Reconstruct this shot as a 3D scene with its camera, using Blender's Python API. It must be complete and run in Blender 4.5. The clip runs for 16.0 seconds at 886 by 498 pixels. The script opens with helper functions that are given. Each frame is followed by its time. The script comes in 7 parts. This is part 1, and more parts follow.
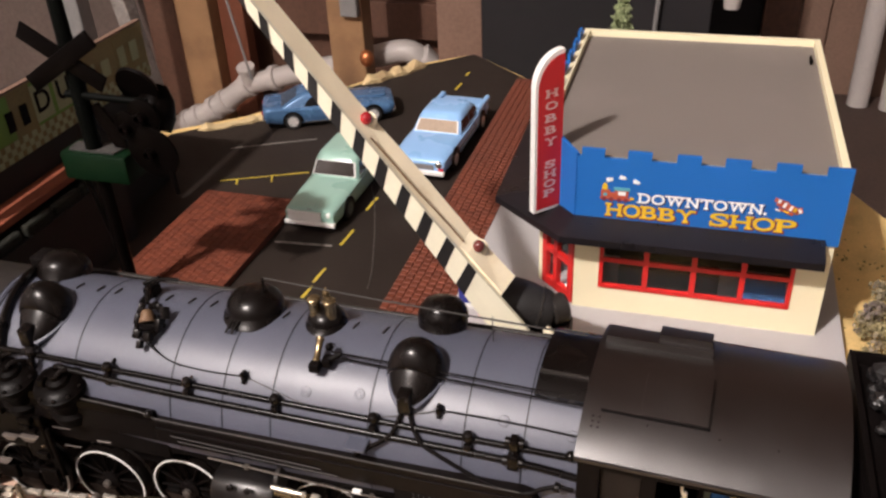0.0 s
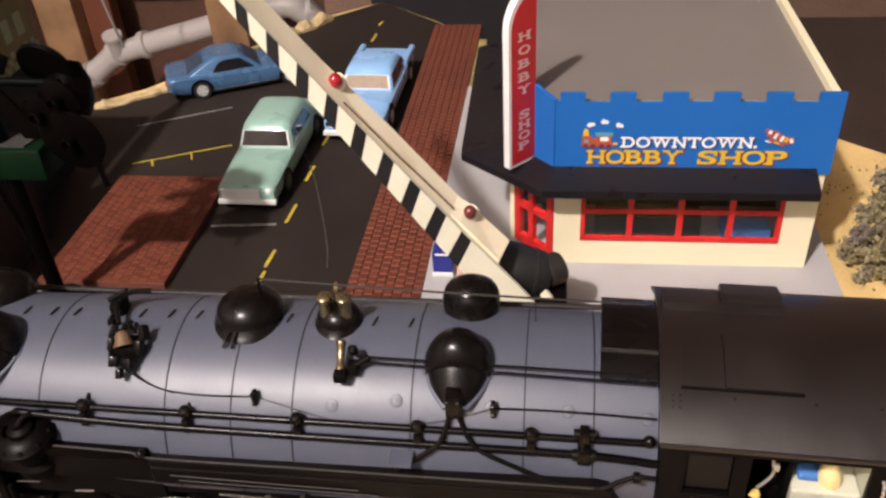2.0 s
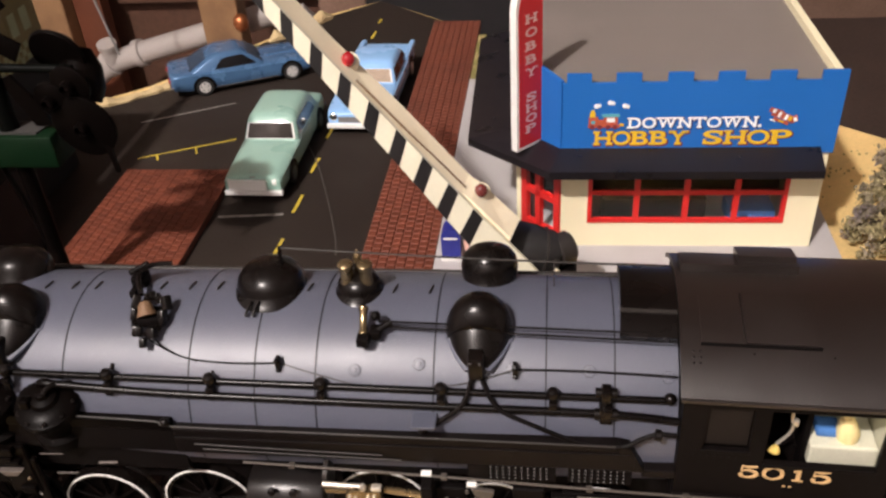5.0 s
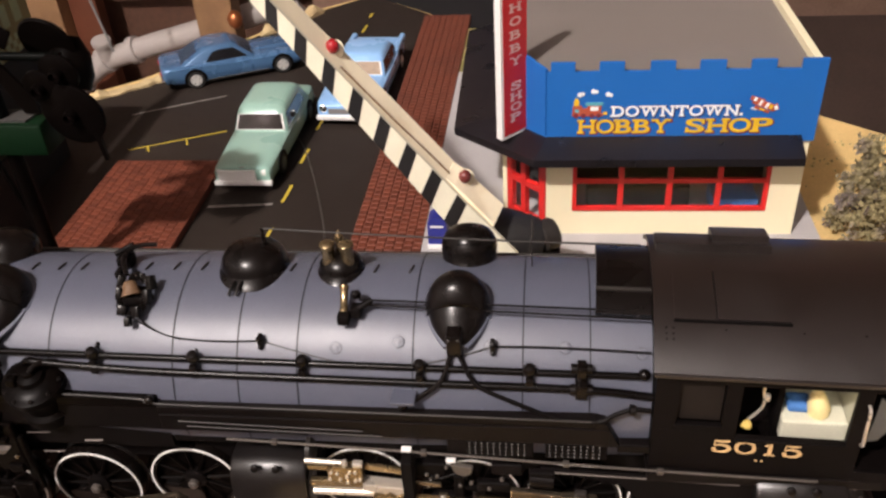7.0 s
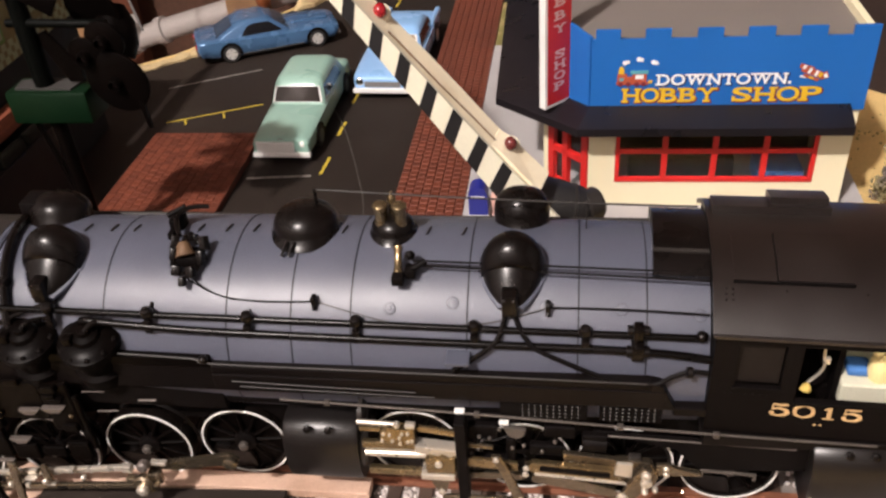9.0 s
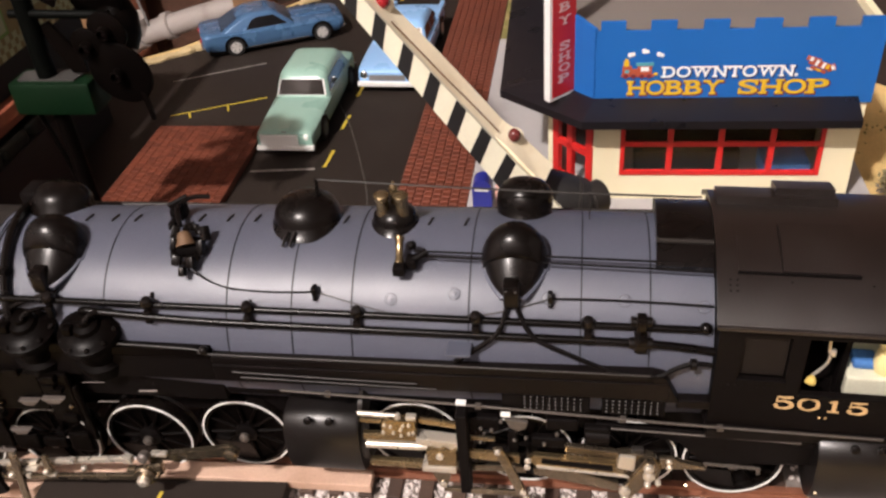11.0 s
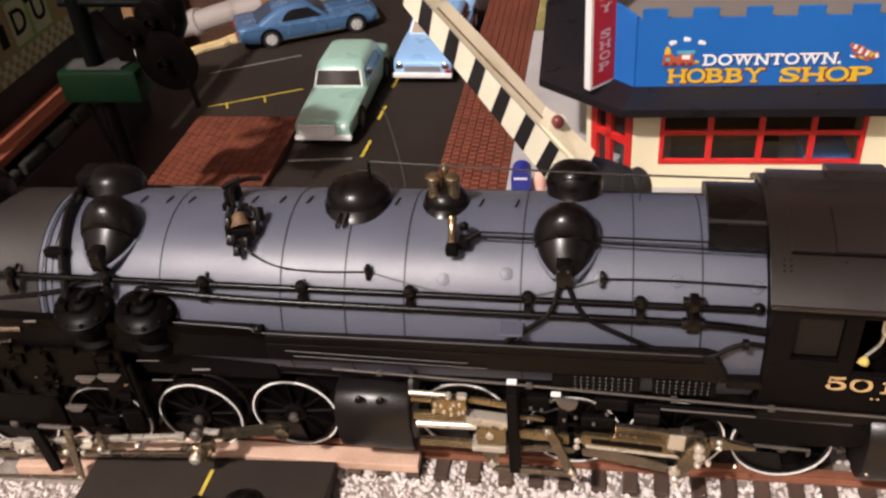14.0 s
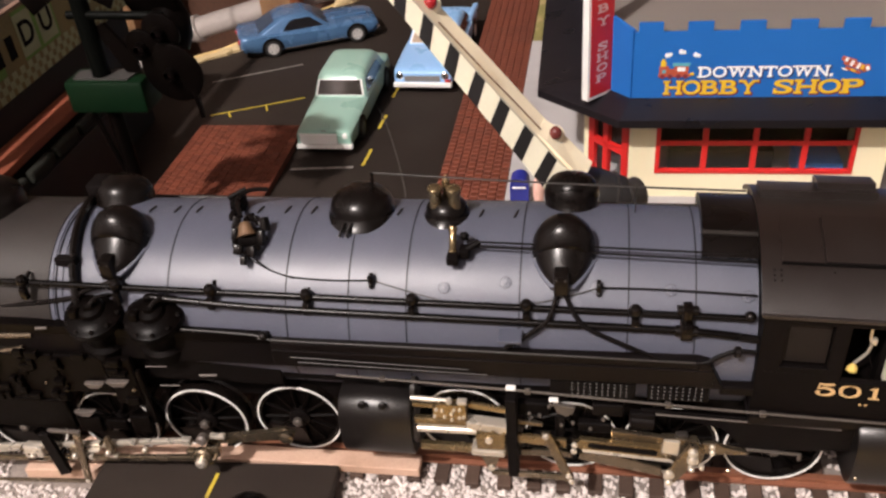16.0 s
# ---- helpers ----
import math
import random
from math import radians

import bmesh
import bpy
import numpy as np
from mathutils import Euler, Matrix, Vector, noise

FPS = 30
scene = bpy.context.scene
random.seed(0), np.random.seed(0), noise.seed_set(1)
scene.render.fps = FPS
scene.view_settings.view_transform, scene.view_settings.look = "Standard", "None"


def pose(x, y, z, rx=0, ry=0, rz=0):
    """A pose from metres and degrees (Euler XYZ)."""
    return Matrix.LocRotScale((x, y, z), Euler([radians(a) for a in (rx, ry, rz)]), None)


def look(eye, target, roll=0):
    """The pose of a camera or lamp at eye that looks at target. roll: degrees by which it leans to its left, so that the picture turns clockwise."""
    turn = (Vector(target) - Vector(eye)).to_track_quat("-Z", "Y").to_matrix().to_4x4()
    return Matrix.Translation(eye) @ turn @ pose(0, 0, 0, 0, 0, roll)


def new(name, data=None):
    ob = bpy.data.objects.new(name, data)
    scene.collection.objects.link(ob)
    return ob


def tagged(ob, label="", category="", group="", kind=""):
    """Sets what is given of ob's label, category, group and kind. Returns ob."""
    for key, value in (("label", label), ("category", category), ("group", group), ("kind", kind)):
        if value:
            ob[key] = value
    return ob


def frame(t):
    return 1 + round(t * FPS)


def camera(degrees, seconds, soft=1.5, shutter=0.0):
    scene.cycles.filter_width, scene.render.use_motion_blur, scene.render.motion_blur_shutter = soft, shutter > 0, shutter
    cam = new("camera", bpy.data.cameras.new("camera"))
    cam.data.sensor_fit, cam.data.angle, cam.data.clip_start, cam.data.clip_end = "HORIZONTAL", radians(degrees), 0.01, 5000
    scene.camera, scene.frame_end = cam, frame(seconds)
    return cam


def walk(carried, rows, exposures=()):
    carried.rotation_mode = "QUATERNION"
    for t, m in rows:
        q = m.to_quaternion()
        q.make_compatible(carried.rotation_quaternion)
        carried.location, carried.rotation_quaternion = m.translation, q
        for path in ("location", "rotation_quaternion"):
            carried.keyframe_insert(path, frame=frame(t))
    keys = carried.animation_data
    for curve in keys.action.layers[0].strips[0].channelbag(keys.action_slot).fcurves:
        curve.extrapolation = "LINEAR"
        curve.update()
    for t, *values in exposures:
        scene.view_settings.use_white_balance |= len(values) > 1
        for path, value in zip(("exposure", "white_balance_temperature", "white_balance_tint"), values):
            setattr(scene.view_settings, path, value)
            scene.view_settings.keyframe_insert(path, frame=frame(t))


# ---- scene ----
cam = camera(53.73, 16.0, soft=2.5)
# seconds, eye x, y, z, yaw, pitch, roll
ROWS = [
    (0, 0.00776, 0.00291, 0.24927, 17.982, -31.955, -2.675),
    (0.5, -0.00085, 0.01341, 0.25042, 17.118, -32.709, -3.083),
    (1, -0.01042, 0.01904, 0.24129, 15.203, -33.918, -3.676),
    (1.5, -0.02541, 0.02752, 0.23731, 11.269, -35.197, -3.730),
    (2, -0.03773, 0.02565, 0.23887, 9.050, -35.573, -3.687),
    (2.5, -0.04215, 0.02323, 0.23402, 8.810, -35.490, -3.309),
    (3, -0.04235, 0.01992, 0.23791, 9.099, -35.256, -3.959),
    (3.5, -0.04264, 0.01783, 0.23752, 9.395, -35.119, -4.619),
    (6, -0.04457, 0.01346, 0.22885, 7.955, -34.810, -3.687),
    (6.5, -0.03897, 0.01129, 0.22963, 8.048, -34.893, -3.705),
    (7, -0.03901, 0.00984, 0.22931, 8.140, -34.918, -3.967),
    (7.5, -0.04168, 0.00931, 0.22816, 8.412, -35.069, -4.174),
    (8, -0.04589, 0.00709, 0.22512, 8.950, -35.423, -4.465),
    (8.5, -0.04770, 0.00640, 0.22447, 9.577, -35.674, -4.649),
    (11, -0.04661, 0.00699, 0.22157, 10.466, -35.979, -4.898),
    (11.5, -0.04866, 0.00472, 0.22298, 10.949, -35.692, -4.937),
    (12, -0.04652, 0.00446, 0.22510, 11.268, -35.397, -5.035),
    (12.5, -0.04608, 0.00439, 0.22260, 11.314, -35.426, -5.138),
    (13, -0.04829, 0.00260, 0.22362, 11.571, -35.365, -5.515),
    (13.5, -0.05287, 0.00159, 0.22119, 11.933, -35.648, -5.806),
    (14, -0.05445, 0.00113, 0.21987, 12.053, -35.959, -5.596),
    (14.5, -0.05113, 0.00262, 0.22165, 11.642, -35.986, -5.362),
    (15, -0.05344, 0.00069, 0.22158, 11.524, -35.870, -5.317),
    (15.5, -0.05449, -0.00220, 0.22261, 11.717, -35.807, -5.321),
    (16, -0.05411, -0.00357, 0.22473, 11.868, -35.635, -5.403),
]


def aim(x, y, z, yaw, pitch, roll):
    a, b = radians(yaw), radians(pitch)
    ahead = (-math.sin(a) * math.cos(b), math.cos(a) * math.cos(b), math.sin(b))
    return look((x, y, z), (x + ahead[0], y + ahead[1], z + ahead[2]), roll)


walk(cam, [(r[0], aim(*r[1:])) for r in ROWS])

# ---- light ----
world = bpy.data.worlds.new("world")
scene.world = world
world.use_nodes = True
world.node_tree.nodes["Background"].inputs[0].default_value = (1.0, 0.78, 0.68, 1)
world.node_tree.nodes["Background"].inputs[1].default_value = 0.045


# a bare bulb hangs under the ceiling before the layout
bulb = bpy.data.lights.new("basement_bulb", "POINT")
bulb.energy, bulb.color, bulb.shadow_soft_size = 285, (1.0, 0.905, 0.865), 0.045
bulb_ob = new("basement_bulb", bulb)
bulb_ob.location = (-0.78, -1.08, 1.80)
scene.view_settings.exposure = 0.0

# ---- materials ----


def mat(name, colour, rough=0.5, metal=0.0, vary=0.12, scale=120.0, bump=0.0, fine=1500.0, second=None, amount=0.5, spread=0.12, coat=0.0, spec=0.5):
    """A painted, cast or stained surface: two sizes of variation, optional stains in a second colour, fine relief."""
    m = bpy.data.materials.new(name)
    m.use_nodes = True
    n, k = m.node_tree.nodes, m.node_tree.links
    p = n["Principled BSDF"]
    p.inputs["Roughness"].default_value, p.inputs["Metallic"].default_value = rough, metal
    p.inputs["Coat Weight"].default_value = coat
    p.inputs["Specular IOR Level"].default_value = spec
    co = n.new("ShaderNodeTexCoord")
    big, small = n.new("ShaderNodeTexNoise"), n.new("ShaderNodeTexNoise")
    big.inputs["Scale"].default_value, big.inputs["Detail"].default_value = scale, 5
    small.inputs["Scale"].default_value, small.inputs["Detail"].default_value = fine, 4
    k.new(co.outputs["Object"], big.inputs["Vector"])
    k.new(co.outputs["Object"], small.inputs["Vector"])
    info = n.new("ShaderNodeObjectInfo")
    add = n.new("ShaderNodeMath")
    add.operation = "ADD"
    k.new(big.outputs["Fac"], add.inputs[0])
    k.new(small.outputs["Fac"], add.inputs[1])
    ramp = n.new("ShaderNodeMapRange")
    ramp.inputs["From Min"].default_value, ramp.inputs["From Max"].default_value = 0.6, 1.4
    ramp.inputs["To Min"].default_value, ramp.inputs["To Max"].default_value = 1 - vary, 1 + vary
    k.new(add.outputs[0], ramp.inputs["Value"])
    rnd = n.new("ShaderNodeMapRange")
    rnd.inputs["To Min"].default_value, rnd.inputs["To Max"].default_value = 1 - spread, 1 + spread
    k.new(info.outputs["Random"], rnd.inputs["Value"])
    mul = n.new("ShaderNodeMath")
    mul.operation = "MULTIPLY"
    k.new(ramp.outputs[0], mul.inputs[0])
    if spread > 0.2:
        k.new(rnd.outputs[0], mul.inputs[1])
    else:
        mul.inputs[1].default_value = 1.0
    base = n.new("ShaderNodeMix")
    base.data_type = "RGBA"
    base.inputs[6].default_value, base.inputs[7].default_value = (*colour, 1), (*(second or colour), 1)
    if second:
        st = n.new("ShaderNodeTexNoise")
        st.inputs["Scale"].default_value, st.inputs["Detail"].default_value = scale * 0.6, 8
        k.new(co.outputs["Object"], st.inputs["Vector"])
        sr = n.new("ShaderNodeMapRange")
        sr.inputs["From Min"].default_value, sr.inputs["From Max"].default_value = 0.62 - 0.24 * amount, 0.80 - 0.24 * amount
        k.new(st.outputs["Fac"], sr.inputs["Value"])
        k.new(sr.outputs[0], base.inputs[0])
    else:
        base.inputs[0].default_value = 0
    tint = n.new("ShaderNodeVectorMath")
    tint.operation = "SCALE"
    k.new(base.outputs[2], tint.inputs[0])
    k.new(mul.outputs[0], tint.inputs["Scale"])
    k.new(tint.outputs[0], p.inputs["Base Color"])
    rr = n.new("ShaderNodeMapRange")
    rr.inputs["To Min"].default_value, rr.inputs["To Max"].default_value = max(0.03, rough - 0.10), min(1, rough + 0.10)
    k.new(big.outputs["Fac"], rr.inputs["Value"])
    k.new(rr.outputs[0], p.inputs["Roughness"])
    if bump:
        b = n.new("ShaderNodeBump")
        b.inputs["Strength"].default_value, b.inputs["Distance"].default_value = 0.6, bump
        k.new(small.outputs["Fac"], b.inputs["Height"])
        k.new(b.outputs[0], p.inputs["Normal"])
    return m


def glass(name, tint=(0.9, 0.9, 0.9)):
    m = bpy.data.materials.new(name)
    m.use_nodes = True
    p = m.node_tree.nodes["Principled BSDF"]
    p.inputs["Base Color"].default_value = (*tint, 1)
    p.inputs["Roughness"].default_value, p.inputs["Transmission Weight"].default_value, p.inputs["IOR"].default_value = 0.06, 1.0, 1.3
    return m


def glow(name, colour, strength):
    m = bpy.data.materials.new(name)
    m.use_nodes = True
    p = m.node_tree.nodes["Principled BSDF"]
    p.inputs["Base Color"].default_value = (*colour, 1)
    p.inputs["Emission Color"].default_value, p.inputs["Emission Strength"].default_value = (*colour, 1), strength
    return m


BOILER = mat("blue_grey_paint", (0.069, 0.0745, 0.101), 0.43, 0, 0.09, 45, 0.00003, 4000, (0.061, 0.066, 0.090), 0.4, spec=0.56)
SEAM = mat("dark_blue_grey_seam", (0.013, 0.0135, 0.017), 0.5, 0, 0.15, 90, spec=0.2)
GRAPHITE = mat("graphite_paint", (0.022, 0.019, 0.017), 0.40, 0, 0.10, 90, 0.00003, 3000, spec=0.28)
BLACK = mat("black_enamel", (0.0038, 0.0026, 0.0022), 0.28, 0, 0.15, 90, 0.00001, 3000, spec=0.23)
SATIN = mat("satin_black_paint", (0.0038, 0.0026, 0.0024), 0.42, 0, 0.15, 60, 0.00003, 3500, (0.0056, 0.0040, 0.0036), 0.3, spec=0.12)
DARK = mat("matt_black_paint", (0.0031, 0.0022, 0.0021), 0.55, 0, 0.2, 80, 0.00003, 2500, spec=0.08)
PIPEBLK = mat("dull_black_pipe", (0.0026, 0.0019, 0.0017), 0.26, 0, 0.15, 90, 0.00002, 3000, spec=0.14)
BRASS = mat("brass", (0.30, 0.225, 0.125), 0.26, 0.9, 0.18, 200, 0.00002, 2500, (0.22, 0.16, 0.085), 0.4)
STEEL = mat("bright_steel", (0.62, 0.57, 0.49), 0.29, 0.65, 0.12, 150, 0.00002, 2500)
NICKEL = mat("dull_nickel", (0.235, 0.19, 0.135), 0.25, 0.9, 0.3, 150, 0.00003, 2500, (0.15, 0.12, 0.09), 0.35)
WHITE = mat("white_paint", (0.78, 0.77, 0.74), 0.45, 0, 0.05, 150, 0.00002, 3000)
ROOFS = mat("satin_black_roof", (0.0085, 0.0054, 0.0042), 0.33, 0, 0.14, 60, 0.00003, 3500, spec=0.88)
GOLD = mat("gold_leaf_paint", (0.55, 0.36, 0.17), 0.45, 0, 0.08, 300, 0, 3000)
ROADM = mat("asphalt_card", (0.0215, 0.0160, 0.0128), 0.64, 0, 0.25, 25, 0.00012, 2200, (0.030, 0.0245, 0.021), 0.25, spec=0.20)
BRICK = mat("red_brick_plastic", (0.128, 0.034, 0.018), 0.58, 0, 0.16, 60, 0.00008, 2000, (0.100, 0.027, 0.015), 0.45, 0.21, spec=0.22)
MORTAR = mat("brick_joint", (0.118, 0.034, 0.020), 0.8, 0, 0.2, 100, 0.00005, 2500)
YELLOW = mat("yellow_road_paint", (0.55, 0.42, 0.04), 0.6, 0, 0.2, 200, 0.00003, 2500, (0.30, 0.23, 0.05), 0.3)
CHALK = mat("worn_white_line", (0.24, 0.22, 0.20), 0.7, 0, 0.3, 300, 0.00003, 2500, (0.08, 0.07, 0.065), 0.5)
SLAB = mat("grey_pavement_card", (0.40, 0.385, 0.385), 0.75, 0, 0.06, 30, 0.00004, 2500, (0.33, 0.315, 0.31), 0.4)
SAND = mat("tan_ground_paint", (0.70, 0.49, 0.20), 0.9, 0, 0.16, 40, 0.0004, 900, (0.50, 0.36, 0.15), 0.4)
MOSS = mat("olive_scatter", (0.20, 0.175, 0.055), 0.95, 0, 0.3, 120, 0.0006, 900, (0.40, 0.30, 0.14), 0.5)
FOAM = mat("cut_foam_edge", (0.50, 0.38, 0.20), 0.9, 0, 0.2, 90, 0.0006, 700, (0.30, 0.20, 0.10), 0.4)
CREAM = mat("cream_plastic", (0.80, 0.73, 0.50), 0.50, 0, 0.04, 40, 0.00002, 3000)
BLUE = mat("bright_blue_plastic", (0.013, 0.118, 0.40), 0.48, 0, 0.05, 40, 0.00003, 2500, spec=0.35)
RED = mat("red_plastic", (0.55, 0.016, 0.014), 0.42, 0, 0.06, 60, 0.00002, 2500)
SIGNRED = mat("crimson_print", (0.50, 0.016, 0.022), 0.45, 0, 0.06, 60, 0.00002, 2500)
ROOF = mat("grey_roof_plastic", (0.168, 0.146, 0.130), 0.62, 0, 0.07, 30, 0.00003, 2500, (0.185, 0.160, 0.144), 0.5)
AWNING = mat("black_awning_plastic", (0.0090, 0.0080, 0.0100), 0.30, 0, 0.1, 60, 0.00002, 2500)
# near-black that paints shade into the shop's inside and the diner
SHADEBLK = mat("dark_interior", (0.009, 0.0075, 0.007), 0.7, 0, 0.2, 60)
PRINTY = mat("yellow_print", (0.70, 0.44, 0.02), 0.5, 0, 0.05, 90)
PRINTW = mat("white_print", (0.85, 0.85, 0.84), 0.5, 0, 0.04, 90)
PRINTP = mat("pale_pink_print", (0.62, 0.40, 0.38), 0.5, 0, 0.08, 90)
PRINTD = mat("dark_red_print", (0.17, 0.02, 0.03), 0.5, 0, 0.05, 90)
PRINTN = mat("navy_print", (0.02, 0.025, 0.10), 0.5, 0, 0.05, 90)
PRINTO = mat("orange_print", (0.42, 0.085, 0.04), 0.5, 0, 0.05, 90)
PRINTT = mat("teal_print", (0.10, 0.35, 0.40), 0.5, 0, 0.05, 90)
MINT = mat("mint_car_paint", (0.285, 0.46, 0.385), 0.30, 0, 0.04, 60, 0, 3000, coat=0.4)
CARBLUE = mat("medium_blue_car_paint", (0.070, 0.155, 0.295), 0.26, 0.25, 0.05, 60, 0, 3000, coat=0.5)
SKY = mat("sky_blue_car_paint", (0.27, 0.49, 0.80), 0.28, 0, 0.04, 60, 0, 3000, coat=0.4)
CHROME = mat("chrome", (0.75, 0.74, 0.72), 0.22, 1, 0.05, 100)
TYRE = mat("black_rubber", (0.016, 0.015, 0.014), 0.7, 0, 0.15, 200)
PANE = mat("smoked_car_window", (0.035, 0.028, 0.026), 0.10, 0, 0.2, 60)
CABIN = mat("tan_car_seat", (0.30, 0.22, 0.15), 0.6, 0, 0.25, 300)
ARM = mat("aged_cream_plastic", (0.88, 0.79, 0.58), 0.50, 0, 0.10, 60, 0.00004, 2200, (0.72, 0.58, 0.36), 0.2)
ARMW = mat("cream_white_band", (0.79, 0.75, 0.58), 0.5, 0, 0.06, 90, 0.00002, 2200)
STRIPE = mat("black_band", (0.014, 0.013, 0.013), 0.5, 0, 0.15, 90)
LENS = mat("red_lamp_lens", (0.33, 0.012, 0.018), 0.12, 0, 0.1, 300, coat=0.8)
LENSD = mat("dull_red_lens", (0.13, 0.026, 0.024), 0.25, 0, 0.1, 300)
GREY = mat("grey_cast_metal", (0.19, 0.185, 0.18), 0.6, 0, 0.15, 120, 0.0001, 1500)
MAIL = mat("navy_blue_enamel", (0.018, 0.024, 0.22), 0.35, 0, 0.1, 100)
PINK = mat("pale_pink_plastic", (0.72, 0.44, 0.37), 0.5, 0, 0.1, 200)
WOOD = mat("bare_pine", (0.275, 0.154, 0.0715), 0.7, 0, 0.22, 18, 0.0002, 500, (0.165, 0.088, 0.0413), 0.45)
PLANK = mat("pinkish_basswood", (0.52, 0.35, 0.26), 0.65, 0, 0.15, 60, 0.00008, 1500, (0.42, 0.27, 0.19), 0.4)
TIE = mat("brown_tie_plastic", (0.055, 0.032, 0.022), 0.7, 0, 0.25, 150, 0.0001, 1500, spread=0.25)
RAIL = mat("rust_brown_rail", (0.235, 0.095, 0.055), 0.45, 0.3, 0.2, 200, 0.00003, 2000)
STONE = mat("pale_ballast_stone", (0.62, 0.56, 0.53), 0.85, 0, 0.25, 350, 0.0002, 1500, (0.36, 0.30, 0.27), 0.35)
BED = mat("ballast_bed", (0.20, 0.17, 0.15), 0.95, 0, 0.3, 300, 0.0005, 900)
PVC = mat("white_pvc", (0.446, 0.409, 0.384), 0.38, 0, 0.06, 12, 0.0001, 400)
COPPER = mat("copper_fitting", (0.525, 0.188, 0.075), 0.35, 0.8, 0.1, 80)
# green lowered so the relay box holds the crossbuck's shadow in its colour
GREEN = mat("dark_green_plastic", (0.0012, 0.0105, 0.0030), 0.5, 0, 0.1, 80, 0.00003, 2000, spec=0.15)
POSTG = mat("green_black_post", (0.0018, 0.0022, 0.0018), 0.5, 0, 0.1, 80, spec=0.05)
# plain black plastic, also the shade coloured onto the signal mast's foot
SIGBLK = mat("sooty_black_plastic", (0.0022, 0.0015, 0.0013), 0.36, 0, 0.2, 90, spec=0.05)
SIGNG = mat("lime_sign_panel", (0.14, 0.28, 0.05), 0.6, 0, 0.2, 60)
SIGNO = mat("olive_sign_panel", (0.21, 0.17, 0.065), 0.6, 0, 0.25, 60)
SIGNB = mat("dull_white_print", (0.33, 0.36, 0.21), 0.6, 0, 0.2, 80)
BROWNWALL = mat("brown_panel", (0.095, 0.0425, 0.025), 0.7, 0, 0.3, 6, 0.0005, 120, (0.13, 0.065, 0.04), 0.4)
PALE = mat("pale_brown_board", (0.18, 0.107, 0.075), 0.7, 0, 0.25, 8, 0.0003, 200, (0.125, 0.0725, 0.0475), 0.4)
VOID = mat("dark_cloth", (0.008, 0.007, 0.008), 0.9, 0, 0.3, 20)
FLOORM = mat("concrete_floor", (0.15, 0.105, 0.08), 0.85, 0, 0.25, 5, 0.0005, 150, (0.12, 0.095, 0.08), 0.4)
PLASTER = mat("dull_plaster", (0.34, 0.31, 0.30), 0.9, 0, 0.08, 3, 0.0004, 120)
BARK = mat("grey_brown_twig", (0.10, 0.075, 0.05), 0.9, 0, 0.25, 300, 0.0002, 1500)
LICHEN = mat("grey_olive_lichen", (0.24, 0.20, 0.10), 0.95, 0, 0.45, 110, 0.0004, 900, (0.15, 0.12, 0.115), 0.7)
FIR = mat("pale_green_flock", (0.28, 0.33, 0.17), 0.95, 0, 0.25, 120, 0.0006, 700)
# hedge green darkened to carry the shade beside the diner
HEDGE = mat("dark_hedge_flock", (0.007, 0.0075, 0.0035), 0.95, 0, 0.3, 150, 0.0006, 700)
COAL = mat("coal", (0.014, 0.013, 0.013), 0.35, 0, 0.3, 300, 0.0006, 500)
DENIM = mat("blue_cloth_print", (0.05, 0.16, 0.42), 0.7, 0, 0.1, 200)
OCHRE = mat("ochre_plastic", (0.62, 0.45, 0.12), 0.5, 0, 0.1, 200)
WINDOW = glass("clear_window")

# ---- mesh helpers: all lengths in millimetres ----
MM = 0.001


def thing(name, x, y, z, label, category, group="", kind="", turn=0.0):
    """An empty at a thing's base, x, y, z in millimetres."""
    ob = new(name)
    ob.empty_display_size = 0.005
    ob.matrix_world = pose(x * MM, y * MM, z * MM, 0, 0, turn)
    return tagged(ob, label, category, group, kind)


def part(name, bm, material, parent=None, label="", smooth=True, at=None):
    """Links a bmesh as one mesh object under a thing or a part."""
    for v in bm.verts:
        v.co *= MM
    bmesh.ops.recalc_face_normals(bm, faces=bm.faces)
    me = bpy.data.meshes.new(name)
    bm.to_mesh(me)
    bm.free()
    me.materials.append(material)
    me.polygons.foreach_set("use_smooth", [smooth] * len(me.polygons))
    if smooth:
        me.set_sharp_from_angle(angle=radians(38))
    ob = new(name, me)
    if parent:
        ob.parent = parent
    if at is not None:
        ob.matrix_basis = at
    if label:
        ob["label"] = label
    return ob


def again(ob, at, parent=None):
    """The same mesh once more, as a part of its own."""
    o = new(ob.name.split(".")[0], ob.data)
    o.parent = parent or ob.parent
    o.matrix_basis = at
    return o


def B():
    return bmesh.new()


def box(bm, x0, x1, y0, y1, z0, z1, bevel=0.0, m=None):
    r = bmesh.ops.create_cube(bm, size=1.0)
    vs = r["verts"]
    for v in vs:
        v.co = Vector(((x0 + x1) / 2 + v.co.x * (x1 - x0), (y0 + y1) / 2 + v.co.y * (y1 - y0), (z0 + z1) / 2 + v.co.z * (z1 - z0)))
    if m is not None:
        bmesh.ops.transform(bm, matrix=m, verts=vs)
    if bevel:
        es = list({e for v in vs for e in v.link_edges})
        bmesh.ops.bevel(bm, geom=es, offset=bevel, segments=2, profile=0.5, affect="EDGES")
    return bm


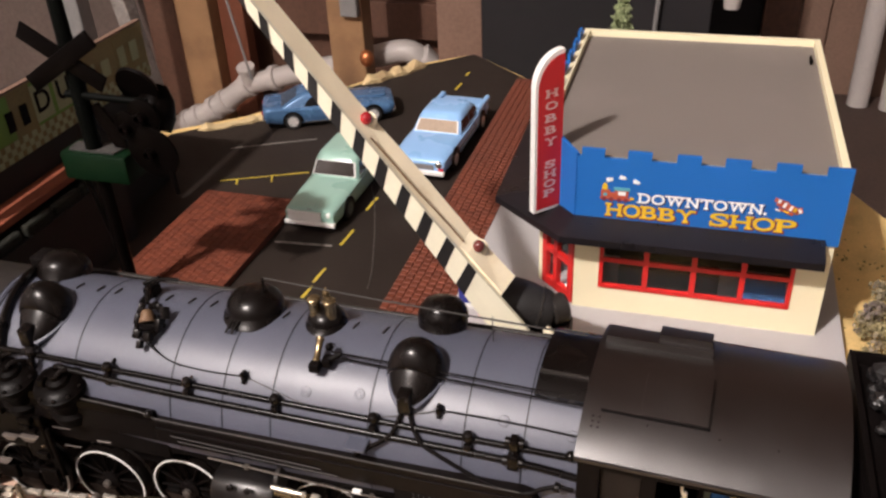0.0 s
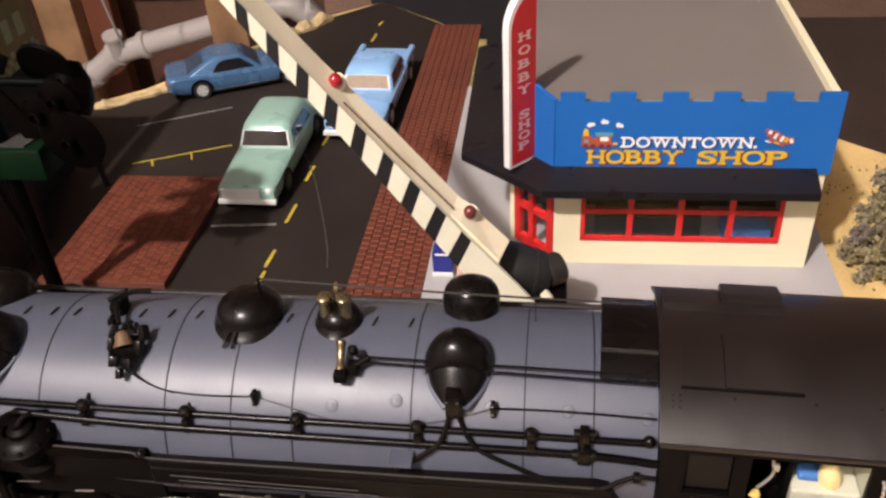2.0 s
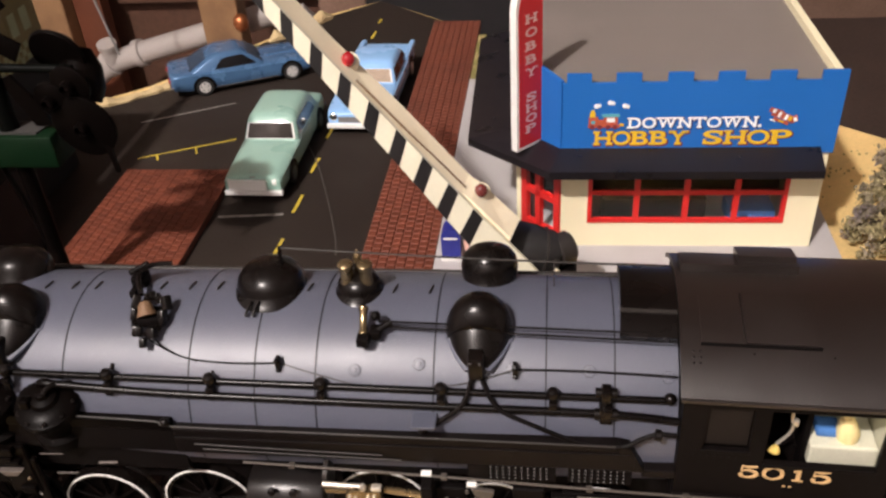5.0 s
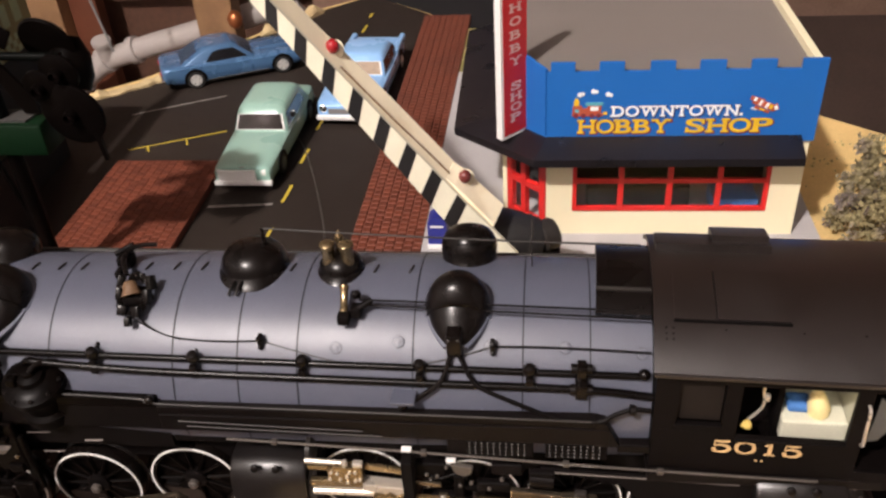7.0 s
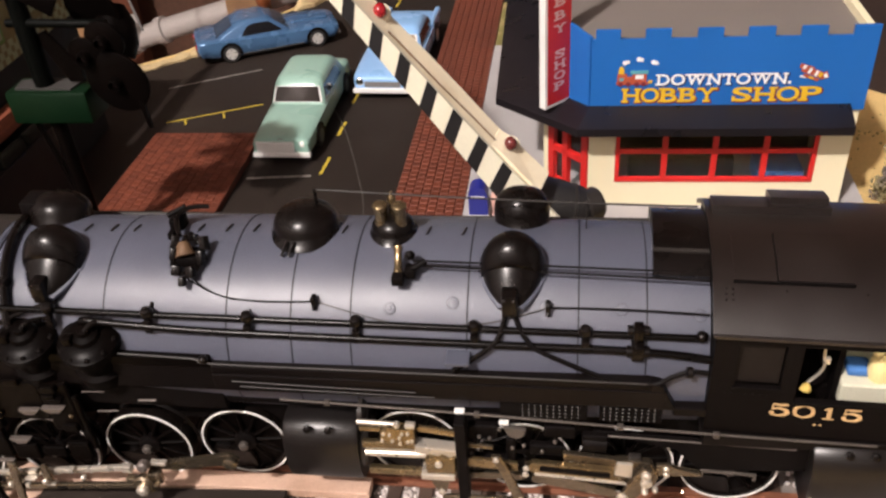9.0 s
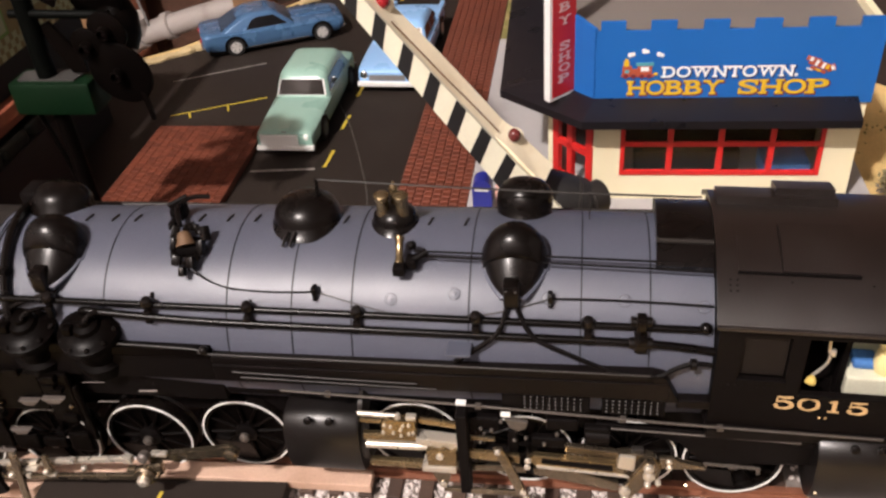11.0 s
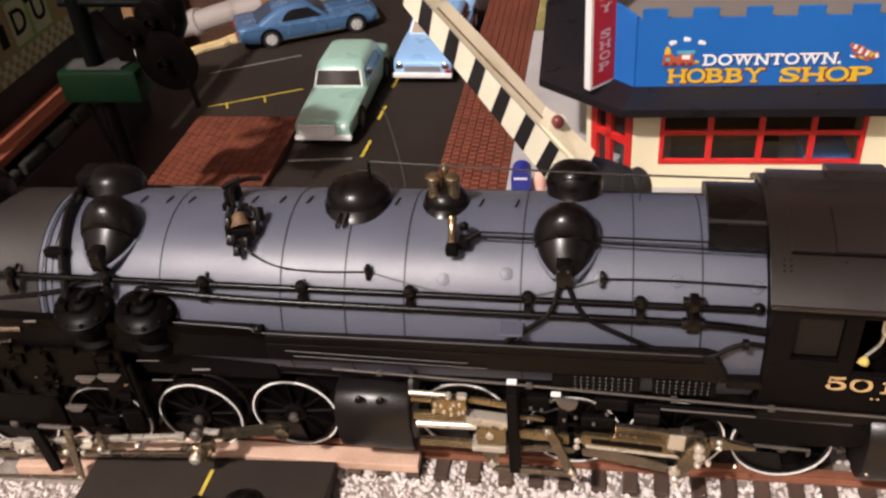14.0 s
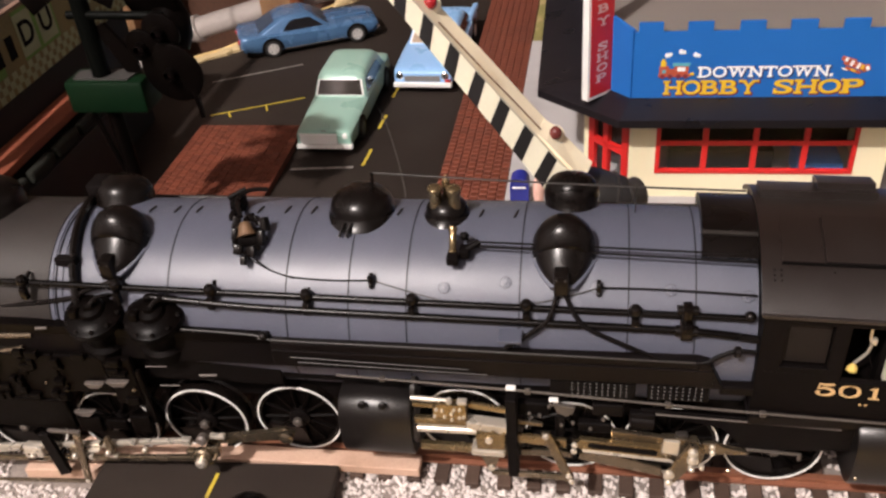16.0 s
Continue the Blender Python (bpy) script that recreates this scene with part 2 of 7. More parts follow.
def rings(bm, loops, cap=True, closed=True):
    """A skin through loops of points, each as long as the others."""
    rows = [[bm.verts.new(p) for p in loop] for loop in loops]
    n = len(rows[0])
    for a, b in zip(rows, rows[1:]):
        for i in range(n if closed else n - 1):
            j = (i + 1) % n
            bm.faces.new((a[i], a[j], b[j], b[i]))
    if cap and closed:
        bm.faces.new(rows[0][::-1])
        bm.faces.new(rows[-1])
    return bm


def lathe(bm, profile, centre=(0, 0, 0), axis=(0, 0, 1), seg=28):
    """A body turned round an axis: profile is pairs of radius and height."""
    q = Vector((0, 0, 1)).rotation_difference(Vector(axis))
    c = Vector(centre)
    loops = []
    for r, h in profile:
        r = max(r, 0.01)
        loops.append([c + q @ Vector((r * math.cos(2 * math.pi * i / seg), r * math.sin(2 * math.pi * i / seg), h)) for i in range(seg)])
    return rings(bm, loops, cap=profile[0] != profile[-1])


def rod(bm, a, b, r, r2=None, seg=12):
    a, b = Vector(a), Vector(b)
    return lathe(bm, [(r, 0), (r if r2 is None else r2, (b - a).length)], a, (b - a).normalized(), seg)


def tube(bm, points, r, seg=8, smooth=3):
    """A bent pipe through points."""
    ps = [Vector(p) for p in points]
    if smooth and len(ps) > 2:
        out = []
        for i in range(len(ps) - 1):
            p0, p1, p2, p3 = ps[max(i - 1, 0)], ps[i], ps[i + 1], ps[min(i + 2, len(ps) - 1)]
            for s in range(smooth):
                t = s / smooth
                out.append(0.5 * ((2 * p1) + (p2 - p0) * t + (2 * p0 - 5 * p1 + 4 * p2 - p3) * t * t + (3 * p1 - p0 - 3 * p2 + p3) * t**3))
        ps = out + [ps[-1]]
    loops, up = [], Vector((0.13, 0.21, 0.97))
    for i, p in enumerate(ps):
        d = (ps[min(i + 1, len(ps) - 1)] - ps[max(i - 1, 0)]).normalized()
        a = d.cross(up)
        if a.length < 0.1:
            a = d.cross(Vector((1, 0, 0)))
        a.normalize()
        b = a.cross(d)
        up = b
        loops.append([p + r * (math.cos(2 * math.pi * k / seg) * a + math.sin(2 * math.pi * k / seg) * b) for k in range(seg)])
    return rings(bm, loops)


def prism(bm, pts, axis, d0, d1, bevel=0.0):
    """A flat outline pushed along x, y or z. Outline points are the two other coordinates in order."""
    def place(p, d):
        return {"x": (d, p[0], p[1]), "y": (p[0], d, p[1]), "z": (p[0], p[1], d)}[axis]
    before = set(bm.edges)
    rings(bm, [[place(p, d0) for p in pts], [place(p, d1) for p in pts]])
    if bevel:
        es = [e for e in bm.edges if e not in before]
        bmesh.ops.bevel(bm, geom=es, offset=bevel, segments=2, profile=0.5, affect="EDGES")
    return bm


def plate(bm, outer, holes, axis, d0, d1):
    """A wall panel in two coordinates (a0, a1, b0, b1) with square openings, cut through."""
    xs = sorted({outer[0], outer[1], *[v for h in holes for v in h[:2]]})
    zs = sorted({outer[2], outer[3], *[v for h in holes for v in h[2:]]})
    for i in range(len(xs) - 1):
        for j in range(len(zs) - 1):
            cx, cz = (xs[i] + xs[i + 1]) / 2, (zs[j] + zs[j + 1]) / 2
            if any(h[0] < cx < h[1] and h[2] < cz < h[3] for h in holes):
                continue
            q = [(xs[i], zs[j]), (xs[i + 1], zs[j]), (xs[i + 1], zs[j + 1]), (xs[i], zs[j + 1])]
            prism(bm, q, axis, d0, d1)
    bmesh.ops.remove_doubles(bm, verts=bm.verts, dist=0.001)
    twins = {}
    for f in bm.faces:
        twins.setdefault(tuple(sorted(v.index for v in f.verts)), []).append(f)
    bm.verts.index_update()
    twins = {}
    for f in bm.faces:
        twins.setdefault(tuple(sorted(v.index for v in f.verts)), []).append(f)
    inner = [f for fs in twins.values() if len(fs) > 1 for f in fs]
    bmesh.ops.delete(bm, geom=inner, context="FACES")
    return bm


def ball(bm, c, r, sx=1.0, sy=1.0, sz=1.0, sub=2):
    g = bmesh.ops.create_icosphere(bm, subdivisions=sub, radius=1.0)
    for v in g["verts"]:
        v.co = Vector((c[0] + v.co.x * r * sx, c[1] + v.co.y * r * sy, c[2] + v.co.z * r * sz))
    return bm


def words(name, text, size, material, parent, m, depth=0.15, fat=0.0, wide=1.0, label=""):
    """Lettering as a thin solid, its middle at m, reading along local x with local y up; size in millimetres."""
    cu = bpy.data.curves.new(name, "FONT")
    cu.body, cu.size, cu.align_x, cu.align_y = text, size * MM, "CENTER", "CENTER"
    cu.extrude, cu.offset = depth * MM, fat * MM
    tmp = new("tmp", cu)
    bpy.context.view_layer.update()
    me = bpy.data.meshes.new_from_object(tmp.evaluated_get(bpy.context.evaluated_depsgraph_get()))
    bpy.data.objects.remove(tmp)
    me.transform(Matrix.Diagonal((wide, 1, 1, 1)))
    me.materials.clear()
    me.materials.append(material)
    ob = new(name, me)
    ob.parent = parent
    ob.matrix_basis = m
    if label:
        ob["label"] = label
    return ob


def arc(r, a0, a1, n, cy=0.0, cz=0.0):
    return [(cy + r * math.cos(radians(a0 + (a1 - a0) * i / n)), cz + r * math.sin(radians(a0 + (a1 - a0) * i / n))) for i in range(n + 1)]

# ---- the room and the layout board ----


def slab(name, x0, x1, y0, y1, z0, z1, material, label, category):
    ob = part(name, box(B(), x0, x1, y0, y1, z0, z1), material, smooth=False)
    return tagged(ob, label, category, kind="structure")


slab("floor", -2400, 2400, -1800, 1700, -760, -740, FLOORM, "dark concrete basement floor under the layout", "floor")
slab("wall_north", -2400, 2400, 1650, 1700, -740, 1900, BROWNWALL, "brown panelled basement wall behind the layout", "wall")
slab("wall_south", -2400, 2400, -1800, -1750, -740, 1900, PLASTER, "plain plaster basement wall", "wall")
slab("wall_west", -2400, -2350, -1750, 1650, -740, 1900, PLASTER, "plain plaster basement wall", "wall")
slab("wall_east", 2350, 2400, -1750, 1650, -740, 1900, PLASTER, "plain plaster basement wall", "wall")
slab("ceiling", -2400, 2400, -1800, 1700, 1900, 1950, PLASTER, "plain plaster basement ceiling", "ceiling")

OUT = [(-470, 60), (330, 60), (330, 330), (141, 446), (112, 470), (80, 530), (-80, 590), (-94, 606), (-128, 642), (-178, 684.5), (-216, 655), (-252, 604), (-308, 528), (-352, 492), (-470, 470)]
ob = part("ground", prism(B(), OUT, "z", -26, -0.8), SAND, smooth=False)
tagged(ob, "tan painted layout board with cut foam edge", "ground", kind="structure")

table = thing("layout_table", -70, 330, -740, "plain pine table that carries the model layout", "table")
part("tabletop", box(B(), -390, 390, -268, 110, 680, 713.8, 3.0), WOOD, table, smooth=False)
for x, y in ((-370, -250), (370, -250), (-370, 90), (370, 90)):
    part("leg", box(B(), x - 20, x + 20, y - 18, y + 18, 0, 680, 2.0), WOOD, table, smooth=False)

ROAD = [ (-92, 236), (-92, 606), (-130, 641), (-177.5, 682.5), (-212, 650), (-250, 598), (-304, 523), (-346, 486), (-346, 440), (-346, 236)]
road = part("road", prism(B(), ROAD, "z", -0.8, 0.0), ROADM, smooth=False)
tagged(road, "matt black asphalt road and parking bays", "road", kind="structure")


def line(x0, y0, x1, y1, w, material, name="road_line", label="worn yellow painted line on the asphalt"):
    d = Vector((x1 - x0, y1 - y0, 0))
    n = Vector((-d.y, d.x, 0)).normalized() * w / 2
    bm = B()
    k = 10
    loops = []
    rng = random.Random(int(x0 * 7 + y0 * 3))
    for i in range(k + 1):
        c = Vector((x0, y0, 0)) + d * i / k
        a, b = rng.uniform(0.8, 1.1), rng.uniform(0.8, 1.1)
        loops.append([c + n * a + Vector((0, 0, 0.12)), c - n * b + Vector((0, 0, 0.12)), c - n * b + Vector((0, 0, 0.01)), c + n * a + Vector((0, 0, 0.01))])
    return part(name, rings(bm, loops), material, road, label, smooth=False)


for y0, y1 in ((322, 334), (337, 351), (374, 391), (414, 430), (453, 469), (492, 508), (530, 546), (568, 584), (604, 618), (634, 642)):
    line(-171.5, y0, -170.5, y1, 1.7, YELLOW, label="short yellow centre line dash")
line(-276, 429, -225, 452, 1.1, YELLOW)
line(-266, 433, -263, 427, 1.2, YELLOW)
line(-246, 442, -243, 435, 1.0, YELLOW)
line(-292, 474, -240, 500, 1.3, CHALK, label="worn pale parking bay line")
line(-272, 312, -268, 322, 1.6, CHALK, label="short white line end by the brick walk")
line(-209, 369.5, -176, 372.5, 2.0, CHALK, label="worn white stop line")
# one thin curved line, paler than the asphalt
FAINT = mat("faint_scuff", (0.060, 0.052, 0.047), 0.6, 0, 0.3, 300, 0.00002, 2500, (0.022, 0.018, 0.016), 0.5)
part("scuff", tube(B(), [(-181, 446, 0.02), (-172, 428, 0.02), (-164, 408, 0.02), (-154, 380, 0.02), (-145, 352, 0.02), (-142, 338, 0.02)], 0.42, 6, 4), FAINT, road, "thin curved pale streak")

# paved strips: the nearest bricks are pieces of their own


def paving(name, x0, x1, y0, y1, bw, bh, top, label, near, deep):
    base = part(name, prism(B(), [(x0, y0), (x1, y0), (x1, y1), (x0, y1)], "z", 0.0, top - 1.5 * deep), MORTAR, smooth=False)
    tagged(base, label, "pavement", kind="structure")
    gap, cols, rows = 0.22, int(round((x1 - x0) / bw)), int(round((y1 - y0) / bh))
    bw, bh = (x1 - x0) / cols, (y1 - y0) / rows

    def brick_mesh(h):
        bm = B()
        a, b, c = bw / 2 - gap / 2, h / 2 - gap / 2, deep
        rings(bm, [[(-a, -b, -0.95), (a, -b, -0.95), (a, b, -0.95), (-a, b, -0.95)], [(-a, -b, -c), (a, -b, -c), (a, b, -c), (-a, b, -c)],
                   [(-a + c, -b + c, 0), (a - c, -b + c, 0), (a - c, b - c, 0), (-a + c, b - c, 0)]])
        return bm
    full, half, rest, made = None, None, B(), 0
    rng = random.Random(5)
    cells = []
    for i in range(cols):
        spans = [(j * bh, bh) for j in range(rows)] if i % 2 == 0 else [(0, bh / 2)] + [((j + 0.5) * bh, bh) for j in range(rows - 1)] + [((rows - 0.5) * bh, bh / 2)]
        cells += [(y0 + s + h / 2, x0 + (i + 0.5) * bw, h) for s, h in spans]
    for y, x, h in sorted(cells):
        at = (x, y, top + rng.uniform(-0.07, 0.06))
        if made < near:
            proto = full if h == bh else half
            m = Matrix.Translation(Vector(at) * MM)
            if proto is None:
                proto = part("brick", brick_mesh(h), BRICK, base, smooth=False)
                proto.matrix_basis = m
                if h == bh:
                    full = proto
                else:
                    half = proto
            else:
                again(proto, m)
            made += 1
        else:
            bm = brick_mesh(h)
            for v in bm.verts:
                v.co += Vector(at)
            tmp = bpy.data.meshes.new("t")
            bm.to_mesh(tmp)
            bm.free()
            rest.from_mesh(tmp)
            bpy.data.meshes.remove(tmp)
    if made >= near:
        tagged(part("far_bricks", rest, BRICK, base, "far end of the brick paving", smooth=False), kind="stuff")
    else:
        rest.free()


# ---- the hobby shop ----
slab("pavement", -94.2, 80, 306, 520, 0.0, 5.6, SLAB, "light grey pavement slab round the shop", "pavement")
slab("kerb_strip", -94.0, -88.6, 520.5, 596, 0.0, 4.8, MOSS, "olive strip behind the grey pavement", "ground")

SX0, SX1, SY0, SY1, SZ = -58.6, 68.2, 341.0, 502.0, 5.6
CH = -39.0                       # where the front meets the slanted door wall
CY = SY0 + (CH - SX0)            # where the door wall meets the side
shop = thing("hobby_shop", 6, 420, SZ, "cream toy shop with blue parapet, red windows and flat roof", "shop building", turn=0.8)
shop.location.x -= 0.0011
S = Matrix.Translation((-6, -420, -SZ))      # from the layout's millimetres to the shop's


def shop_part(name, bm, material, parent=shop, label="", smooth=False):
    bmesh.ops.transform(bm, matrix=S, verts=bm.verts)
    return part(name, bm, material, parent, label, smooth)


W0, W1, WZ0, WZ1 = -27.6, 55.2, 18.2, 42.8
front = shop_part("front_wall", plate(B(), (CH, SX1, SZ, 82.8), [(W0, W1, WZ0, 49.0)], "y", SY0, SY0 + 3), CREAM)
shop_part("side_wall", box(B(), SX1 - 3, SX1, SY0 + 3, SY1, SZ, 86.5), CREAM)
shop_part("side_wall", box(B(), SX0, SX0 + 3, CY, SY1, SZ, 86.5), CREAM)
shop_part("back_wall", box(B(), SX0 + 3, SX1 - 3, SY1 - 3, SY1, SZ, 86.5), CREAM)
shop_part("roof", prism(B(), [(CH, SY0 + 3), (SX1 - 3, SY0 + 3), (SX1 - 3, SY1 - 3), (SX0 + 3, SY1 - 3), (SX0 + 3, CY)], "z", 81.5, 83.0), ROOF, label="plain grey flat roof sunk behind the rim")
shop_part("roof_vent", box(B(), 61.4, 62.6, 470, 477, 83, 86.0, 0.4), DARK, label="small dark notch on the roof rim")
shop_part("floor_plate", prism(B(), [(CH, SY0 + 3), (SX1 - 3, SY0 + 3), (SX1 - 3, SY1 - 3), (SX0 + 3, SY1 - 3), (SX0 + 3, CY)], "z", SZ, SZ + 1), SLAB)
# this sheet and the first counter are near-black to paint the unlit interior
shop_part("inner_wall", box(B(), SX0 + 3, SX1 - 3, SY0 + 46, SY0 + 47, SZ + 1, 81), SHADEBLK, label="near-black sheet painting the unlit shop interior")
shop_part("counter", box(B(), -20, 26, SY0 + 16, SY0 + 26, SZ + 1, 20, 0.5), SHADEBLK)
shop_part("counter", box(B(), 36, 56, SY0 + 14, SY0 + 30, SZ + 1, 15, 0.5), DENIM, label="blue display block inside the window")


def slant(u, out=0.0):
    """A point on the door wall: u from the front corner, out towards the pavement."""
    c = math.sqrt(0.5)
    return CH - u * c - out * c, SY0 + u * c - out * c


def slant_box(bm, u0, u1, o0, o1, z0, z1):
    return prism(bm, [slant(u0, o0), slant(u1, o0), slant(u1, o1), slant(u0, o1)], "z", z0, z1)


UL = (CH - SX0) * math.sqrt(2)
bm = B()
slant_box(bm, 0, UL, -3, 0, 47, 82.8)
slant_box(bm, UL - 3.4, UL, -3, 0, SZ, 47)
shop_part("door_wall", bm, CREAM)
door = shop_part("door", slant_box(B(), 0.6, 4.0, -2.2, 0.5, SZ + 1.0, 47), RED, label="red double door with four panes each")
for u0, u1, z0, z1 in ((UL - 6.8, UL - 3.4, SZ + 1.0, 47), (12.4, 15.4, SZ + 1.0, 47), (4.0, UL - 6.8, SZ + 1.0, 11.2), (4.0, UL - 6.8, 25.6, 28.4)):
    shop_part("door_rail", slant_box(B(), u0, u1, -2.1, 0.45, z0, z1), RED, door)
pane = shop_part("door_glass", slant_box(B(), 4.0, UL - 6.8, -1.2, -0.9, 11.2, 47), WINDOW, door)
pane.visible_shadow = False

# parapet with battlements, wrapped round the slanted corner
BAT = [(-37.6, -28.0), (-18.4, -8.6), (1.5, 11.2), (20.6, 30.6), (40.2, 49.8), (59.4, 69.2)]
bm = B()
box(bm, CH - 0.2, 69.2, SY0 - 1.4, SY0 - 0.02, 52.6, 84.2)
wallp = shop_part("parapet", bm, BLUE, label="bright blue parapet with square battlements")
for a, b in BAT:
    shop_part("battlement", box(B(), a, b, SY0 - 1.4, SY0 - 0.02, 84.2, 88.2), BLUE, wallp)
bm = B()
prism_pts = [slant(-0.4, 0.02), slant(UL + 0.4, 0.02), slant(UL + 0.4, 1.4), slant(-0.4, 1.4)]
rings(bm, [[(x, y, 52.6) for x, y in prism_pts], [(x, y, z) for (x, y), z in zip(prism_pts, (85.2, 92.6, 92.6, 85.2))]])
shop_part("parapet", bm, BLUE)
bm = B()
box(bm, SX0 - 1.4, SX0 - 0.02, CY, 498, 52.6, 86.6)
wallp = shop_part("parapet", bm, BLUE)
y = CY + 10
while y < 492:
    shop_part("battlement", box(B(), SX0 - 1.4, SX0 - 0.02, y, y + 9.6, 86.6, 91.4), BLUE, wallp)
    y += 18

# awning: one dark sheet that bends round the corner
bm = B()
k = math.tan(radians(22.5))
OUTW = 13.0
inner = [(64.0, SY0 - 1.4), (CH, SY0 - 1.4), (SX0 - 1.4, CY - 0.6), (SX0 - 1.4, 476.0)]
outer = [(64.0, SY0 - OUTW), (CH - OUTW * k, SY0 - OUTW), (-79.6, CY - OUTW * k + 3.0), (-80.6, 474.0)]
rows = []
for (ix, iy), (ox, oy) in zip(inner, outer):
    rows.append([(ix, iy, 55.4), (ox, oy, 50.6), (ox, oy, 47.2), (ix, iy, 52.2)])
rings(bm, rows)
shop_part("awning", bm, AWNING, label="sloping black awning wrapped round the corner")

# shop window: frame, bars and glass
window = shop_part("shop_window", plate(B(), (W0, W1, WZ0, 49.0), [(W0 + 1.8, W1 - 1.8, WZ0 + 1.8, 46.6)], "y", SY0 - 0.7, SY0 + 1.2), RED, label="red four-bay shop window with upper lights")
for i in (1, 2, 3):
    x = W0 + (W1 - W0) * i / 4
    shop_part("window_bar", box(B(), x - 1.2, x + 1.2, SY0 - 0.6, SY0 + 1.1, WZ0 + 1.8, 46.6), RED, window)
bm = box(B(), W0 + 1.8, W1 - 1.8, SY0 - 0.5, SY0 + 1.0, 32.0, 34.2)
shop_part("window_rail", bm, RED, window)
for i in range(4):
    for z0, z1 in ((WZ0 + 1.8, 32.0), (34.2, 46.6)):
        x0, x1 = W0 + (W1 - W0) * i / 4 + 1.2, W0 + (W1 - W0) * (i + 1) / 4 - 1.2
        pane = shop_part("pane", box(B(), x0, x1, SY0 + 0.2, SY0 + 0.5, z0, z1), WINDOW, window)
        pane.visible_shadow = False

# lettering on the parapet


def face(x, z, y=SY0 - 1.45):
    return Matrix.Translation(((x - 6) * MM, (y - 420) * MM, (z - SZ) * MM)) @ pose(0, 0, 0, 90, 0, 0)


SERIFS = {"H": "LlRr", "N": "LlR", "D": "Ll", "B": "Ll", "P": "Ll", "T": "mab", "W": "LMR", "Y": "LRm", "S": "cd", "O": ""}


def slab_letter(name, ch, w, h, material, parent, m, fat=0.0, deep=0.25):
    """One capital w wide and h high, with slab serifs at the ends of its stems."""
    ob = words(name, ch, 10.0, material, parent, m, 0.06, 0.20)
    co = np.array([v.co for v in ob.data.vertices])
    lo, hi = co.min(0), co.max(0)
    ob.data.transform(Matrix.Translation((-(lo[0] + hi[0]) / 2, -(lo[1] + hi[1]) / 2, 0)))
    inset = 0.86 if SERIFS.get(ch) else 1.0
    ob.data.transform(Matrix.Diagonal(((w * inset + fat) * MM / (hi[0] - lo[0]), (h + fat) * MM / (hi[1] - lo[1]), 1, 1)))
    t, e = h * 0.15 + fat, w * inset / 2
    spots = {"L": (-e + w * 0.08, 1), "l": (-e + w * 0.08, -1), "R": (e - w * 0.08, 1), "r": (e - w * 0.08, -1), "M": (0, 1), "m": (0, -1)}
    bm = bmesh.new()
    bm.from_mesh(ob.data)
    z = deep * 0.5 * MM
    for k in SERIFS.get(ch, ""):
        if k in spots:
            x, side = spots[k]
            wide = w * (0.36 if len(SERIFS[ch]) > 2 else 0.42) + fat
            q = (x - wide / 2, x + wide / 2, side * (h / 2 - h * 0.075) - t / 2, side * (h / 2 - h * 0.075) + t / 2)
        elif k in "ab":
            x = e * (-1 if k == "a" else 1) * 0.92
            q = (x - w * 0.07 - fat / 2, x + w * 0.07 + fat / 2, h * 0.20 - fat / 2, h / 2)
        else:
            x, side = (e * 0.84, 1) if k == "c" else (-e * 0.84, -1)
            q = (x - w * 0.06 - fat / 2, x + w * 0.06 + fat / 2, side * h * 0.30 - h * 0.19, side * h * 0.30 + h * 0.19)
        x0, x1, y0, y1 = (v * MM for v in q)
        rings(bm, [[(x0, y0, -z), (x1, y0, -z), (x1, y1, -z), (x0, y1, -z)], [(x0, y0, z), (x1, y0, z), (x1, y1, z), (x0, y1, z)]])
    bmesh.ops.recalc_face_normals(bm, faces=bm.faces)
    bm.to_mesh(ob.data)
    bm.free()
    return ob


def fitted(name, text, x0, x1, z0, z1, material, back, y=SY0 - 1.45):
    """A word of slab-serif capitals from x0 to x1, with a dark rim behind it."""
    wide = [1.5 if c == "W" else 0.3 if c == "." else 1.0 for c in text]
    unit, x = (x1 - x0) / sum(wide), x0
    for ch, w in zip(text, wide):
        cx, w = x + w * unit / 2, w * unit
        x += w
        if ch == ".":
            shop_part(name, box(B(), cx - 0.6, cx + 0.6, y - 0.14, y - 0.02, z0, z0 + 1.2), material)
            continue
        slab_letter("lettering_rim", ch, w * 0.98, z1 - z0, back, shop, face(cx + 0.35, (z0 + z1) / 2 - 0.35, y), 0.75, 0.10)
        slab_letter(name, ch, w * 0.98, z1 - z0, material, shop, face(cx, (z0 + z1) / 2, y - 0.12), 0.0, 0.16)


fitted("lettering", "DOWNTOWN.", -13.0, 39.6, 64.4, 69.2, PRINTW, PRINTN)
fitted("lettering", "HOBBY", -26.4, 11.2, 56.9, 63.2, PRINTY, PRINTD)
fitted("lettering", "SHOP", 16.6, 52.4, 56.9, 63.2, PRINTY, PRINTD)
Y0 = SY0 - 1.75
bm = B()
for a, b, c, d in ((-28.6, -24.8, 66.0, 69.6), (-24.8, -22.6, 66.0, 68.4), (-22.6, -17.0, 66.0, 69.6), (-28.9, -16.2, 64.9, 66.0)):
    box(bm, a, b, Y0, SY0 - 1.45, c, d)
shop_part("train_picture", bm, PRINTO, label="small printed red and orange steam train")
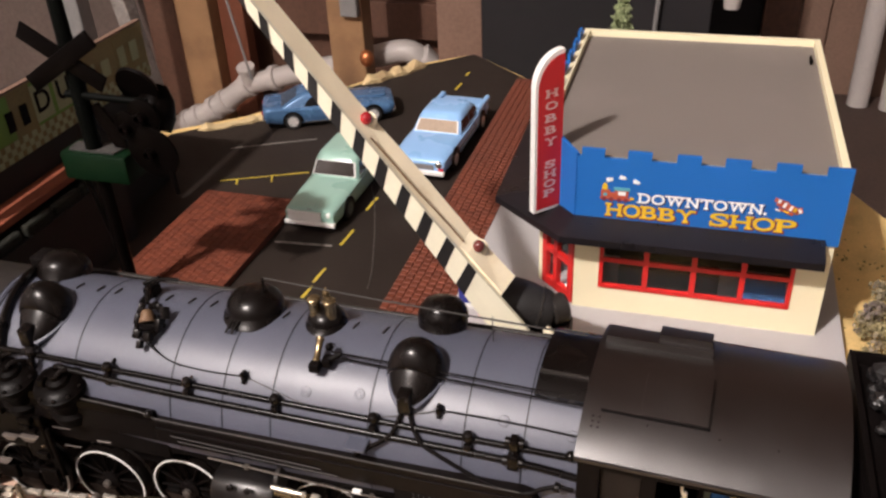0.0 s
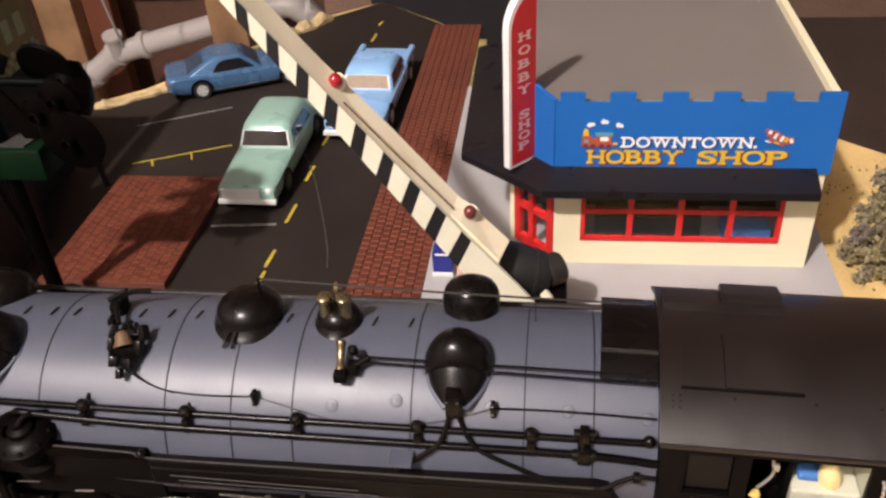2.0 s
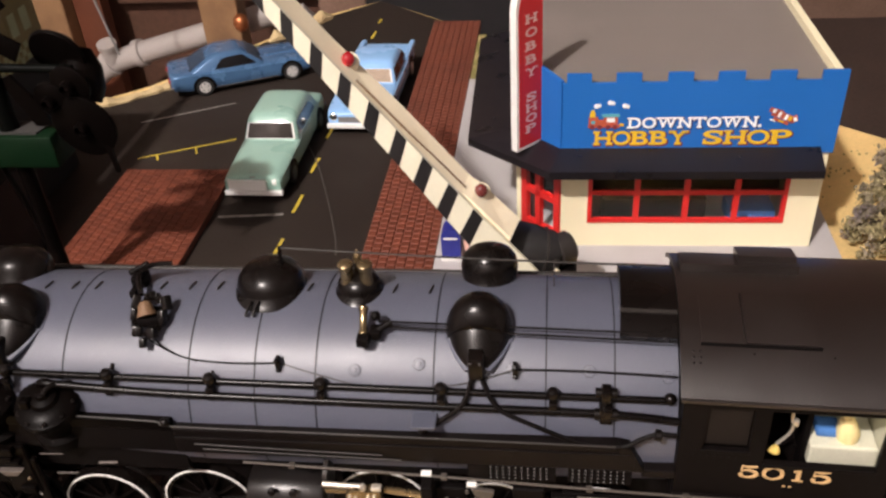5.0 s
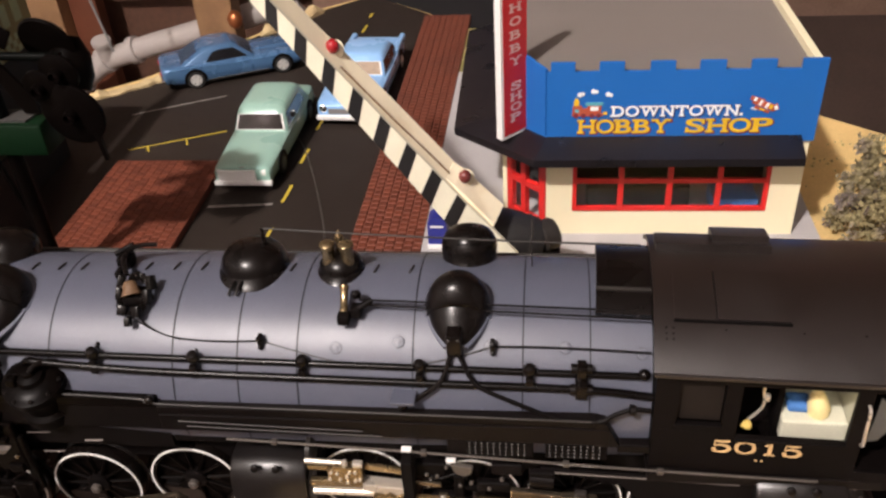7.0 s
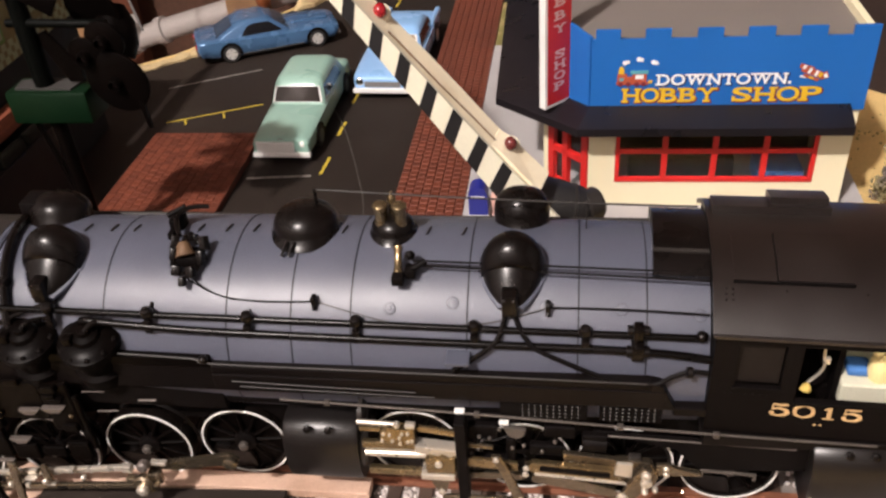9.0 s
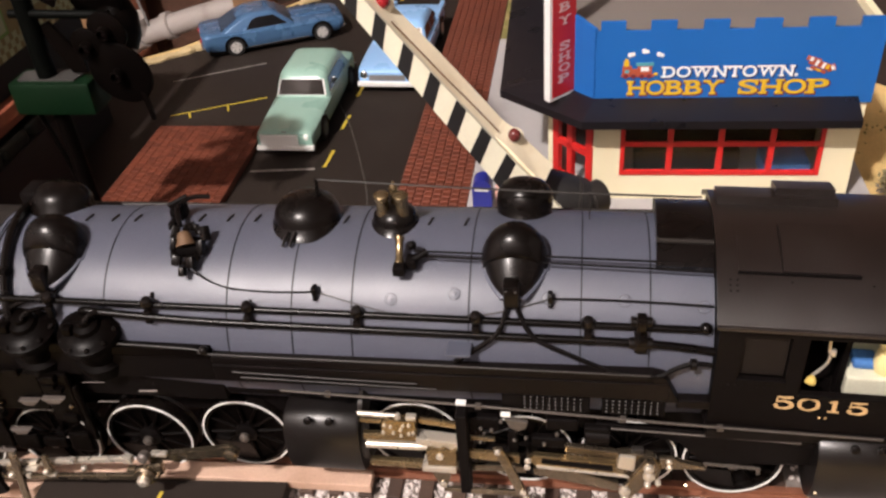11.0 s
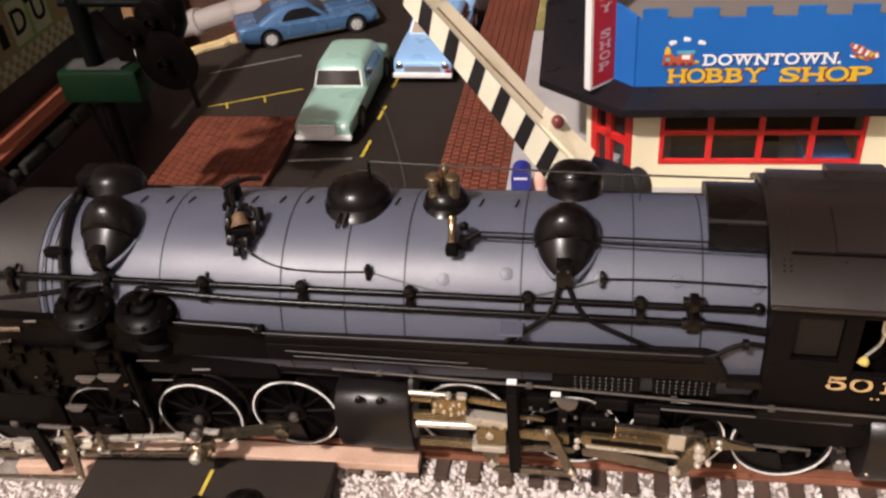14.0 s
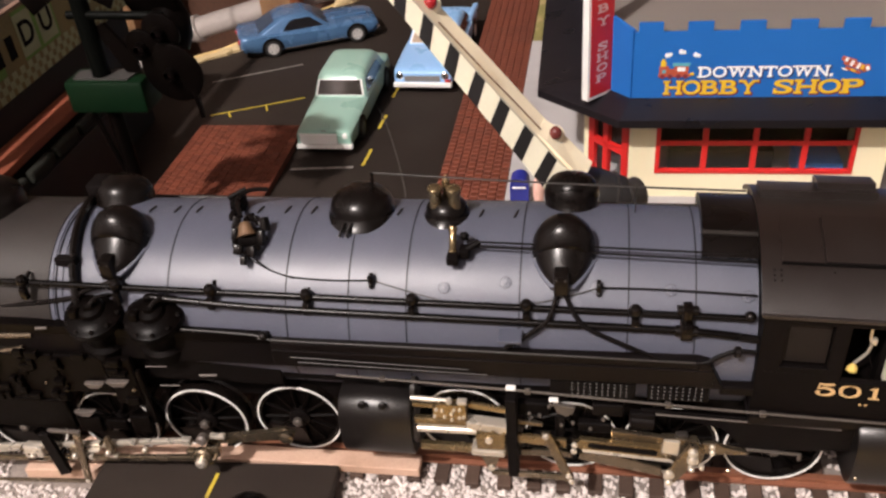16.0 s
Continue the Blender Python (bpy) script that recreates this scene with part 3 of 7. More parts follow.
for nm, mt, boxes in (("picture_trim", PRINTT, ((-23.4, -16.4, 69.6, 71.0), (-27.6, -26.0, 66.6, 68.0))), ("picture_trim", PRINTY, ((-28.2, -26.0, 69.6, 71.6), (-27.8, -26.4, 71.6, 72.6), (-16.2, -14.6, 65.6, 66.6))), ("picture_trim", PRINTW, ((-21.4, -18.2, 67.4, 69.2),))):
    bm = B()
    for a, b, c, d in boxes:
        box(bm, a, b, Y0 - 0.1, SY0 - 1.45, c, d)
    shop_part(nm, bm, mt)
bm = B()
for x in (-27.2, -24.2, -20.8, -18.0):
    lathe(bm, [(1.0, 0), (1.0, 0.2)], (x, Y0 - 0.12, 65.2), (0, 1, 0), 12)
shop_part("picture_wheels", bm, PRINTD)
bm = B()
for x, z, r in ((-25.8, 74.4, 1.0), (-24.6, 74.7, 0.8), (-20.4, 75.9, 1.0), (-19.2, 75.7, 0.8), (-14.6, 74.5, 1.0), (-13.4, 74.1, 0.8)):
    lathe(bm, [(r, 0), (r, 0.25)], (x, Y0, z), (0, 1, 0), 14)
shop_part("smoke_puff", bm, PRINTW, label="printed white smoke puffs")
for nm, mt, dy, bars in (
        ("aeroplane_picture", PRINTO, 0.0, ((47.4, 69.2, 9.6, 2.6, -22), (44.4, 71.4, 5.6, 1.8, -18), (51.4, 67.8, 3.2, 2.6, 20), (46.6, 67.0, 6.4, 1.2, -22))),
        ("picture_trim", PRINTW, 0.1, ((45.8, 70.0, 1.1, 2.4, -22), (48.4, 68.8, 1.1, 2.4, -22), (43.6, 71.6, 1.2, 1.6, -18), (52.0, 67.8, 1.2, 1.8, 20), (43.4, 67.4, 2.2, 0.5, -20))),
        ("picture_trim", PRINTY, 0.12, ((50.0, 68.2, 1.2, 1.8, -22), (46.6, 67.0, 2.0, 0.8, -22)))):
    bm = B()
    for cx, cz, w, h, a in bars:
        box(bm, -w / 2, w / 2, Y0 - dy, SY0 - 1.45, -h / 2, h / 2, 0, Matrix.Translation((cx, 0, cz)) @ pose(0, 0, 0, 0, -a, 0))
    shop_part(nm, bm, mt, label="small printed red and white toy aeroplane" if mt is PRINTO else "")

# blade sign at the slanted corner
um = UL / 2 - 1.2
bx, by = slant(um, 0.0)
SGN = pose((bx - 6) * MM, (by - 420) * MM, (54.5 - SZ) * MM, 0, 0, 225 + 0)   # local x points outwards
TOPZ = 73.5


def sign_outline(grow):
    pts = [(1.0 - grow, 0 - grow), (15.2 + grow, 0 - grow), (15.2 + grow, TOPZ - 15)]
    for i in range(1, 9):
        a = radians(90 * i / 8)
        pts.append((15.2 + grow - (14.2 + grow) * (1 - math.cos(a)) * 0.98, TOPZ - 15 + (15 + grow) * math.sin(a)))
    pts.append((1.0 - grow, TOPZ + grow))
    return pts


sign = part("blade_sign", prism(B(), sign_outline(0.0), "y", -1.7, 1.7), WHITE, shop, "tall white-edged red blade sign with curved top", smooth=False, at=SGN)
inset = [(1.0 + (x - 1.0) * 0.91, 1.4 + z * 0.955) for x, z in sign_outline(0.0)]
part("sign_face", prism(B(), inset, "y", 1.7, 1.85), SIGNRED, sign, smooth=False)
part("sign_face", prism(B(), inset, "y", -1.85, -1.7), SIGNRED, sign, smooth=False)
for i, ch in enumerate("HOBBY SHOP"):
    if ch == " ":
        continue
    z = 55.5 - i * 5.5 if i < 5 else 50.6 - i * 4.65
    for sgn in (1, -1):
        m = Matrix.Translation((7.2 * MM, sgn * 1.9 * MM, z * MM)) @ (pose(0, 0, 0, 90, 0, 180) if sgn > 0 else pose(0, 0, 0, 90, 0, 0))
        slab_letter("sign_letter", ch, 6.2, 3.6, PRINTP, sign, m)

# ---- crossing gate ----
gate = thing("crossing_gate", -45, 287, 5.6, "cream toy crossing gate with raised black-striped arm and black motor base", "crossing gate")
ANG = radians(51.6)
A0 = Vector((-42.4, 287.0, 15.3))          # lower end of the arm's bottom edge


def arm_point(s, h, y):
    """s along the arm from its lower end, h across it upwards, in millimetres from the gate's base."""
    u, v = Vector((-math.cos(ANG), 0, math.sin(ANG))), Vector((math.sin(ANG), 0, math.cos(ANG)))
    p = A0 + u * s + v * h
    return p.x + 45, y - 287, p.z - 5.6


LEN = 235.0


def low(s):
    return -1.3 + 0.0617 * (s - 50)


def high(s):
    return float(np.interp(s, [0, 26, 52, 84, 148, LEN], [10.0, 10.6, 9.8, 9.8, 10.1, 11.2]))


def far(s):
    return float(np.interp(s, [0, 36, 50, 65, 100, 131, 180, LEN], [14.0, 14.4, 13.0, 12.3, 11.9, 10.6, 10.6, 11.4]))


bm = B()
rings(bm, [[arm_point(s, low(s), 274.5), arm_point(s, high(s), 274.5), arm_point(s, high(s), 276.2), arm_point(s, low(s), 276.2)] for s in (0, 26, 52, 84, 148, LEN)])
arm = part("gate_arm", bm, ARMW, gate, "white board with slanting black stripes", smooth=False)
bm = B()
rings(bm, [[arm_point(s, high(s) - 3.0, 276.2), arm_point(s, high(s) - 0.1, 276.2), arm_point(s, far(s), 287.0), arm_point(s, far(s) - 4.0, 287.0)] for s in (38, 50, 65, 100, 131, 180, LEN)])
part("arm_beam", bm, ARM, gate, "aged cream tapering beam behind the stripes", smooth=False)
part("arm_groove", tube(B(), [arm_point(s, high(s) * 0.62 + far(s) * 0.38 + 0.45, 280.0 + d) for s, d in ((64, -0.6), (80, -1.4), (92, -2.6), (104, -3.0), (118, -3.2))], 0.36, 6), mat("brown_crevice", (0.16, 0.09, 0.04), 0.9, 0, 0.3, 300), gate, "brown split along the beam")
bm = B()
rings(bm, [[arm_point(s, high(s) - 0.2, 276.9), arm_point(s, high(s) + 0.9 * g, 276.9), arm_point(s, far(s) + 0.9 * g, 286.4), arm_point(s, far(s) - 1.0, 286.4)] for s, g in ((38.5, 1.0), (60, 1.0), (64, 0.1))])
part("lamp_plate", bm, ARM, gate, smooth=False)
s = 46.5
while s < LEN - 8:
    a0, b0, a1, b1 = low(s), high(s + 6), low(s + 5.8), high(s + 11)
    bm = B()
    rings(bm, [[arm_point(s, a0, y), arm_point(s + 5.8, a1, y), arm_point(s + 11.0, b1, y), arm_point(s + 5.9, b0, y)] for y in (274.36, 274.6)])
    part("stripe", bm, STRIPE, gate, smooth=False)
    s += 13.3
for s, h, y, mt in ((58.5, 13.5, 282, LENSD), (124.0, 11.5, 282, LENS)):
    lens = part("lamp_lens", ball(B(), (0, 0, 0), 2.4, 1, 1, 1.15), mt, gate, "red warning lamp", at=Matrix.Translation(Vector(arm_point(s, h, y)) * MM))
    part("lamp_socket", lathe(B(), [(3.4, -2.4), (3.4, -1.2), (2.2, -0.4)], (0, 0.8, -0.8), (0.1, -0.8, 0.6), 16), ARM, lens)
drum = part("motor_drum", lathe(B(), [(0.01, -11), (5.0, -10.4), (8.6, -7.4), (10.8, -2), (11.0, 3), (10.4, 8.4), (9.4, 12.0), (9.0, 15.6), (7.4, 18.4), (0.01, 18.8)], (-13.5, 7.0, 30.6), (1, 0.10, -0.20), 40), STRIPE, gate, "round black motor drum beside the arm")
part("drum_band", lathe(B(), [(9.3, 12.2), (9.9, 12.4), (9.9, 13.2), (9.2, 13.5)], (-13.5, 7.0, 30.6), (1, 0.10, -0.20), 40), GRAPHITE, drum, "thin raised seam round the drum")
part("base_box", box(B(), -17, 12, -6, 16, 0, 22, 1.2), DARK, gate)
part("crank_arm", box(B(), -6.0, 1.0, 3, 10, 14, 30, 1.0), DARK, gate)
part("counterweight", lathe(B(), [(0.01, 0), (5.6, 0), (6.4, 0.8), (6.4, 6), (5.6, 7), (0.01, 7)], (3.6, 7.5, 28.8), (0.85, 0.5, 0.1), 26), GRAPHITE, gate, "dark round cast counterweight")
part("weight_bracket", prism(B(), [(4.5, 0), (8.5, 0), (8.0, 20), (3.0, 27), (1.5, 25)], "y", 0.5, 2.5, 0.4), ARM, gate)
part("pivot_bolt", lathe(B(), [(2.4, 0), (2.4, 1.6), (1.0, 2.0)], (-6, -12.6, 15), (0, -1, 0), 14), NICKEL, gate)

# ---- letter box and figure ----
mb = thing("letter_box", -86.5, 331, 5.6, "small navy blue toy letter box on the pavement", "letter box")
pts = [(-4.2, 3.0), (4.2, 3.0)] + arc(4.2, 0, 180, 10, 0, 13.0)[0:]
part("body", prism(B(), [(-4.2, 2.5), (4.2, 2.5)] + arc(4.2, 0, 180, 10, 0, 12.5), "y", -4.0, 4.0), MAIL, mb)
part("foot", box(B(), -4.6, 4.6, -4.4, 4.4, 0, 2.5, 0.4), WHITE, mb, "white foot rim")
part("flap", box(B(), -3.0, 3.0, -4.4, -4.0, 11.5, 12.4, 0.1), WHITE, mb, "white slot line")
fg = part("toy_figure", lathe(B(), [(2.3, 0), (2.6, 2), (2.0, 8), (2.7, 14), (2.2, 19), (0.9, 20.5), (1.7, 22.5), (1.7, 24.5), (0.3, 26.2)], (0, 0, 0), (0, 0, 1), 16), PINK)
fg.matrix_world = pose(-0.0775, 0.322, 0.0056)
tagged(fg, "tiny plain pink plastic figure on the pavement", "figure")

# ---- the locomotive ----
LX, LY = -80.0, 197.0            # its base in the middle of the track
AX = 61.5                        # height of the boiler's axis
RAILZ = 13.4
loco = thing("steam_locomotive", LX, LY, RAILZ, "large black toy steam locomotive with blue-grey boiler standing on the track", "locomotive")
T = Matrix.Translation((-LX, -LY, -RAILZ))


def lp(name, bm, material, parent=loco, label="", smooth=True):
    """A part of the locomotive, drawn in the layout's millimetres."""
    bmesh.ops.transform(bm, matrix=T, verts=bm.verts)
    return part(name, bm, material, parent, label, smooth)


def girth(x):
    """The boiler's radius along its length."""
    return float(np.interp(x, [-215, -206, -170, -136, -72, -27, -12], [26.3, 26.8, 27.2, 27.9, 27.9, 27.3, 27.0]))


def on_boiler(x, deg, out=0.0):
    """A point on the boiler, deg from the top towards the viewer."""
    r, a = girth(x) + out, radians(90 + deg)
    return Vector((x, LY + r * math.cos(a), AX + r * math.sin(a)))


def around(x0, x1, extra, material, name, a0=0, a1=360, parent=loco, label="", n=72, inner=None):
    """A sleeve on the boiler, all round or from a0 to a1 degrees (counted from the far side over the top)."""
    bm, loops = B(), []
    xs = np.linspace(x0, x1, max(2, int((x1 - x0) / 6) + 1))
    if a1 - a0 >= 360:
        for x in xs:
            r = girth(x) + extra
            loops.append([(x, LY + r * math.cos(2 * math.pi * i / n), AX + r * math.sin(2 * math.pi * i / n)) for i in range(n)])
        rings(bm, loops)
    else:
        for x in xs:
            ro, ri = girth(x) + extra, girth(x) + (inner if inner is not None else extra - 1.0)
            o = [(x, LY + ro * math.cos(radians(a)), AX + ro * math.sin(radians(a))) for a in np.linspace(a0, a1, n)]
            i = [(x, LY + ri * math.cos(radians(a)), AX + ri * math.sin(radians(a))) for a in np.linspace(a1, a0, n)]
            loops.append(o + i)
        rings(bm, loops)
    return lp(name, bm, material, parent, label)


boiler = around(-209, -12, 0.0, BOILER, "boiler", label="satin blue-grey boiler jacket")
around(-300, -209.3, 0.35, mat("smokebox_graphite", (0.021, 0.018, 0.0165), 0.5, 0, 0.15, 60, 0.00003, 3000, spec=0.3), "smokebox", label="dark graphite smokebox")
for x in (-172.0, -136.8, -119.0, -102.9, -72.4, -44.3, -27.4):
    around(x - 0.18, x + 0.18, 0.12, SEAM, "boiler_band", 10, 225, boiler, "thin dark boiler band", 60, -0.3)
for x in (-208.4, -205.4):
    around(x - 0.6, x + 0.6, 0.3, BOILER, "boiler_band", 10, 225, boiler, "", 60, -0.3)
around(-207.2, -206.7, 0.1, DARK, "boiler_band", 10, 225, boiler, "", 60, -0.3)
# small vertical ribs along the upper edge
for x in (-193, -183.6, -175.6, -168.7, -149.5, -141.2, -133.2, -107.9, -84.6, -74.9):
    o, i = on_boiler(x - 0.35, 1.0, 0.35), on_boiler(x + 0.35, -6.0, 0.35)
    lp("jacket_clip", tube(B(), [tuple(o), tuple(on_boiler(x, -2.5, 0.4)), tuple(i)], 0.3, 6, 1), GRAPHITE, boiler)
# round inspection plugs on the flank
for x, d in ((-92.6, 48), (-76.2, 44), (-52.5, 45), (-33.6, 45), (-14.5, 47)):
    q = on_boiler(x, d)
    nrm = (q - Vector((x, LY, AX))).normalized()
    lp("plug_ring", lathe(B(), [(1.45, 0.05), (1.6, 0.12), (1.64, -0.2)], q, nrm, 20), SEAM, boiler)
    lp("wash_plug", lathe(B(), [(1.5, -0.2), (1.5, 0.25), (1.15, 0.3), (1.1, 0.1), (0.6, 0.12), (0.5, 0.4), (0.01, 0.42)], q, nrm, 18), BOILER, boiler)

# domes


def dome(x, deg, r, h, seg=40, tilt=None, flare=2.0, mt=BLACK, name="dome", label="glossy black dome"):
    q = on_boiler(x, deg, -1.5)
    nrm = (q - Vector((x, LY, AX))).normalized() if tilt is None else Vector((0, -math.sin(radians(tilt)), math.cos(radians(tilt))))
    pr = [(r + flare, -0.6), (r + flare * 0.7, 0.4), (r + 0.15, 1.8)]
    body = h - r * 0.72
    pr += [(r, max(2.4, body))]
    for i in range(1, 10):
        a = radians(90 * i / 9)
        pr.append((r * math.cos(a), max(2.4, body) + r * 0.72 * math.sin(a)))
    return lp(name, lathe(B(), pr, q, nrm, seg), mt, loco, label)


dome(-119.2, -6, 9.2, 8.4, flare=2.1, name="sand_dome", label="low wide glossy black sand dome")
dome(-94.4, -4, 6.0, 3.0, flare=2.4, name="steam_turret", label="flat black dished cover under the safety valves")
for dx in (-2.6, 2.6):
    q = on_boiler(-94.4 + dx, 0, 2.6)
    lp("safety_valve", lathe(B(), [(1.6, 0), (1.9, 0.8), (1.7, 1.6), (1.8, 5.2), (2.1, 5.8), (2.1, 6.8), (1.5, 7.3), (0.01, 7.4)], q, (0, -0.05, 1), 20), BRASS, loco, "brass safety valve")
q = on_boiler(-94.4, -5, 2.0)
lp("safety_valve", lathe(B(), [(1.1, 0), (1.1, 6), (1.3, 7.2), (0.9, 8.4), (0.3, 9.4)], q, (0, 0.1, 1), 16), BRASS, loco, "slim brass whistle")
q = on_boiler(-60.0, -23, -1.5)
lp("steam_dome", lathe(B(), [(8.0, -0.6), (7.7, 0.6), (7.5, 2.0), (7.7, 3.6), (7.8, 5.0), (7.5, 6.6), (6.8, 8.2), (5.6, 9.6), (4.4, 10.3), (3.2, 10.7), (1.6, 10.9), (0.01, 10.95)], q, (q - Vector((-60.0, LY, AX))).normalized(), 44), BLACK, loco, "round bun-shaped glossy black steam dome")


def flank_dome(x, deg, w, hgt, drop, name, label):
    """A sand box that hugs the flank: a round cap above, drawn to a narrow foot below, on a thin rim."""
    q = on_boiler(x, deg, 0)
    nrm = (q - Vector((x, LY, AX))).normalized()
    down = Vector((0, -nrm.z, nrm.y))

    def girdle(u):
        """Half width and height of the box: a domed cap, a small ledge, a foot drawn in."""
        wu = w * math.sqrt(max(0.0, 1 - (u / w) ** 2)) if u <= 0 else w * (1 - 0.66 * (u / drop) ** 2.0)
        if u <= -2:
            return wu, hgt * 1.08 * max(0.0, 1 - ((-2 - u) / (w - 2)) ** 2) ** 0.5
        if u <= 3.4:
            return wu, hgt * (1.08 - 0.36 * ((u + 2) / 5.4) ** 2)
        return wu * 0.93, hgt * 0.60 * (1 - 0.80 * ((u - 3.4) / (drop - 3.4)) ** 1.1)

    def skin(grow, lift):
        bm, loops = B(), []
        us = [-w * math.cos(radians(a)) for a in np.linspace(4, 90, 12)] + [0.9, 1.8, 2.6, 3.35, 3.5] + [drop * i / 10 for i in range(4, 11)]
        for u in us:
            wu, hu = girdle(u)
            wu, hu, u2 = wu + grow, hu * lift + 0.7, u * (1 + 0.06 * (grow > 0))
            ring = []
            for a in np.linspace(-25, 205, 25):
                o = Vector((wu * math.cos(radians(a)), 0, 0)) + nrm * (hu * math.sin(radians(a)) * (1 if a >= 0 and a <= 180 else 3.0)) + down * u2
                p = q + o
                v = Vector((0, p.y - LY, p.z - AX))
                if v.length < girth(x) - 0.8:
                    v.length = girth(x) - 0.8
                v2 = v.normalized() * max(v.length, girth(x) - 0.8)
                ring.append(Vector((p.x, LY + v2.y, AX + v2.z)))
            loops.append(ring)
        return rings(bm, loops)
    ob = lp(name, skin(0, 1.0), BLACK, loco, label)
    lp("box_rim", skin(0.55, 0.05), BOILER, ob, "blue-grey saddle rim")
    return ob


flank_dome(-61.2, 23, 8.6, 8.4, 11.4, "sand_box", "pear-shaped glossy black sand box on the flank")
for x, y, z in ((-61.5, 175.9, 82.4), (-188.4, 176.1, 82.2)):
    vb = lp("sand_valve", box(B(), x - 1.9, x + 1.9, y - 2.6, y + 2.0, z - 1.6, z + 5.0, 0.5), BLACK, loco, "small black valve block under the sand box")
    for dx in (-1.2, 1.2):
        lp("valve_bolt", ball(B(), (x + dx, y - 2.4, z + 3.6), 0.55, sub=1), GRAPHITE, vb)
flank_dome(-188.4, 23, 8.8, 8.6, 11.8, "sand_box", "pear-shaped glossy black sand box on the flank")
dome(-197.5, -23, 8.8, 9.5, flare=0.6, name="steam_dome", label="low round glossy black dome")
dome(-238, -6, 10, 11, flare=0.8, name="chimney_base", label="black chimney base on the smokebox")

for x in (-122.6, -120.6):
    lp("dome_pin", tube(B(), [tuple(on_boiler(x + 0.6, 13, 2.0)), tuple(on_boiler(x, 18, 1.6)), tuple(on_boiler(x - 0.5, 21, 1.0))], 0.45, 6, 1), BLACK)

# cab
CR, CZ = 30.0, 63.2              # the round cover before the cab
RR, RZ = 46.0, 47.2              # the flatter cab roof


def cab_arch(x0, x1, r, a0, a1, thick, material, name, label="", n=40, cz=CZ):
    bm = B()
    loops = []
    for x in (x0, x1):
        o = [(x, LY + r * math.cos(radians(a)), cz + r * math.sin(radians(a))) for a in np.linspace(a0, a1, n)]
        i = [(x, LY + (r - thick) * math.cos(radians(a)), cz + (r - thick) * math.sin(radians(a))) for a in np.linspace(a1, a0, n)]
        loops.append(o + i)
    rings(bm, loops)
    return lp(name, bm, material, cab, label)


CABW = mat("cream_white_lining", (0.55, 0.54, 0.42), 0.6, 0, 0.08, 120)
cab = lp("cab", plate(B(), (-12.0, 52.0, 46.0, 81.6), [(-6.2, 4.6, 65.4, 79.2), (8.4, 34.6, 61.6, 79.2), (38.2, 53.0, 52.0, 79.2)], "y", 168.2, 169.6), DARK, loco, "black riveted cab side with open windows", False)
cab_arch(-13.0, 53.0, RR, 50.2, 129.8, 1.2, ROOFS, "cab_roof", "satin black arched cab roof", cz=RZ)
lp("roof_eave", box(B(), -13.0, 53.0, 166.9, 168.0, 81.4, 82.6, 0.4), ROOFS, cab, "", False)
lp("cab_front", prism(B(), [(169.6, 46), (169.6, 82)] + arc(RR - 1.3, 126, 54, 20, LY, RZ) + [(224, 46)], "x", -12.0, -11.0), DARK, cab, "", False)
lp("cab_back", box(B(), 49, 50, 172, 222, 46, 60), DARK, cab, "", False)
lp("cab_side", box(B(), -11, 52, 223.6, 225.0, 46, 75), DARK, cab, "", False)
lp("cab_floor", box(B(), -11, 52, 169.6, 224.4, 46, 48), DARK, cab, "", False)
cab_arch(-27.0, -13.2, CR - 0.4, 48, 121, 3.0, BLACK, "turret_cover", "black curved cover in front of the cab")
cab_arch(-27.0, -13.2, CR + 0.2, 106.5, 108.5, 1.5, GRAPHITE, "cover_seam")
# cab details: hatch, vents, number, lit inside
def q(x, a, out=0.0):
    """A point on the cab roof; a as seen on the round cover."""
    b = math.acos(CR * math.cos(radians(a)) / RR)
    return Vector((x, LY + (RR + out) * math.cos(b), RZ + (RR + out) * math.sin(b)))



def roof_sheet(x0, x1, a0, a1, out, mt, name, label=""):
    bm, loops = B(), []
    for x in (x0, x1):
        loops.append([q(x, a, out) for a in np.linspace(a0, a1, 12)] + [q(x, a, -0.2) for a in np.linspace(a1, a0, 12)])
    return lp(name, rings(bm, loops), mt, cab, label)


roof_sheet(2.0, 19.0, 96, 126.5, 1.5, ROOFS, "roof_hatch", "black sliding roof hatch")
roof_sheet(-8.2, 19.4, 126.5, 127.4, 1.0, DARK, "hatch_rail")
roof_sheet(-8.0, 1.9, 96, 126.5, 0.2, ROOFS, "roof_hatch")
roof_sheet(-11.5, 18.0, 60, 76, 2.2, ROOFS, "roof_vent", "long black ridge vent on the cab roof")
roof_sheet(3.0, 17.5, 58, 72, 4.0, ROOFS, "roof_vent")
for x in (-10.0, -8.4):
    for a in (131, 134.5, 138):
        lp("rivet", ball(B(), q(x, a, 0.0), 0.35, sub=1), SATIN, cab)
for x in (4.0, 22.0, 36.0):
    lp("rivet", ball(B(), q(x, 131, 0.0), 0.35, sub=1), SATIN, cab)
lp("window_sill", box(B(), -6.6, 5.0, 167.6, 169.0, 64.6, 65.6, 0.15), DARK, cab, "", False)
lp("window_blind", box(B(), -6.0, 4.4, 169.75, 170.1, 65.8, 79.2), mat("dark_blind", (0.0090, 0.0062, 0.0045), 0.7, spec=0.2), cab, "dull brown drawn blind", False)
lp("arm_rest", box(B(), 8.4, 34.6, 167.4, 169.6, 60.8, 61.8, 0.2), DARK, cab, "", False)
for xi in np.arange(-10, 34, 1.7):
    lp("rivet", ball(B(), (float(xi), 168.2, 62.9 - 0.02 * float(xi)), 0.28, sub=1), DARK, cab) if xi < 2 else None


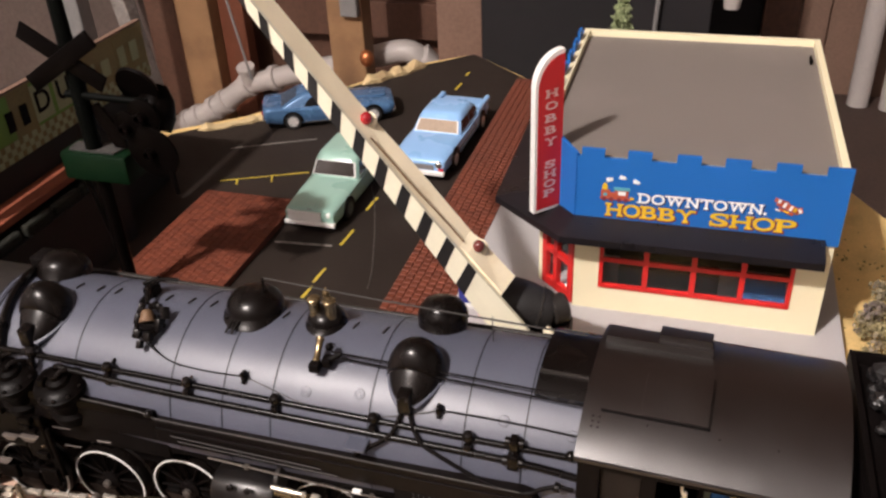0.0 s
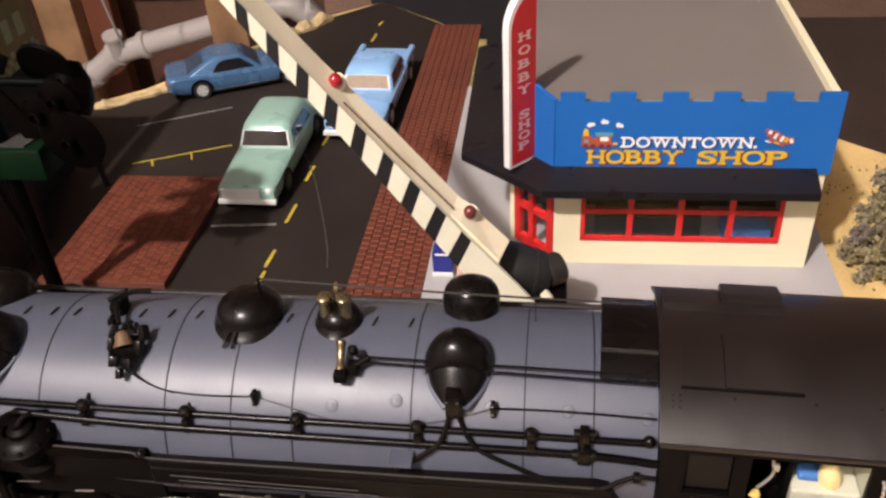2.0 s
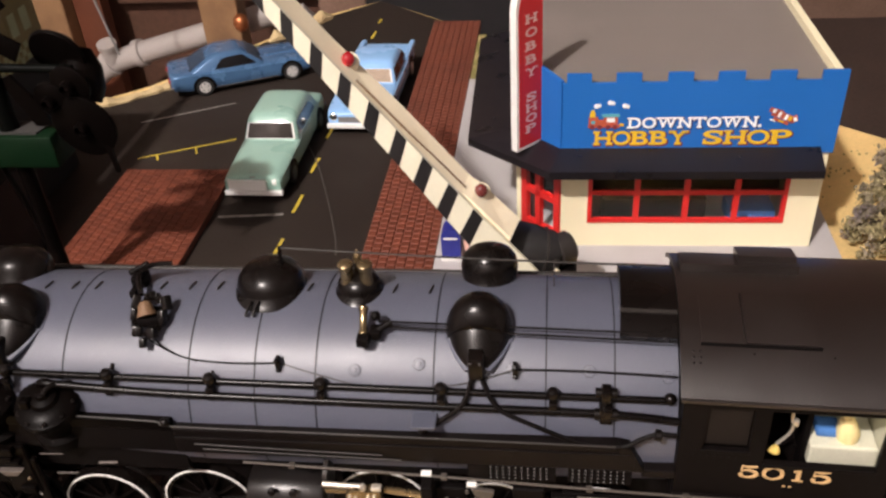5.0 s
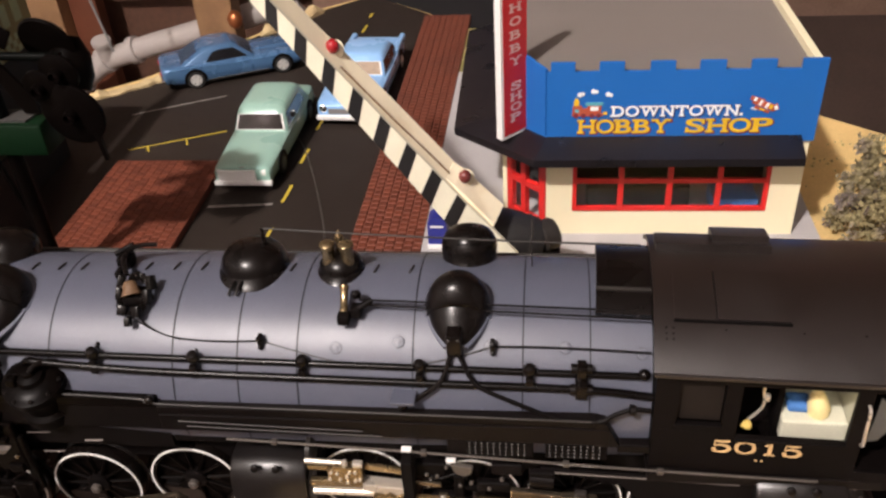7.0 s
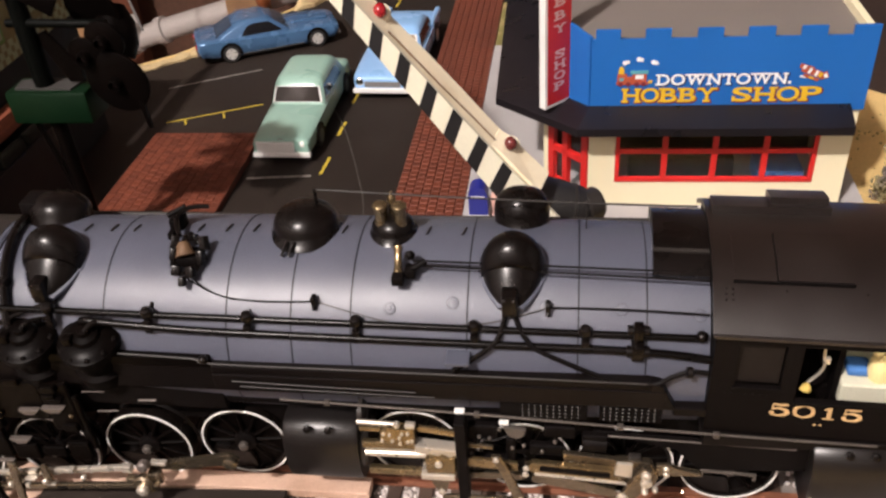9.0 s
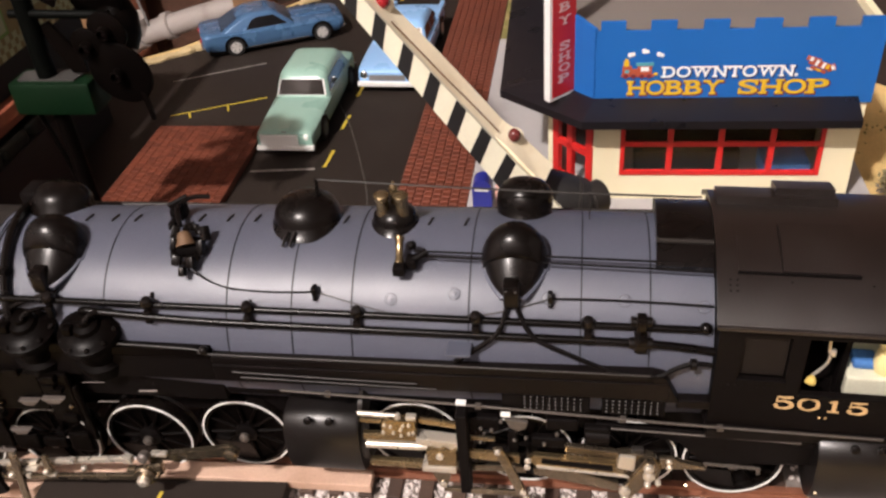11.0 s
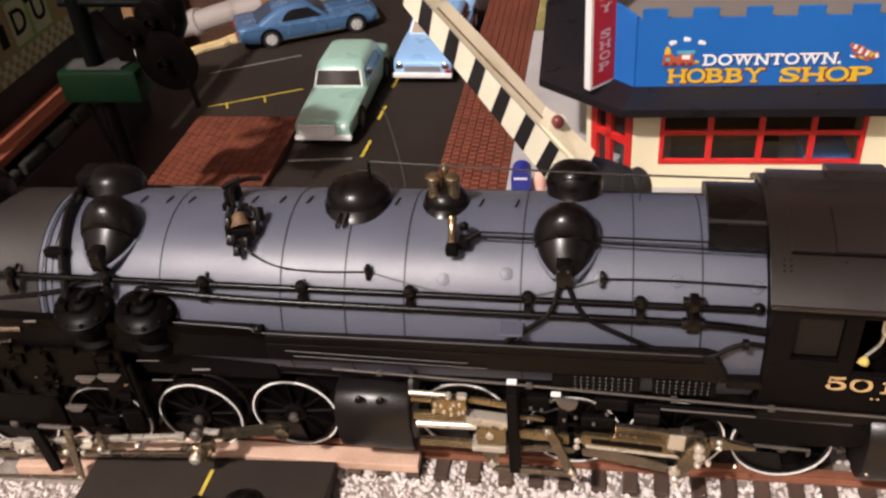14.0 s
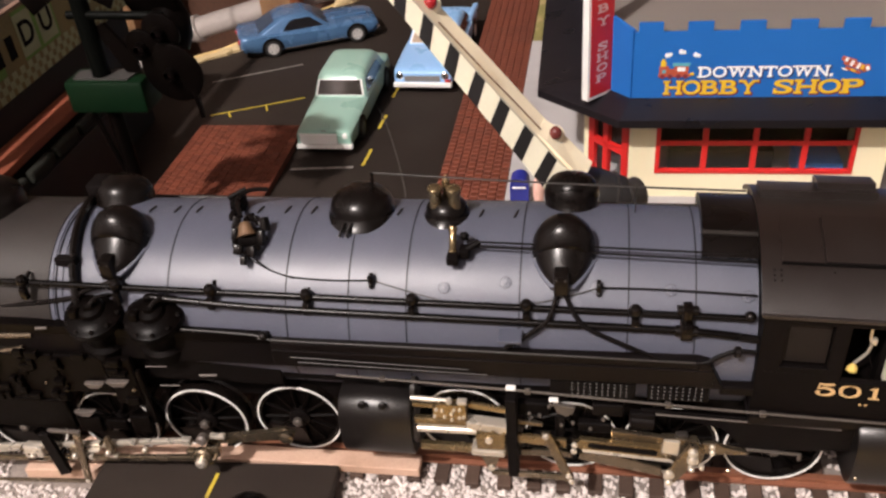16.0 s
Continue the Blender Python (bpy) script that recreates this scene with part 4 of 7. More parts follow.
def ribbon(bm, pts, wides, x0, w, h, seg=5):
    """A pen stroke: a line of points in a unit square with its width at each, laid on the cab side."""
    rows = eased_line([(*p, k) for p, k in zip(pts, wides)], seg)
    loops = []
    for i, (px, py, k) in enumerate(rows):
        ax, ay = rows[max(i - 1, 0)][:2]
        bx2, by2 = rows[min(i + 1, len(rows) - 1)][:2]
        dx, dz = (bx2 - ax) * w, (by2 - ay) * h
        n = max(math.hypot(dx, dz), 1e-6)
        nx, nz = -dz / n * k / 2, dx / n * k / 2
        cx, cz = x0 + px * w - 0.7, 56.2 + py * h
        drop = (cx - 14.8) * 0.0175
        loops.append([(cx + nx, 168.3, cz + nz - drop), (cx - nx, 168.3, cz - nz - drop), (cx - nx, 167.95, cz - nz - drop), (cx + nx, 167.95, cz + nz - drop)])
    return rings(bm, loops)


def eased_line(rows, n):
    """Points on a smooth curve through the given ones."""
    out = []
    for i in range(len(rows) - 1):
        p0, p1, p2, p3 = (Vector(rows[max(0, min(len(rows) - 1, i + j))]) for j in (-1, 0, 1, 2))
        for k in range(n):
            t = k / n
            out.append(tuple(0.5 * ((2 * p1) + (p2 - p0) * t + (2 * p0 - 5 * p1 + 4 * p2 - p3) * t * t + (3 * p1 - p0 - 3 * p2 + p3) * t**3)))
    return out + [tuple(rows[-1])]


FIGURES = {
    "5": [([(0.16, 0.97), (0.5, 0.90), (0.93, 0.98)], [0.5, 1.15, 0.9]), ([(0.16, 0.98), (0.13, 0.50)], [0.55, 0.55]),
          ([(0.13, 0.52), (0.42, 0.62), (0.80, 0.52), (0.93, 0.30), (0.74, 0.07), (0.40, 0.02), (0.14, 0.10), (0.08, 0.24), (0.24, 0.27)], [0.4, 0.7, 1.3, 1.7, 1.2, 0.6, 0.9, 1.1, 0.9])],
    "0": [([(0.5, 0.99), (0.14, 0.80), (0.06, 0.50), (0.14, 0.20), (0.5, 0.01), (0.86, 0.20), (0.94, 0.50), (0.86, 0.80), (0.5, 0.99)], [0.55, 1.2, 1.6, 1.2, 0.55, 1.2, 1.6, 1.2, 0.55])],
    "1": [([(0.56, 0.98), (0.56, 0.02)], [1.6, 1.6]), ([(0.10, 0.03), (1.0, 0.03)], [0.55, 0.55]), ([(0.12, 0.78), (0.34, 0.86), (0.56, 0.97)], [0.45, 0.6, 0.6])],
}
for ch, fx, fw in (("5", 3.9, 4.6), ("0", 9.6, 4.9), ("1", 16.4, 2.9), ("5", 21.0, 4.6)):
    bm = B()
    for pts, wides in FIGURES[ch]:
        ribbon(bm, pts, [k * 0.60 for k in wides], fx, fw, 4.1)
    lp("cab_number", bm, GOLD, cab, "gold painted figure on the cab side", False)
lp("builder_mark", box(B(), 14.2, 14.8, 168.0, 168.3, 53.7, 54.1), GOLD, cab, "", False)
lp("builder_mark", box(B(), 15.6, 16.2, 168.0, 168.3, 53.7, 54.1), GOLD, cab, "", False)
cab_bulb = bpy.data.lights.new("cab_light", "POINT")
cab_bulb.energy, cab_bulb.color, cab_bulb.shadow_soft_size = 0.0012, (1.0, 0.90, 0.66), 0.002
bo = new("cab_light", cab_bulb)
bo.location = (0.0290, 0.1725, 0.0780)
lp("seat_box", box(B(), 20.5, 36.6, 174, 205, 56, 62.6, 0.6), CABW, cab, "cream white lit seat box", False)
lp("cab_lining", box(B(), 36.8, 38.0, 171, 220, 49, 80), CABW, cab, "pale green lit cab lining", False)
lp("cab_lining", box(B(), 20.6, 36.6, 196, 197.2, 49, 80), CABW, cab, "", False)
lp("cab_partition", box(B(), 19.0, 20.4, 176, 218, 49, 77), DARK, cab, "", False)
lp("seat_cushion", box(B(), 22.2, 28.0, 177, 182.5, 62.7, 65.2, 0.8), DENIM, cab, "blue seat cushion", False)
lp("backhead_pipe", tube(B(), [(12.0, 173, 63.6), (14.6, 174, 66), (15.4, 174, 69), (14.8, 174, 72), (14.6, 174, 76), (14.2, 174, 80)], 0.42), STEEL, cab, "bright twisted cab pipe")
lp("pipe_valve", box(B(), 15.0, 16.3, 172.8, 174.2, 70.0, 72.0, 0.3), STEEL, cab, "bright valve on the cab pipe", False)
lp("lever", lathe(B(), [(0.1, 0), (1.1, 1.0), (1.4, 2.0), (1.0, 2.6), (0.1, 2.9)], (9.8, 171, 63.2), (0.9, 0, 0.25), 12), OCHRE, cab, "small ochre lever knob")
crew = lp("toy_driver", lathe(B(), [(2.6, 0), (2.9, 2), (2.4, 4.5), (1.8, 6.6), (0.8, 7.2), (1.4, 8.2), (1.3, 9.4), (0.2, 10.2)], (30.4, 176.0, 62.8), (-0.2, -0.05, 1), 16), mat("cream_yellow_plastic", (0.88, 0.72, 0.34), 0.5), loco)
crew.parent = None
crew.matrix_world = Matrix.Translation((LX * MM, LY * MM, RAILZ * MM))
tagged(crew, "plain toy driver shape seated in the lit cab", "figure")
lp("wind_deflector", prism(B(), [(38.6, 62.6), (41.6, 63.6), (43.4, 67.0), (43.0, 71.0), (41.6, 75.6), (39.8, 77.6), (39.6, 70.0)], "y", 168.4, 168.9, 0.15), mat("dusty_grey_plate", (0.060, 0.058, 0.052), 0.6), cab, "grey curved wind deflector", False)
lp("handrail", tube(B(), [(38.0, 168.4, 62.0), (37.9, 166.8, 63.2), (37.7, 166.8, 68), (37.5, 166.8, 74), (37.4, 168.4, 75.2)], 0.42), STEEL, cab, "bright cab handrail")

# the cab stands slightly askew on the frame
pivot = Matrix.Translation(((-12 - LX) * MM, 0, 0))
cab.matrix_basis = Matrix.Translation((1.3 * MM, 0, 0)) @ pivot @ pose(0, 0, 0, 0, 0, -2.2) @ pivot.inverted()

# handrails and pipes along the flank
RAILPTS = [(-300, 173.5, 80.0), (-215, 173.2, 79.2), (-130, 173, 77.9), (-14.5, 173, 76.2)]
lp("handrail", tube(B(), RAILPTS, 0.95, 10, 4), PIPEBLK, loco, "black handrail along the boiler")
lp("handrail_end", ball(B(), (-14.2, 173, 76.8), 1.6, sub=2), BLACK)
lp("air_pipe", tube(B(), [(-177.5, 176, 70.5), (-177.5, 172, 75.8), (-175.8, 171.2, 77.2), (-172, 171, 77.0), (-150, 171, 75.4), (-130, 171, 74.7), (-80, 171, 73.8), (-30, 171, 73.0), (-11, 171, 71.0)], 1.05, 10, 4), PIPEBLK, loco, "black air pipe under the handrail")
post = None
for x in (-243, -215, -186, -157.9, -130.2, -101, -70.4, -42.5):
    zz = float(np.interp(x, [-300, -215, -130, -14], [80, 79.2, 77.9, 76.2]))
    bm = B()
    lathe(bm, [(0.01, -1.9), (1.2, -1.6), (1.75, -0.6), (1.75, 0.6), (1.2, 1.6), (0.01, 1.9)], (x, 172.6, zz + 1.0), (0, -0.3, 1), 14)
    tube(bm, [(x, 173, zz), (x, 176.6, zz + 1.2)], 0.6, 8, 0)
    box(bm, x - 1.0, x + 1.0, 170.4, 172.4, zz - 4.6, zz - 0.6, 0.3)
    lp("handrail_stanchion", bm, BLACK)
bm = B()
box(bm, -31.2, -28.0, 169.6, 173.8, 70.6, 75.4, 0.5)
box(bm, -30.8, -28.4, 171, 174.4, 75.4, 80.2, 0.5)
rod(bm, (-32.4, 171, 73), (-26.8, 171, 73), 1.5)
rod(bm, (-32.2, 173, 78.2), (-27.0, 173, 78.2), 1.3)
lp("pipe_clamp", bm, BLACK, loco, "black clamp between handrail and pipe")
for pts, r, mt in (([(-148.1, 181.6, 85.4), (-142.7, 178.6, 83.2), (-136.1, 177, 81.7), (-125, 176.5, 81.2), (-112.5, 176.7, 81.5)], 0.22, DARK),
                   ([(-149.2, 181.2, 85.0), (-141.5, 178.2, 82.6), (-134.5, 176.8, 81.2)], 0.18, DARK),
                   ([(-112.5, 176.7, 81.5), (-103.4, 175.2, 79.7), (-94.3, 173.9, 78.0), (-85.3, 173.3, 77.2), (-70.3, 173.7, 77.9), (-62.1, 174.8, 79.1), (-51.9, 176.7, 81.6)], 0.16, GRAPHITE),
                   ([(-51.9, 176.7, 81.6), (-39.8, 176.9, 81.6), (-25, 176.7, 81.4), (-12.5, 176.4, 81.0)], 0.26, DARK)):
    lp("fine_wire", tube(B(), pts, r, 6, 4), mt, loco, "thin wire along the flank")
for x, y, z in ((-112.5, 176.0, 81.8), (-51.9, 176.0, 81.9)):
    bm = B()
    box(bm, x - 0.6, x + 0.6, y - 0.8, y + 1.5, z - 1.8, z + 1.8, 0.2)
    ball(bm, (x, y - 0.6, z + 1.4), 0.9, sub=1)
    ball(bm, (x, y - 0.6, z - 1.4), 0.8, sub=1)
    lp("wire_clip", bm, BLACK)
lp("reach_rod", tube(B(), [(-87, 184.6, 89.6), (-60, 183.8, 89.6), (-12.6, 183.1, 88.8)], 0.3, 8, 2), DARK, loco, "thin operating rod to the cab")
lp("reach_rod", tube(B(), [(-87, 183.4, 89.0), (-56, 182.4, 88.6), (-12.6, 181.3, 87.8)], 0.3, 8, 2), DARK)
# whistle and valve beside the safety valves
lp("whistle", lathe(B(), [(0.8, -0.8), (1.2, -0.4), (1.2, 0.4), (1.0, 0.8), (1.05, 5.4), (1.3, 5.8), (1.3, 6.6), (0.7, 7.0), (0.01, 7.1)], (-90.4, 181.2, 88.6), (-0.06, 0.78, 0.62), 18), BRASS, loco, "brass whistle on the flank")
bm = B()
box(bm, -91.8, -88.6, 177.8, 181.0, 86.2, 89.0, 0.5)
box(bm, -88.8, -86.0, 180.4, 184.0, 86.6, 89.4, 0.5)
ball(bm, (-87.6, 185.0, 91.0), 1.5, sub=1)
rod(bm, (-88, 181.5, 88.2), (-83.4, 183.8, 90.2), 0.9)
lp("whistle_valve", bm, DARK, loco, "black whistle valve")
# bell on its bracket
bell = lp("bell_bracket", box(B(), -152.0, -145.4, 183.5, 189.5, 86.2, 89.6, 0.8), DARK, loco, "black bell bracket with angular castings")
for x, y, z, sx, sz, tilt in ((-153.0, 188.2, 91.4, 2.6, 4.4, 25), (-144.6, 188.2, 91.2, 2.4, 4.8, -25), (-150.8, 181.0, 87.4, 3.0, 3.4, 10), (-146.6, 180.6, 87.2, 2.8, 3.6, -14), (-152.6, 185.0, 89.8, 2.0, 4.0, 8), (-144.8, 184.6, 89.6, 2.2, 4.0, -6), (-149.4, 190.6, 91.4, 4.6, 2.2, 0), (-148.6, 178.4, 85.6, 2.0, 3.0, 0)):
    m = Matrix.Translation((x, y, z)) @ pose(0, 0, 0, -30, tilt, tilt * 0.6)
    lp("casting", box(B(), -sx * 0.42, sx * 0.42, -1.2, 1.2, -sz * 0.42, sz * 0.42, 0.4, m), BLACK, bell)
brng = random.Random(8)
for k in range(16):
    a = 2 * math.pi * k / 16
    c = Vector((-148.8 + 4.3 * math.cos(a), 185.4 + 4.6 * math.sin(a), 89.0 + 2.6 * math.sin(a) + brng.uniform(-0.4, 0.6)))
    m = Matrix.Translation(c) @ pose(0, 0, 0, brng.uniform(-60, 20), brng.uniform(-50, 50), brng.uniform(-40, 40))
    lp("casting", box(B(), -brng.uniform(0.5, 1.1), brng.uniform(0.5, 1.1), -0.8, 0.8, -brng.uniform(0.6, 1.3), brng.uniform(0.6, 1.3), 0.3, m), BLACK, bell)
lp("bell", lathe(B(), [(2.8, 0), (2.6, 0.5), (2.1, 1.6), (1.9, 3.0), (1.2, 3.9), (0.01, 4.2)], (-148.9, 184.6, 89.6), (-0.28, 0.60, 0.72), 22), mat("aged_bronze", (0.13, 0.075, 0.040), 0.55, 0.2, 0.2, 300), bell, "brown bronze bell")
lp("bell_pipe", tube(B(), [(-152.6, 191, 91.5), (-155.5, 197, 93.0), (-153, 201, 94.2), (-148, 203, 93.4)], 0.7), BLACK, bell)
bm = B()
box(bm, -158.5, -154.4, 197, 202, 88.4, 92.4, 0.8)
box(bm, -157.6, -155.6, 193, 197.4, 88.0, 90.6, 0.5)
rod(bm, (-159.5, 200, 92), (-154.5, 202, 94.0), 0.8)
lp("bell_motor", bm, DARK, bell)
# sand pipes from the flank box
lp("sand_valve", box(B(), -63.4, -59.4, 175.0, 177.8, 80.6, 85.0, 0.6), BLACK)
lp("sand_pipe", tube(B(), [(-62.6, 175.4, 82), (-62.8, 174.2, 79.6), (-64.8, 170.9, 74.8), (-69.8, 169.2, 71.0), (-76, 168.4, 66.6)], 0.7), BLACK, loco, "black sand pipe down the flank")
lp("sand_pipe", tube(B(), [(-60.2, 175.4, 82), (-60, 174.4, 79.6), (-56.3, 170.6, 74.5), (-49.2, 168.9, 71.3), (-35, 167.6, 65.8), (-25.3, 167.4, 65.4), (-21.4, 167.9, 67.5), (-17.1, 168.3, 69.3), (-12.4, 168.4, 69.0)], 0.62), DARK, loco, "black sand pipe down the flank")
lp("pipe_union", lathe(B(), [(1.0, 0), (1.5, 0.3), (1.5, 1.5), (1.0, 1.8)], (-17.8, 168.2, 69.2), (1, 0, 0), 12), BLACK)
lp("sand_pipe", tube(B(), [(-186.4, 174.4, 80.6), (-191, 173.4, 79.0), (-197, 172.8, 77.0), (-202, 172.6, 74.4), (-215, 172.6, 72.0), (-232, 172.6, 69.6)], 0.75), BLACK, loco, "black sand pipe towards the front")
lp("step_plate", box(B(), -77.6, -71.4, 165.6, 171.6, 70.6, 71.5, 0.2), BOILER, loco, "small blue-grey step plate", False)
lp("band_pipe", tube(B(), [tuple(on_boiler(-206 + 0.08 * (d + 20), d, 1.6)) for d in (-22, -5, 12, 28, 44, 58, 66)], 1.3), BLACK, loco, "black pipe bent over the boiler")
for d in (-19, 40):
    pq = on_boiler(-203, d, 1.8)
    lp("pipe_bracket", box(B(), pq.x - 3.2, pq.x + 3.2, pq.y - 1.4, pq.y + 1.4, pq.z - 1.2, pq.z + 1.4, 0.4), DARK)
lp("band_box", box(B(), -207, -198.5, 203, 211, 86.5, 93.4, 0.8), DARK, loco, "black fitting behind the chimney")
# wire from the sand dome to the cab roof
lp("dome_peg", rod(B(), (-115.4, 200, 95), (-115.2, 200, 101.6), 0.5), BLACK)
lp("bell_cord", tube(B(), [(-115.3, 200, 101.3), (-80, 200, 99.4), (-45, 200, 98.0), (-14.5, 200, 97.2)], 0.3, 8, 3), GRAPHITE, loco, "thin bright cord above the boiler")
lp("cord_peg", rod(B(), (-42.5, 202, 87.5), (-42.5, 201, 98.2), 0.18), GRAPHITE)
lp("far_handrail", tube(B(), [(-200, 221.5, 78), (-100, 221.5, 78), (-14, 221.5, 78)], 0.9, 8, 2), GRAPHITE, loco)

# running boards
WORN0 = mat("worn_pipe_metal", (0.095, 0.082, 0.072), 0.42, 0.4, 0.2, 300, 0.00002, 2500)
board = lp("running_board", box(B(), -141.5, -26.0, 167.0, 182, 63.4, 66.0, 0.4), SATIN, loco, "black running board above the wheels", False)
lp("board_valance", box(B(), -141.5, -22.0, 166.6, 168.0, 57.6, 63.4, 0.3), SATIN, board, "", False)
lp("board_end", prism(B(), [(-26.2, 66.0), (-26.2, 57.0), (-19.4, 57.0), (-23.2, 65.2)], "y", 166.8, 181, 0.2), SATIN, board, "", False)
lp("running_board", box(B(), -300, -142, 168, 184, 64.2, 67.6, 0.4), SIGBLK, loco, "", False)
lp("board_edge", tube(B(), [(-176, 168.0, 68.8), (-146, 167.6, 68.0), (-141.5, 167.2, 66.8), (-100, 167.0, 66.6), (-27, 167.0, 65.8)], 0.28, 6, 3), GRAPHITE, board)
lp("board_edge", ball(B(), (-143.0, 167.4, 68.0), 1.3, sub=2), BLACK, board)
lp("board_valance", box(B(), -300, -141.5, 168.4, 169.6, 56, 64.2), DARK, board, "", False)
lp("running_board", box(B(), -20.0, -11.6, 167.4, 184, 54.4, 57.2, 0.4), SATIN, loco, "", False)
lp("cab_step", box(B(), -12.0, 56.0, 166.0, 184, 45.6, 49.0, 0.4), SATIN, loco, "", False)
lp("frame", box(B(), -300, 60, 178, 216, 34, 57), DARK, loco, "black frame between the wheels", False)
lp("frame_rail", box(B(), -142, -64, 171.5, 174, 48, 57.5, 0.3), DARK, loco, "", False)
lp("frame_rail", box(B(), -300, -142.2, 171.0, 173.5, 45.6, 62, 0.3), DARK, loco, "", False)
lp("frame_rail", box(B(), -142, -20, 172.0, 174.2, 57.6, 63.3, 0.3), DARK, loco, "", False)
for x0, x1 in ((-64.2, -41.4), (-38.4, -22.4)):
    mesh = lp("perforated_step", box(B(), x0, x1, 167.6, 169.2, 51.2, 56.6, 0.2), DARK, loco, "perforated metal step panel", False)
    bm = B()
    for i in range(int((x1 - x0 - 1) / 1.6)):
        for j in range(4):
            if x0 > -60 or i > 2:
                ball(bm, (x0 + 1.2 + i * 1.6, 167.5, 52.1 + j * 1.3), 0.2, sub=1)
    tagged(lp("perforation", bm, GREY, mesh, "rows of tiny bright studs", False), kind="stuff")
lp("train_pipe", tube(B(), [(-123, 164.6, 57.2), (-100, 164.6, 56.2), (-70, 164.6, 54.8), (-33, 164.6, 52.6), (-9, 164.8, 51.2), (30, 165, 49.4)], 0.36, 8, 3), WORN0, loco, "long thin pipe below the running board")
for x, z in ((-110, 56.6), (-70, 54.8), (-33, 52.6), (-9, 51.2)):
    lp("pipe_clip", box(B(), x - 0.8, x + 0.8, 163.9, 165.4, z - 0.7, z + 0.7, 0.2), WORN0)
lp("train_pipe", tube(B(), [(-136, 166.2, 61.6), (-110, 166.2, 60.8), (-86, 166.2, 60.2)], 0.2, 6, 2), GRAPHITE)
lp("train_pipe", tube(B(), [(-134, 166.2, 59.8), (-110, 166.2, 59.2), (-81, 166.2, 58.6)], 0.2, 6, 2), GRAPHITE)
lp("white_tag", box(B(), -75.9, -73.2, 164.0, 165.6, 55.2, 56.1, 0.2), WHITE, loco, "small white tag", False)
lp("white_tag", box(B(), -64.4, -61.8, 165.0, 166.4, 50.6, 51.5, 0.2), WHITE, loco, "", False)
# pumps under the front of the boiler
for x in (-194.0, -175.6):
    pump = lp("air_pump", lathe(B(), [(0.01, 6.4), (1.4, 6.2), (1.8, 5.0), (3.4, 4.6), (4.0, 3.4), (6.6, 3.0), (7.6, 2.2), (8.4, 1.8), (8.4, -0.6), (7.4, -1.2), (6.6, -3.0), (6.4, -8), (7.8, -9), (7.8, -13), (5, -15), (0.01, -15)], (x, 170.0, 70.4), (0.06, -0.30, 0.95), 28), SIGBLK, loco, "black round air pump with bolted head")
    for i in range(10):
        a = 2 * math.pi * i / 10
        lp("bolt", lathe(B(), [(0.7, 0), (0.7, 0.6), (0.4, 0.9), (0.01, 0.9)], (x + 0.1 + 7.5 * math.cos(a), 169.5 + 7.2 * math.sin(a), 72.3 + 2.25 * math.sin(a)), (0.06, -0.30, 0.95), 8), BLACK, pump)
    lp("pump_pipe", tube(B(), [(x + 1, 168, 76), (x + 2.4, 169.4, 77.4), (x + 4.4, 171.4, 77.0), (x + 6, 173.4, 75.4)], 0.7), BLACK, pump)
    lp("pump_valve", box(B(), x - 5.2, x - 2.4, 165.4, 168.2, 72.6, 75.4, 0.5), SIGBLK, pump, "", False)
lp("pump_pipe", tube(B(), [(-240, 169, 62), (-226, 168.6, 62.6), (-216, 168.6, 63.2)], 1.0), NICKEL)
lp("pump_pipe", tube(B(), [(-240, 168, 55.5), (-230, 167.6, 56.6), (-220, 167.6, 58.6)], 1.0), NICKEL)
WORN = mat("worn_grey_metal", (0.105, 0.088, 0.078), 0.5, 0.3, 0.25, 300, 0.00003, 2500)
for xa, xb, z in ((-202.8, -196.2, 47.2), (-195.4, -188.0, 48.4), (-210.4, -203.4, 34.6)):
    lp("brake_hanger", prism(B(), [(xa, z + 0.7), (xb, z + 1.0), (xb - 2.0, z - 1.0), (xa + 2.0, z - 1.2)], "y", 164.4, 166.1, 0.2), WORN, loco, "small worn metal hanger", False)
for xa, xb, z, r in ((-179.4, -173, 46.8, 0.35), (-193.4, -187.2, 32.4, 0.5), (-182, -175.2, 54.3, 0.22), (-165.6, -160.2, 51.9, 0.6), (-212.4, -208.6, 67.4, 0.7), (-197, -193.6, 55.2, 0.3), (-201, -194, 30.2, 0.4)):
    lp("frame_pipe", tube(B(), [(xa, 166.8, z), (xb, 166.8, z + 0.4)], r * 0.6, 6, 0), WORN)
for x, z, r in ((-210.0, 44.0, 0.8), (-187.6, 45.4, 0.7), (-216, 46.6, 0.5), (-209.6, 45.6, 0.4)):
    lp("bolt", ball(B(), (x, 165.6, z), r, sub=1), NICKEL)
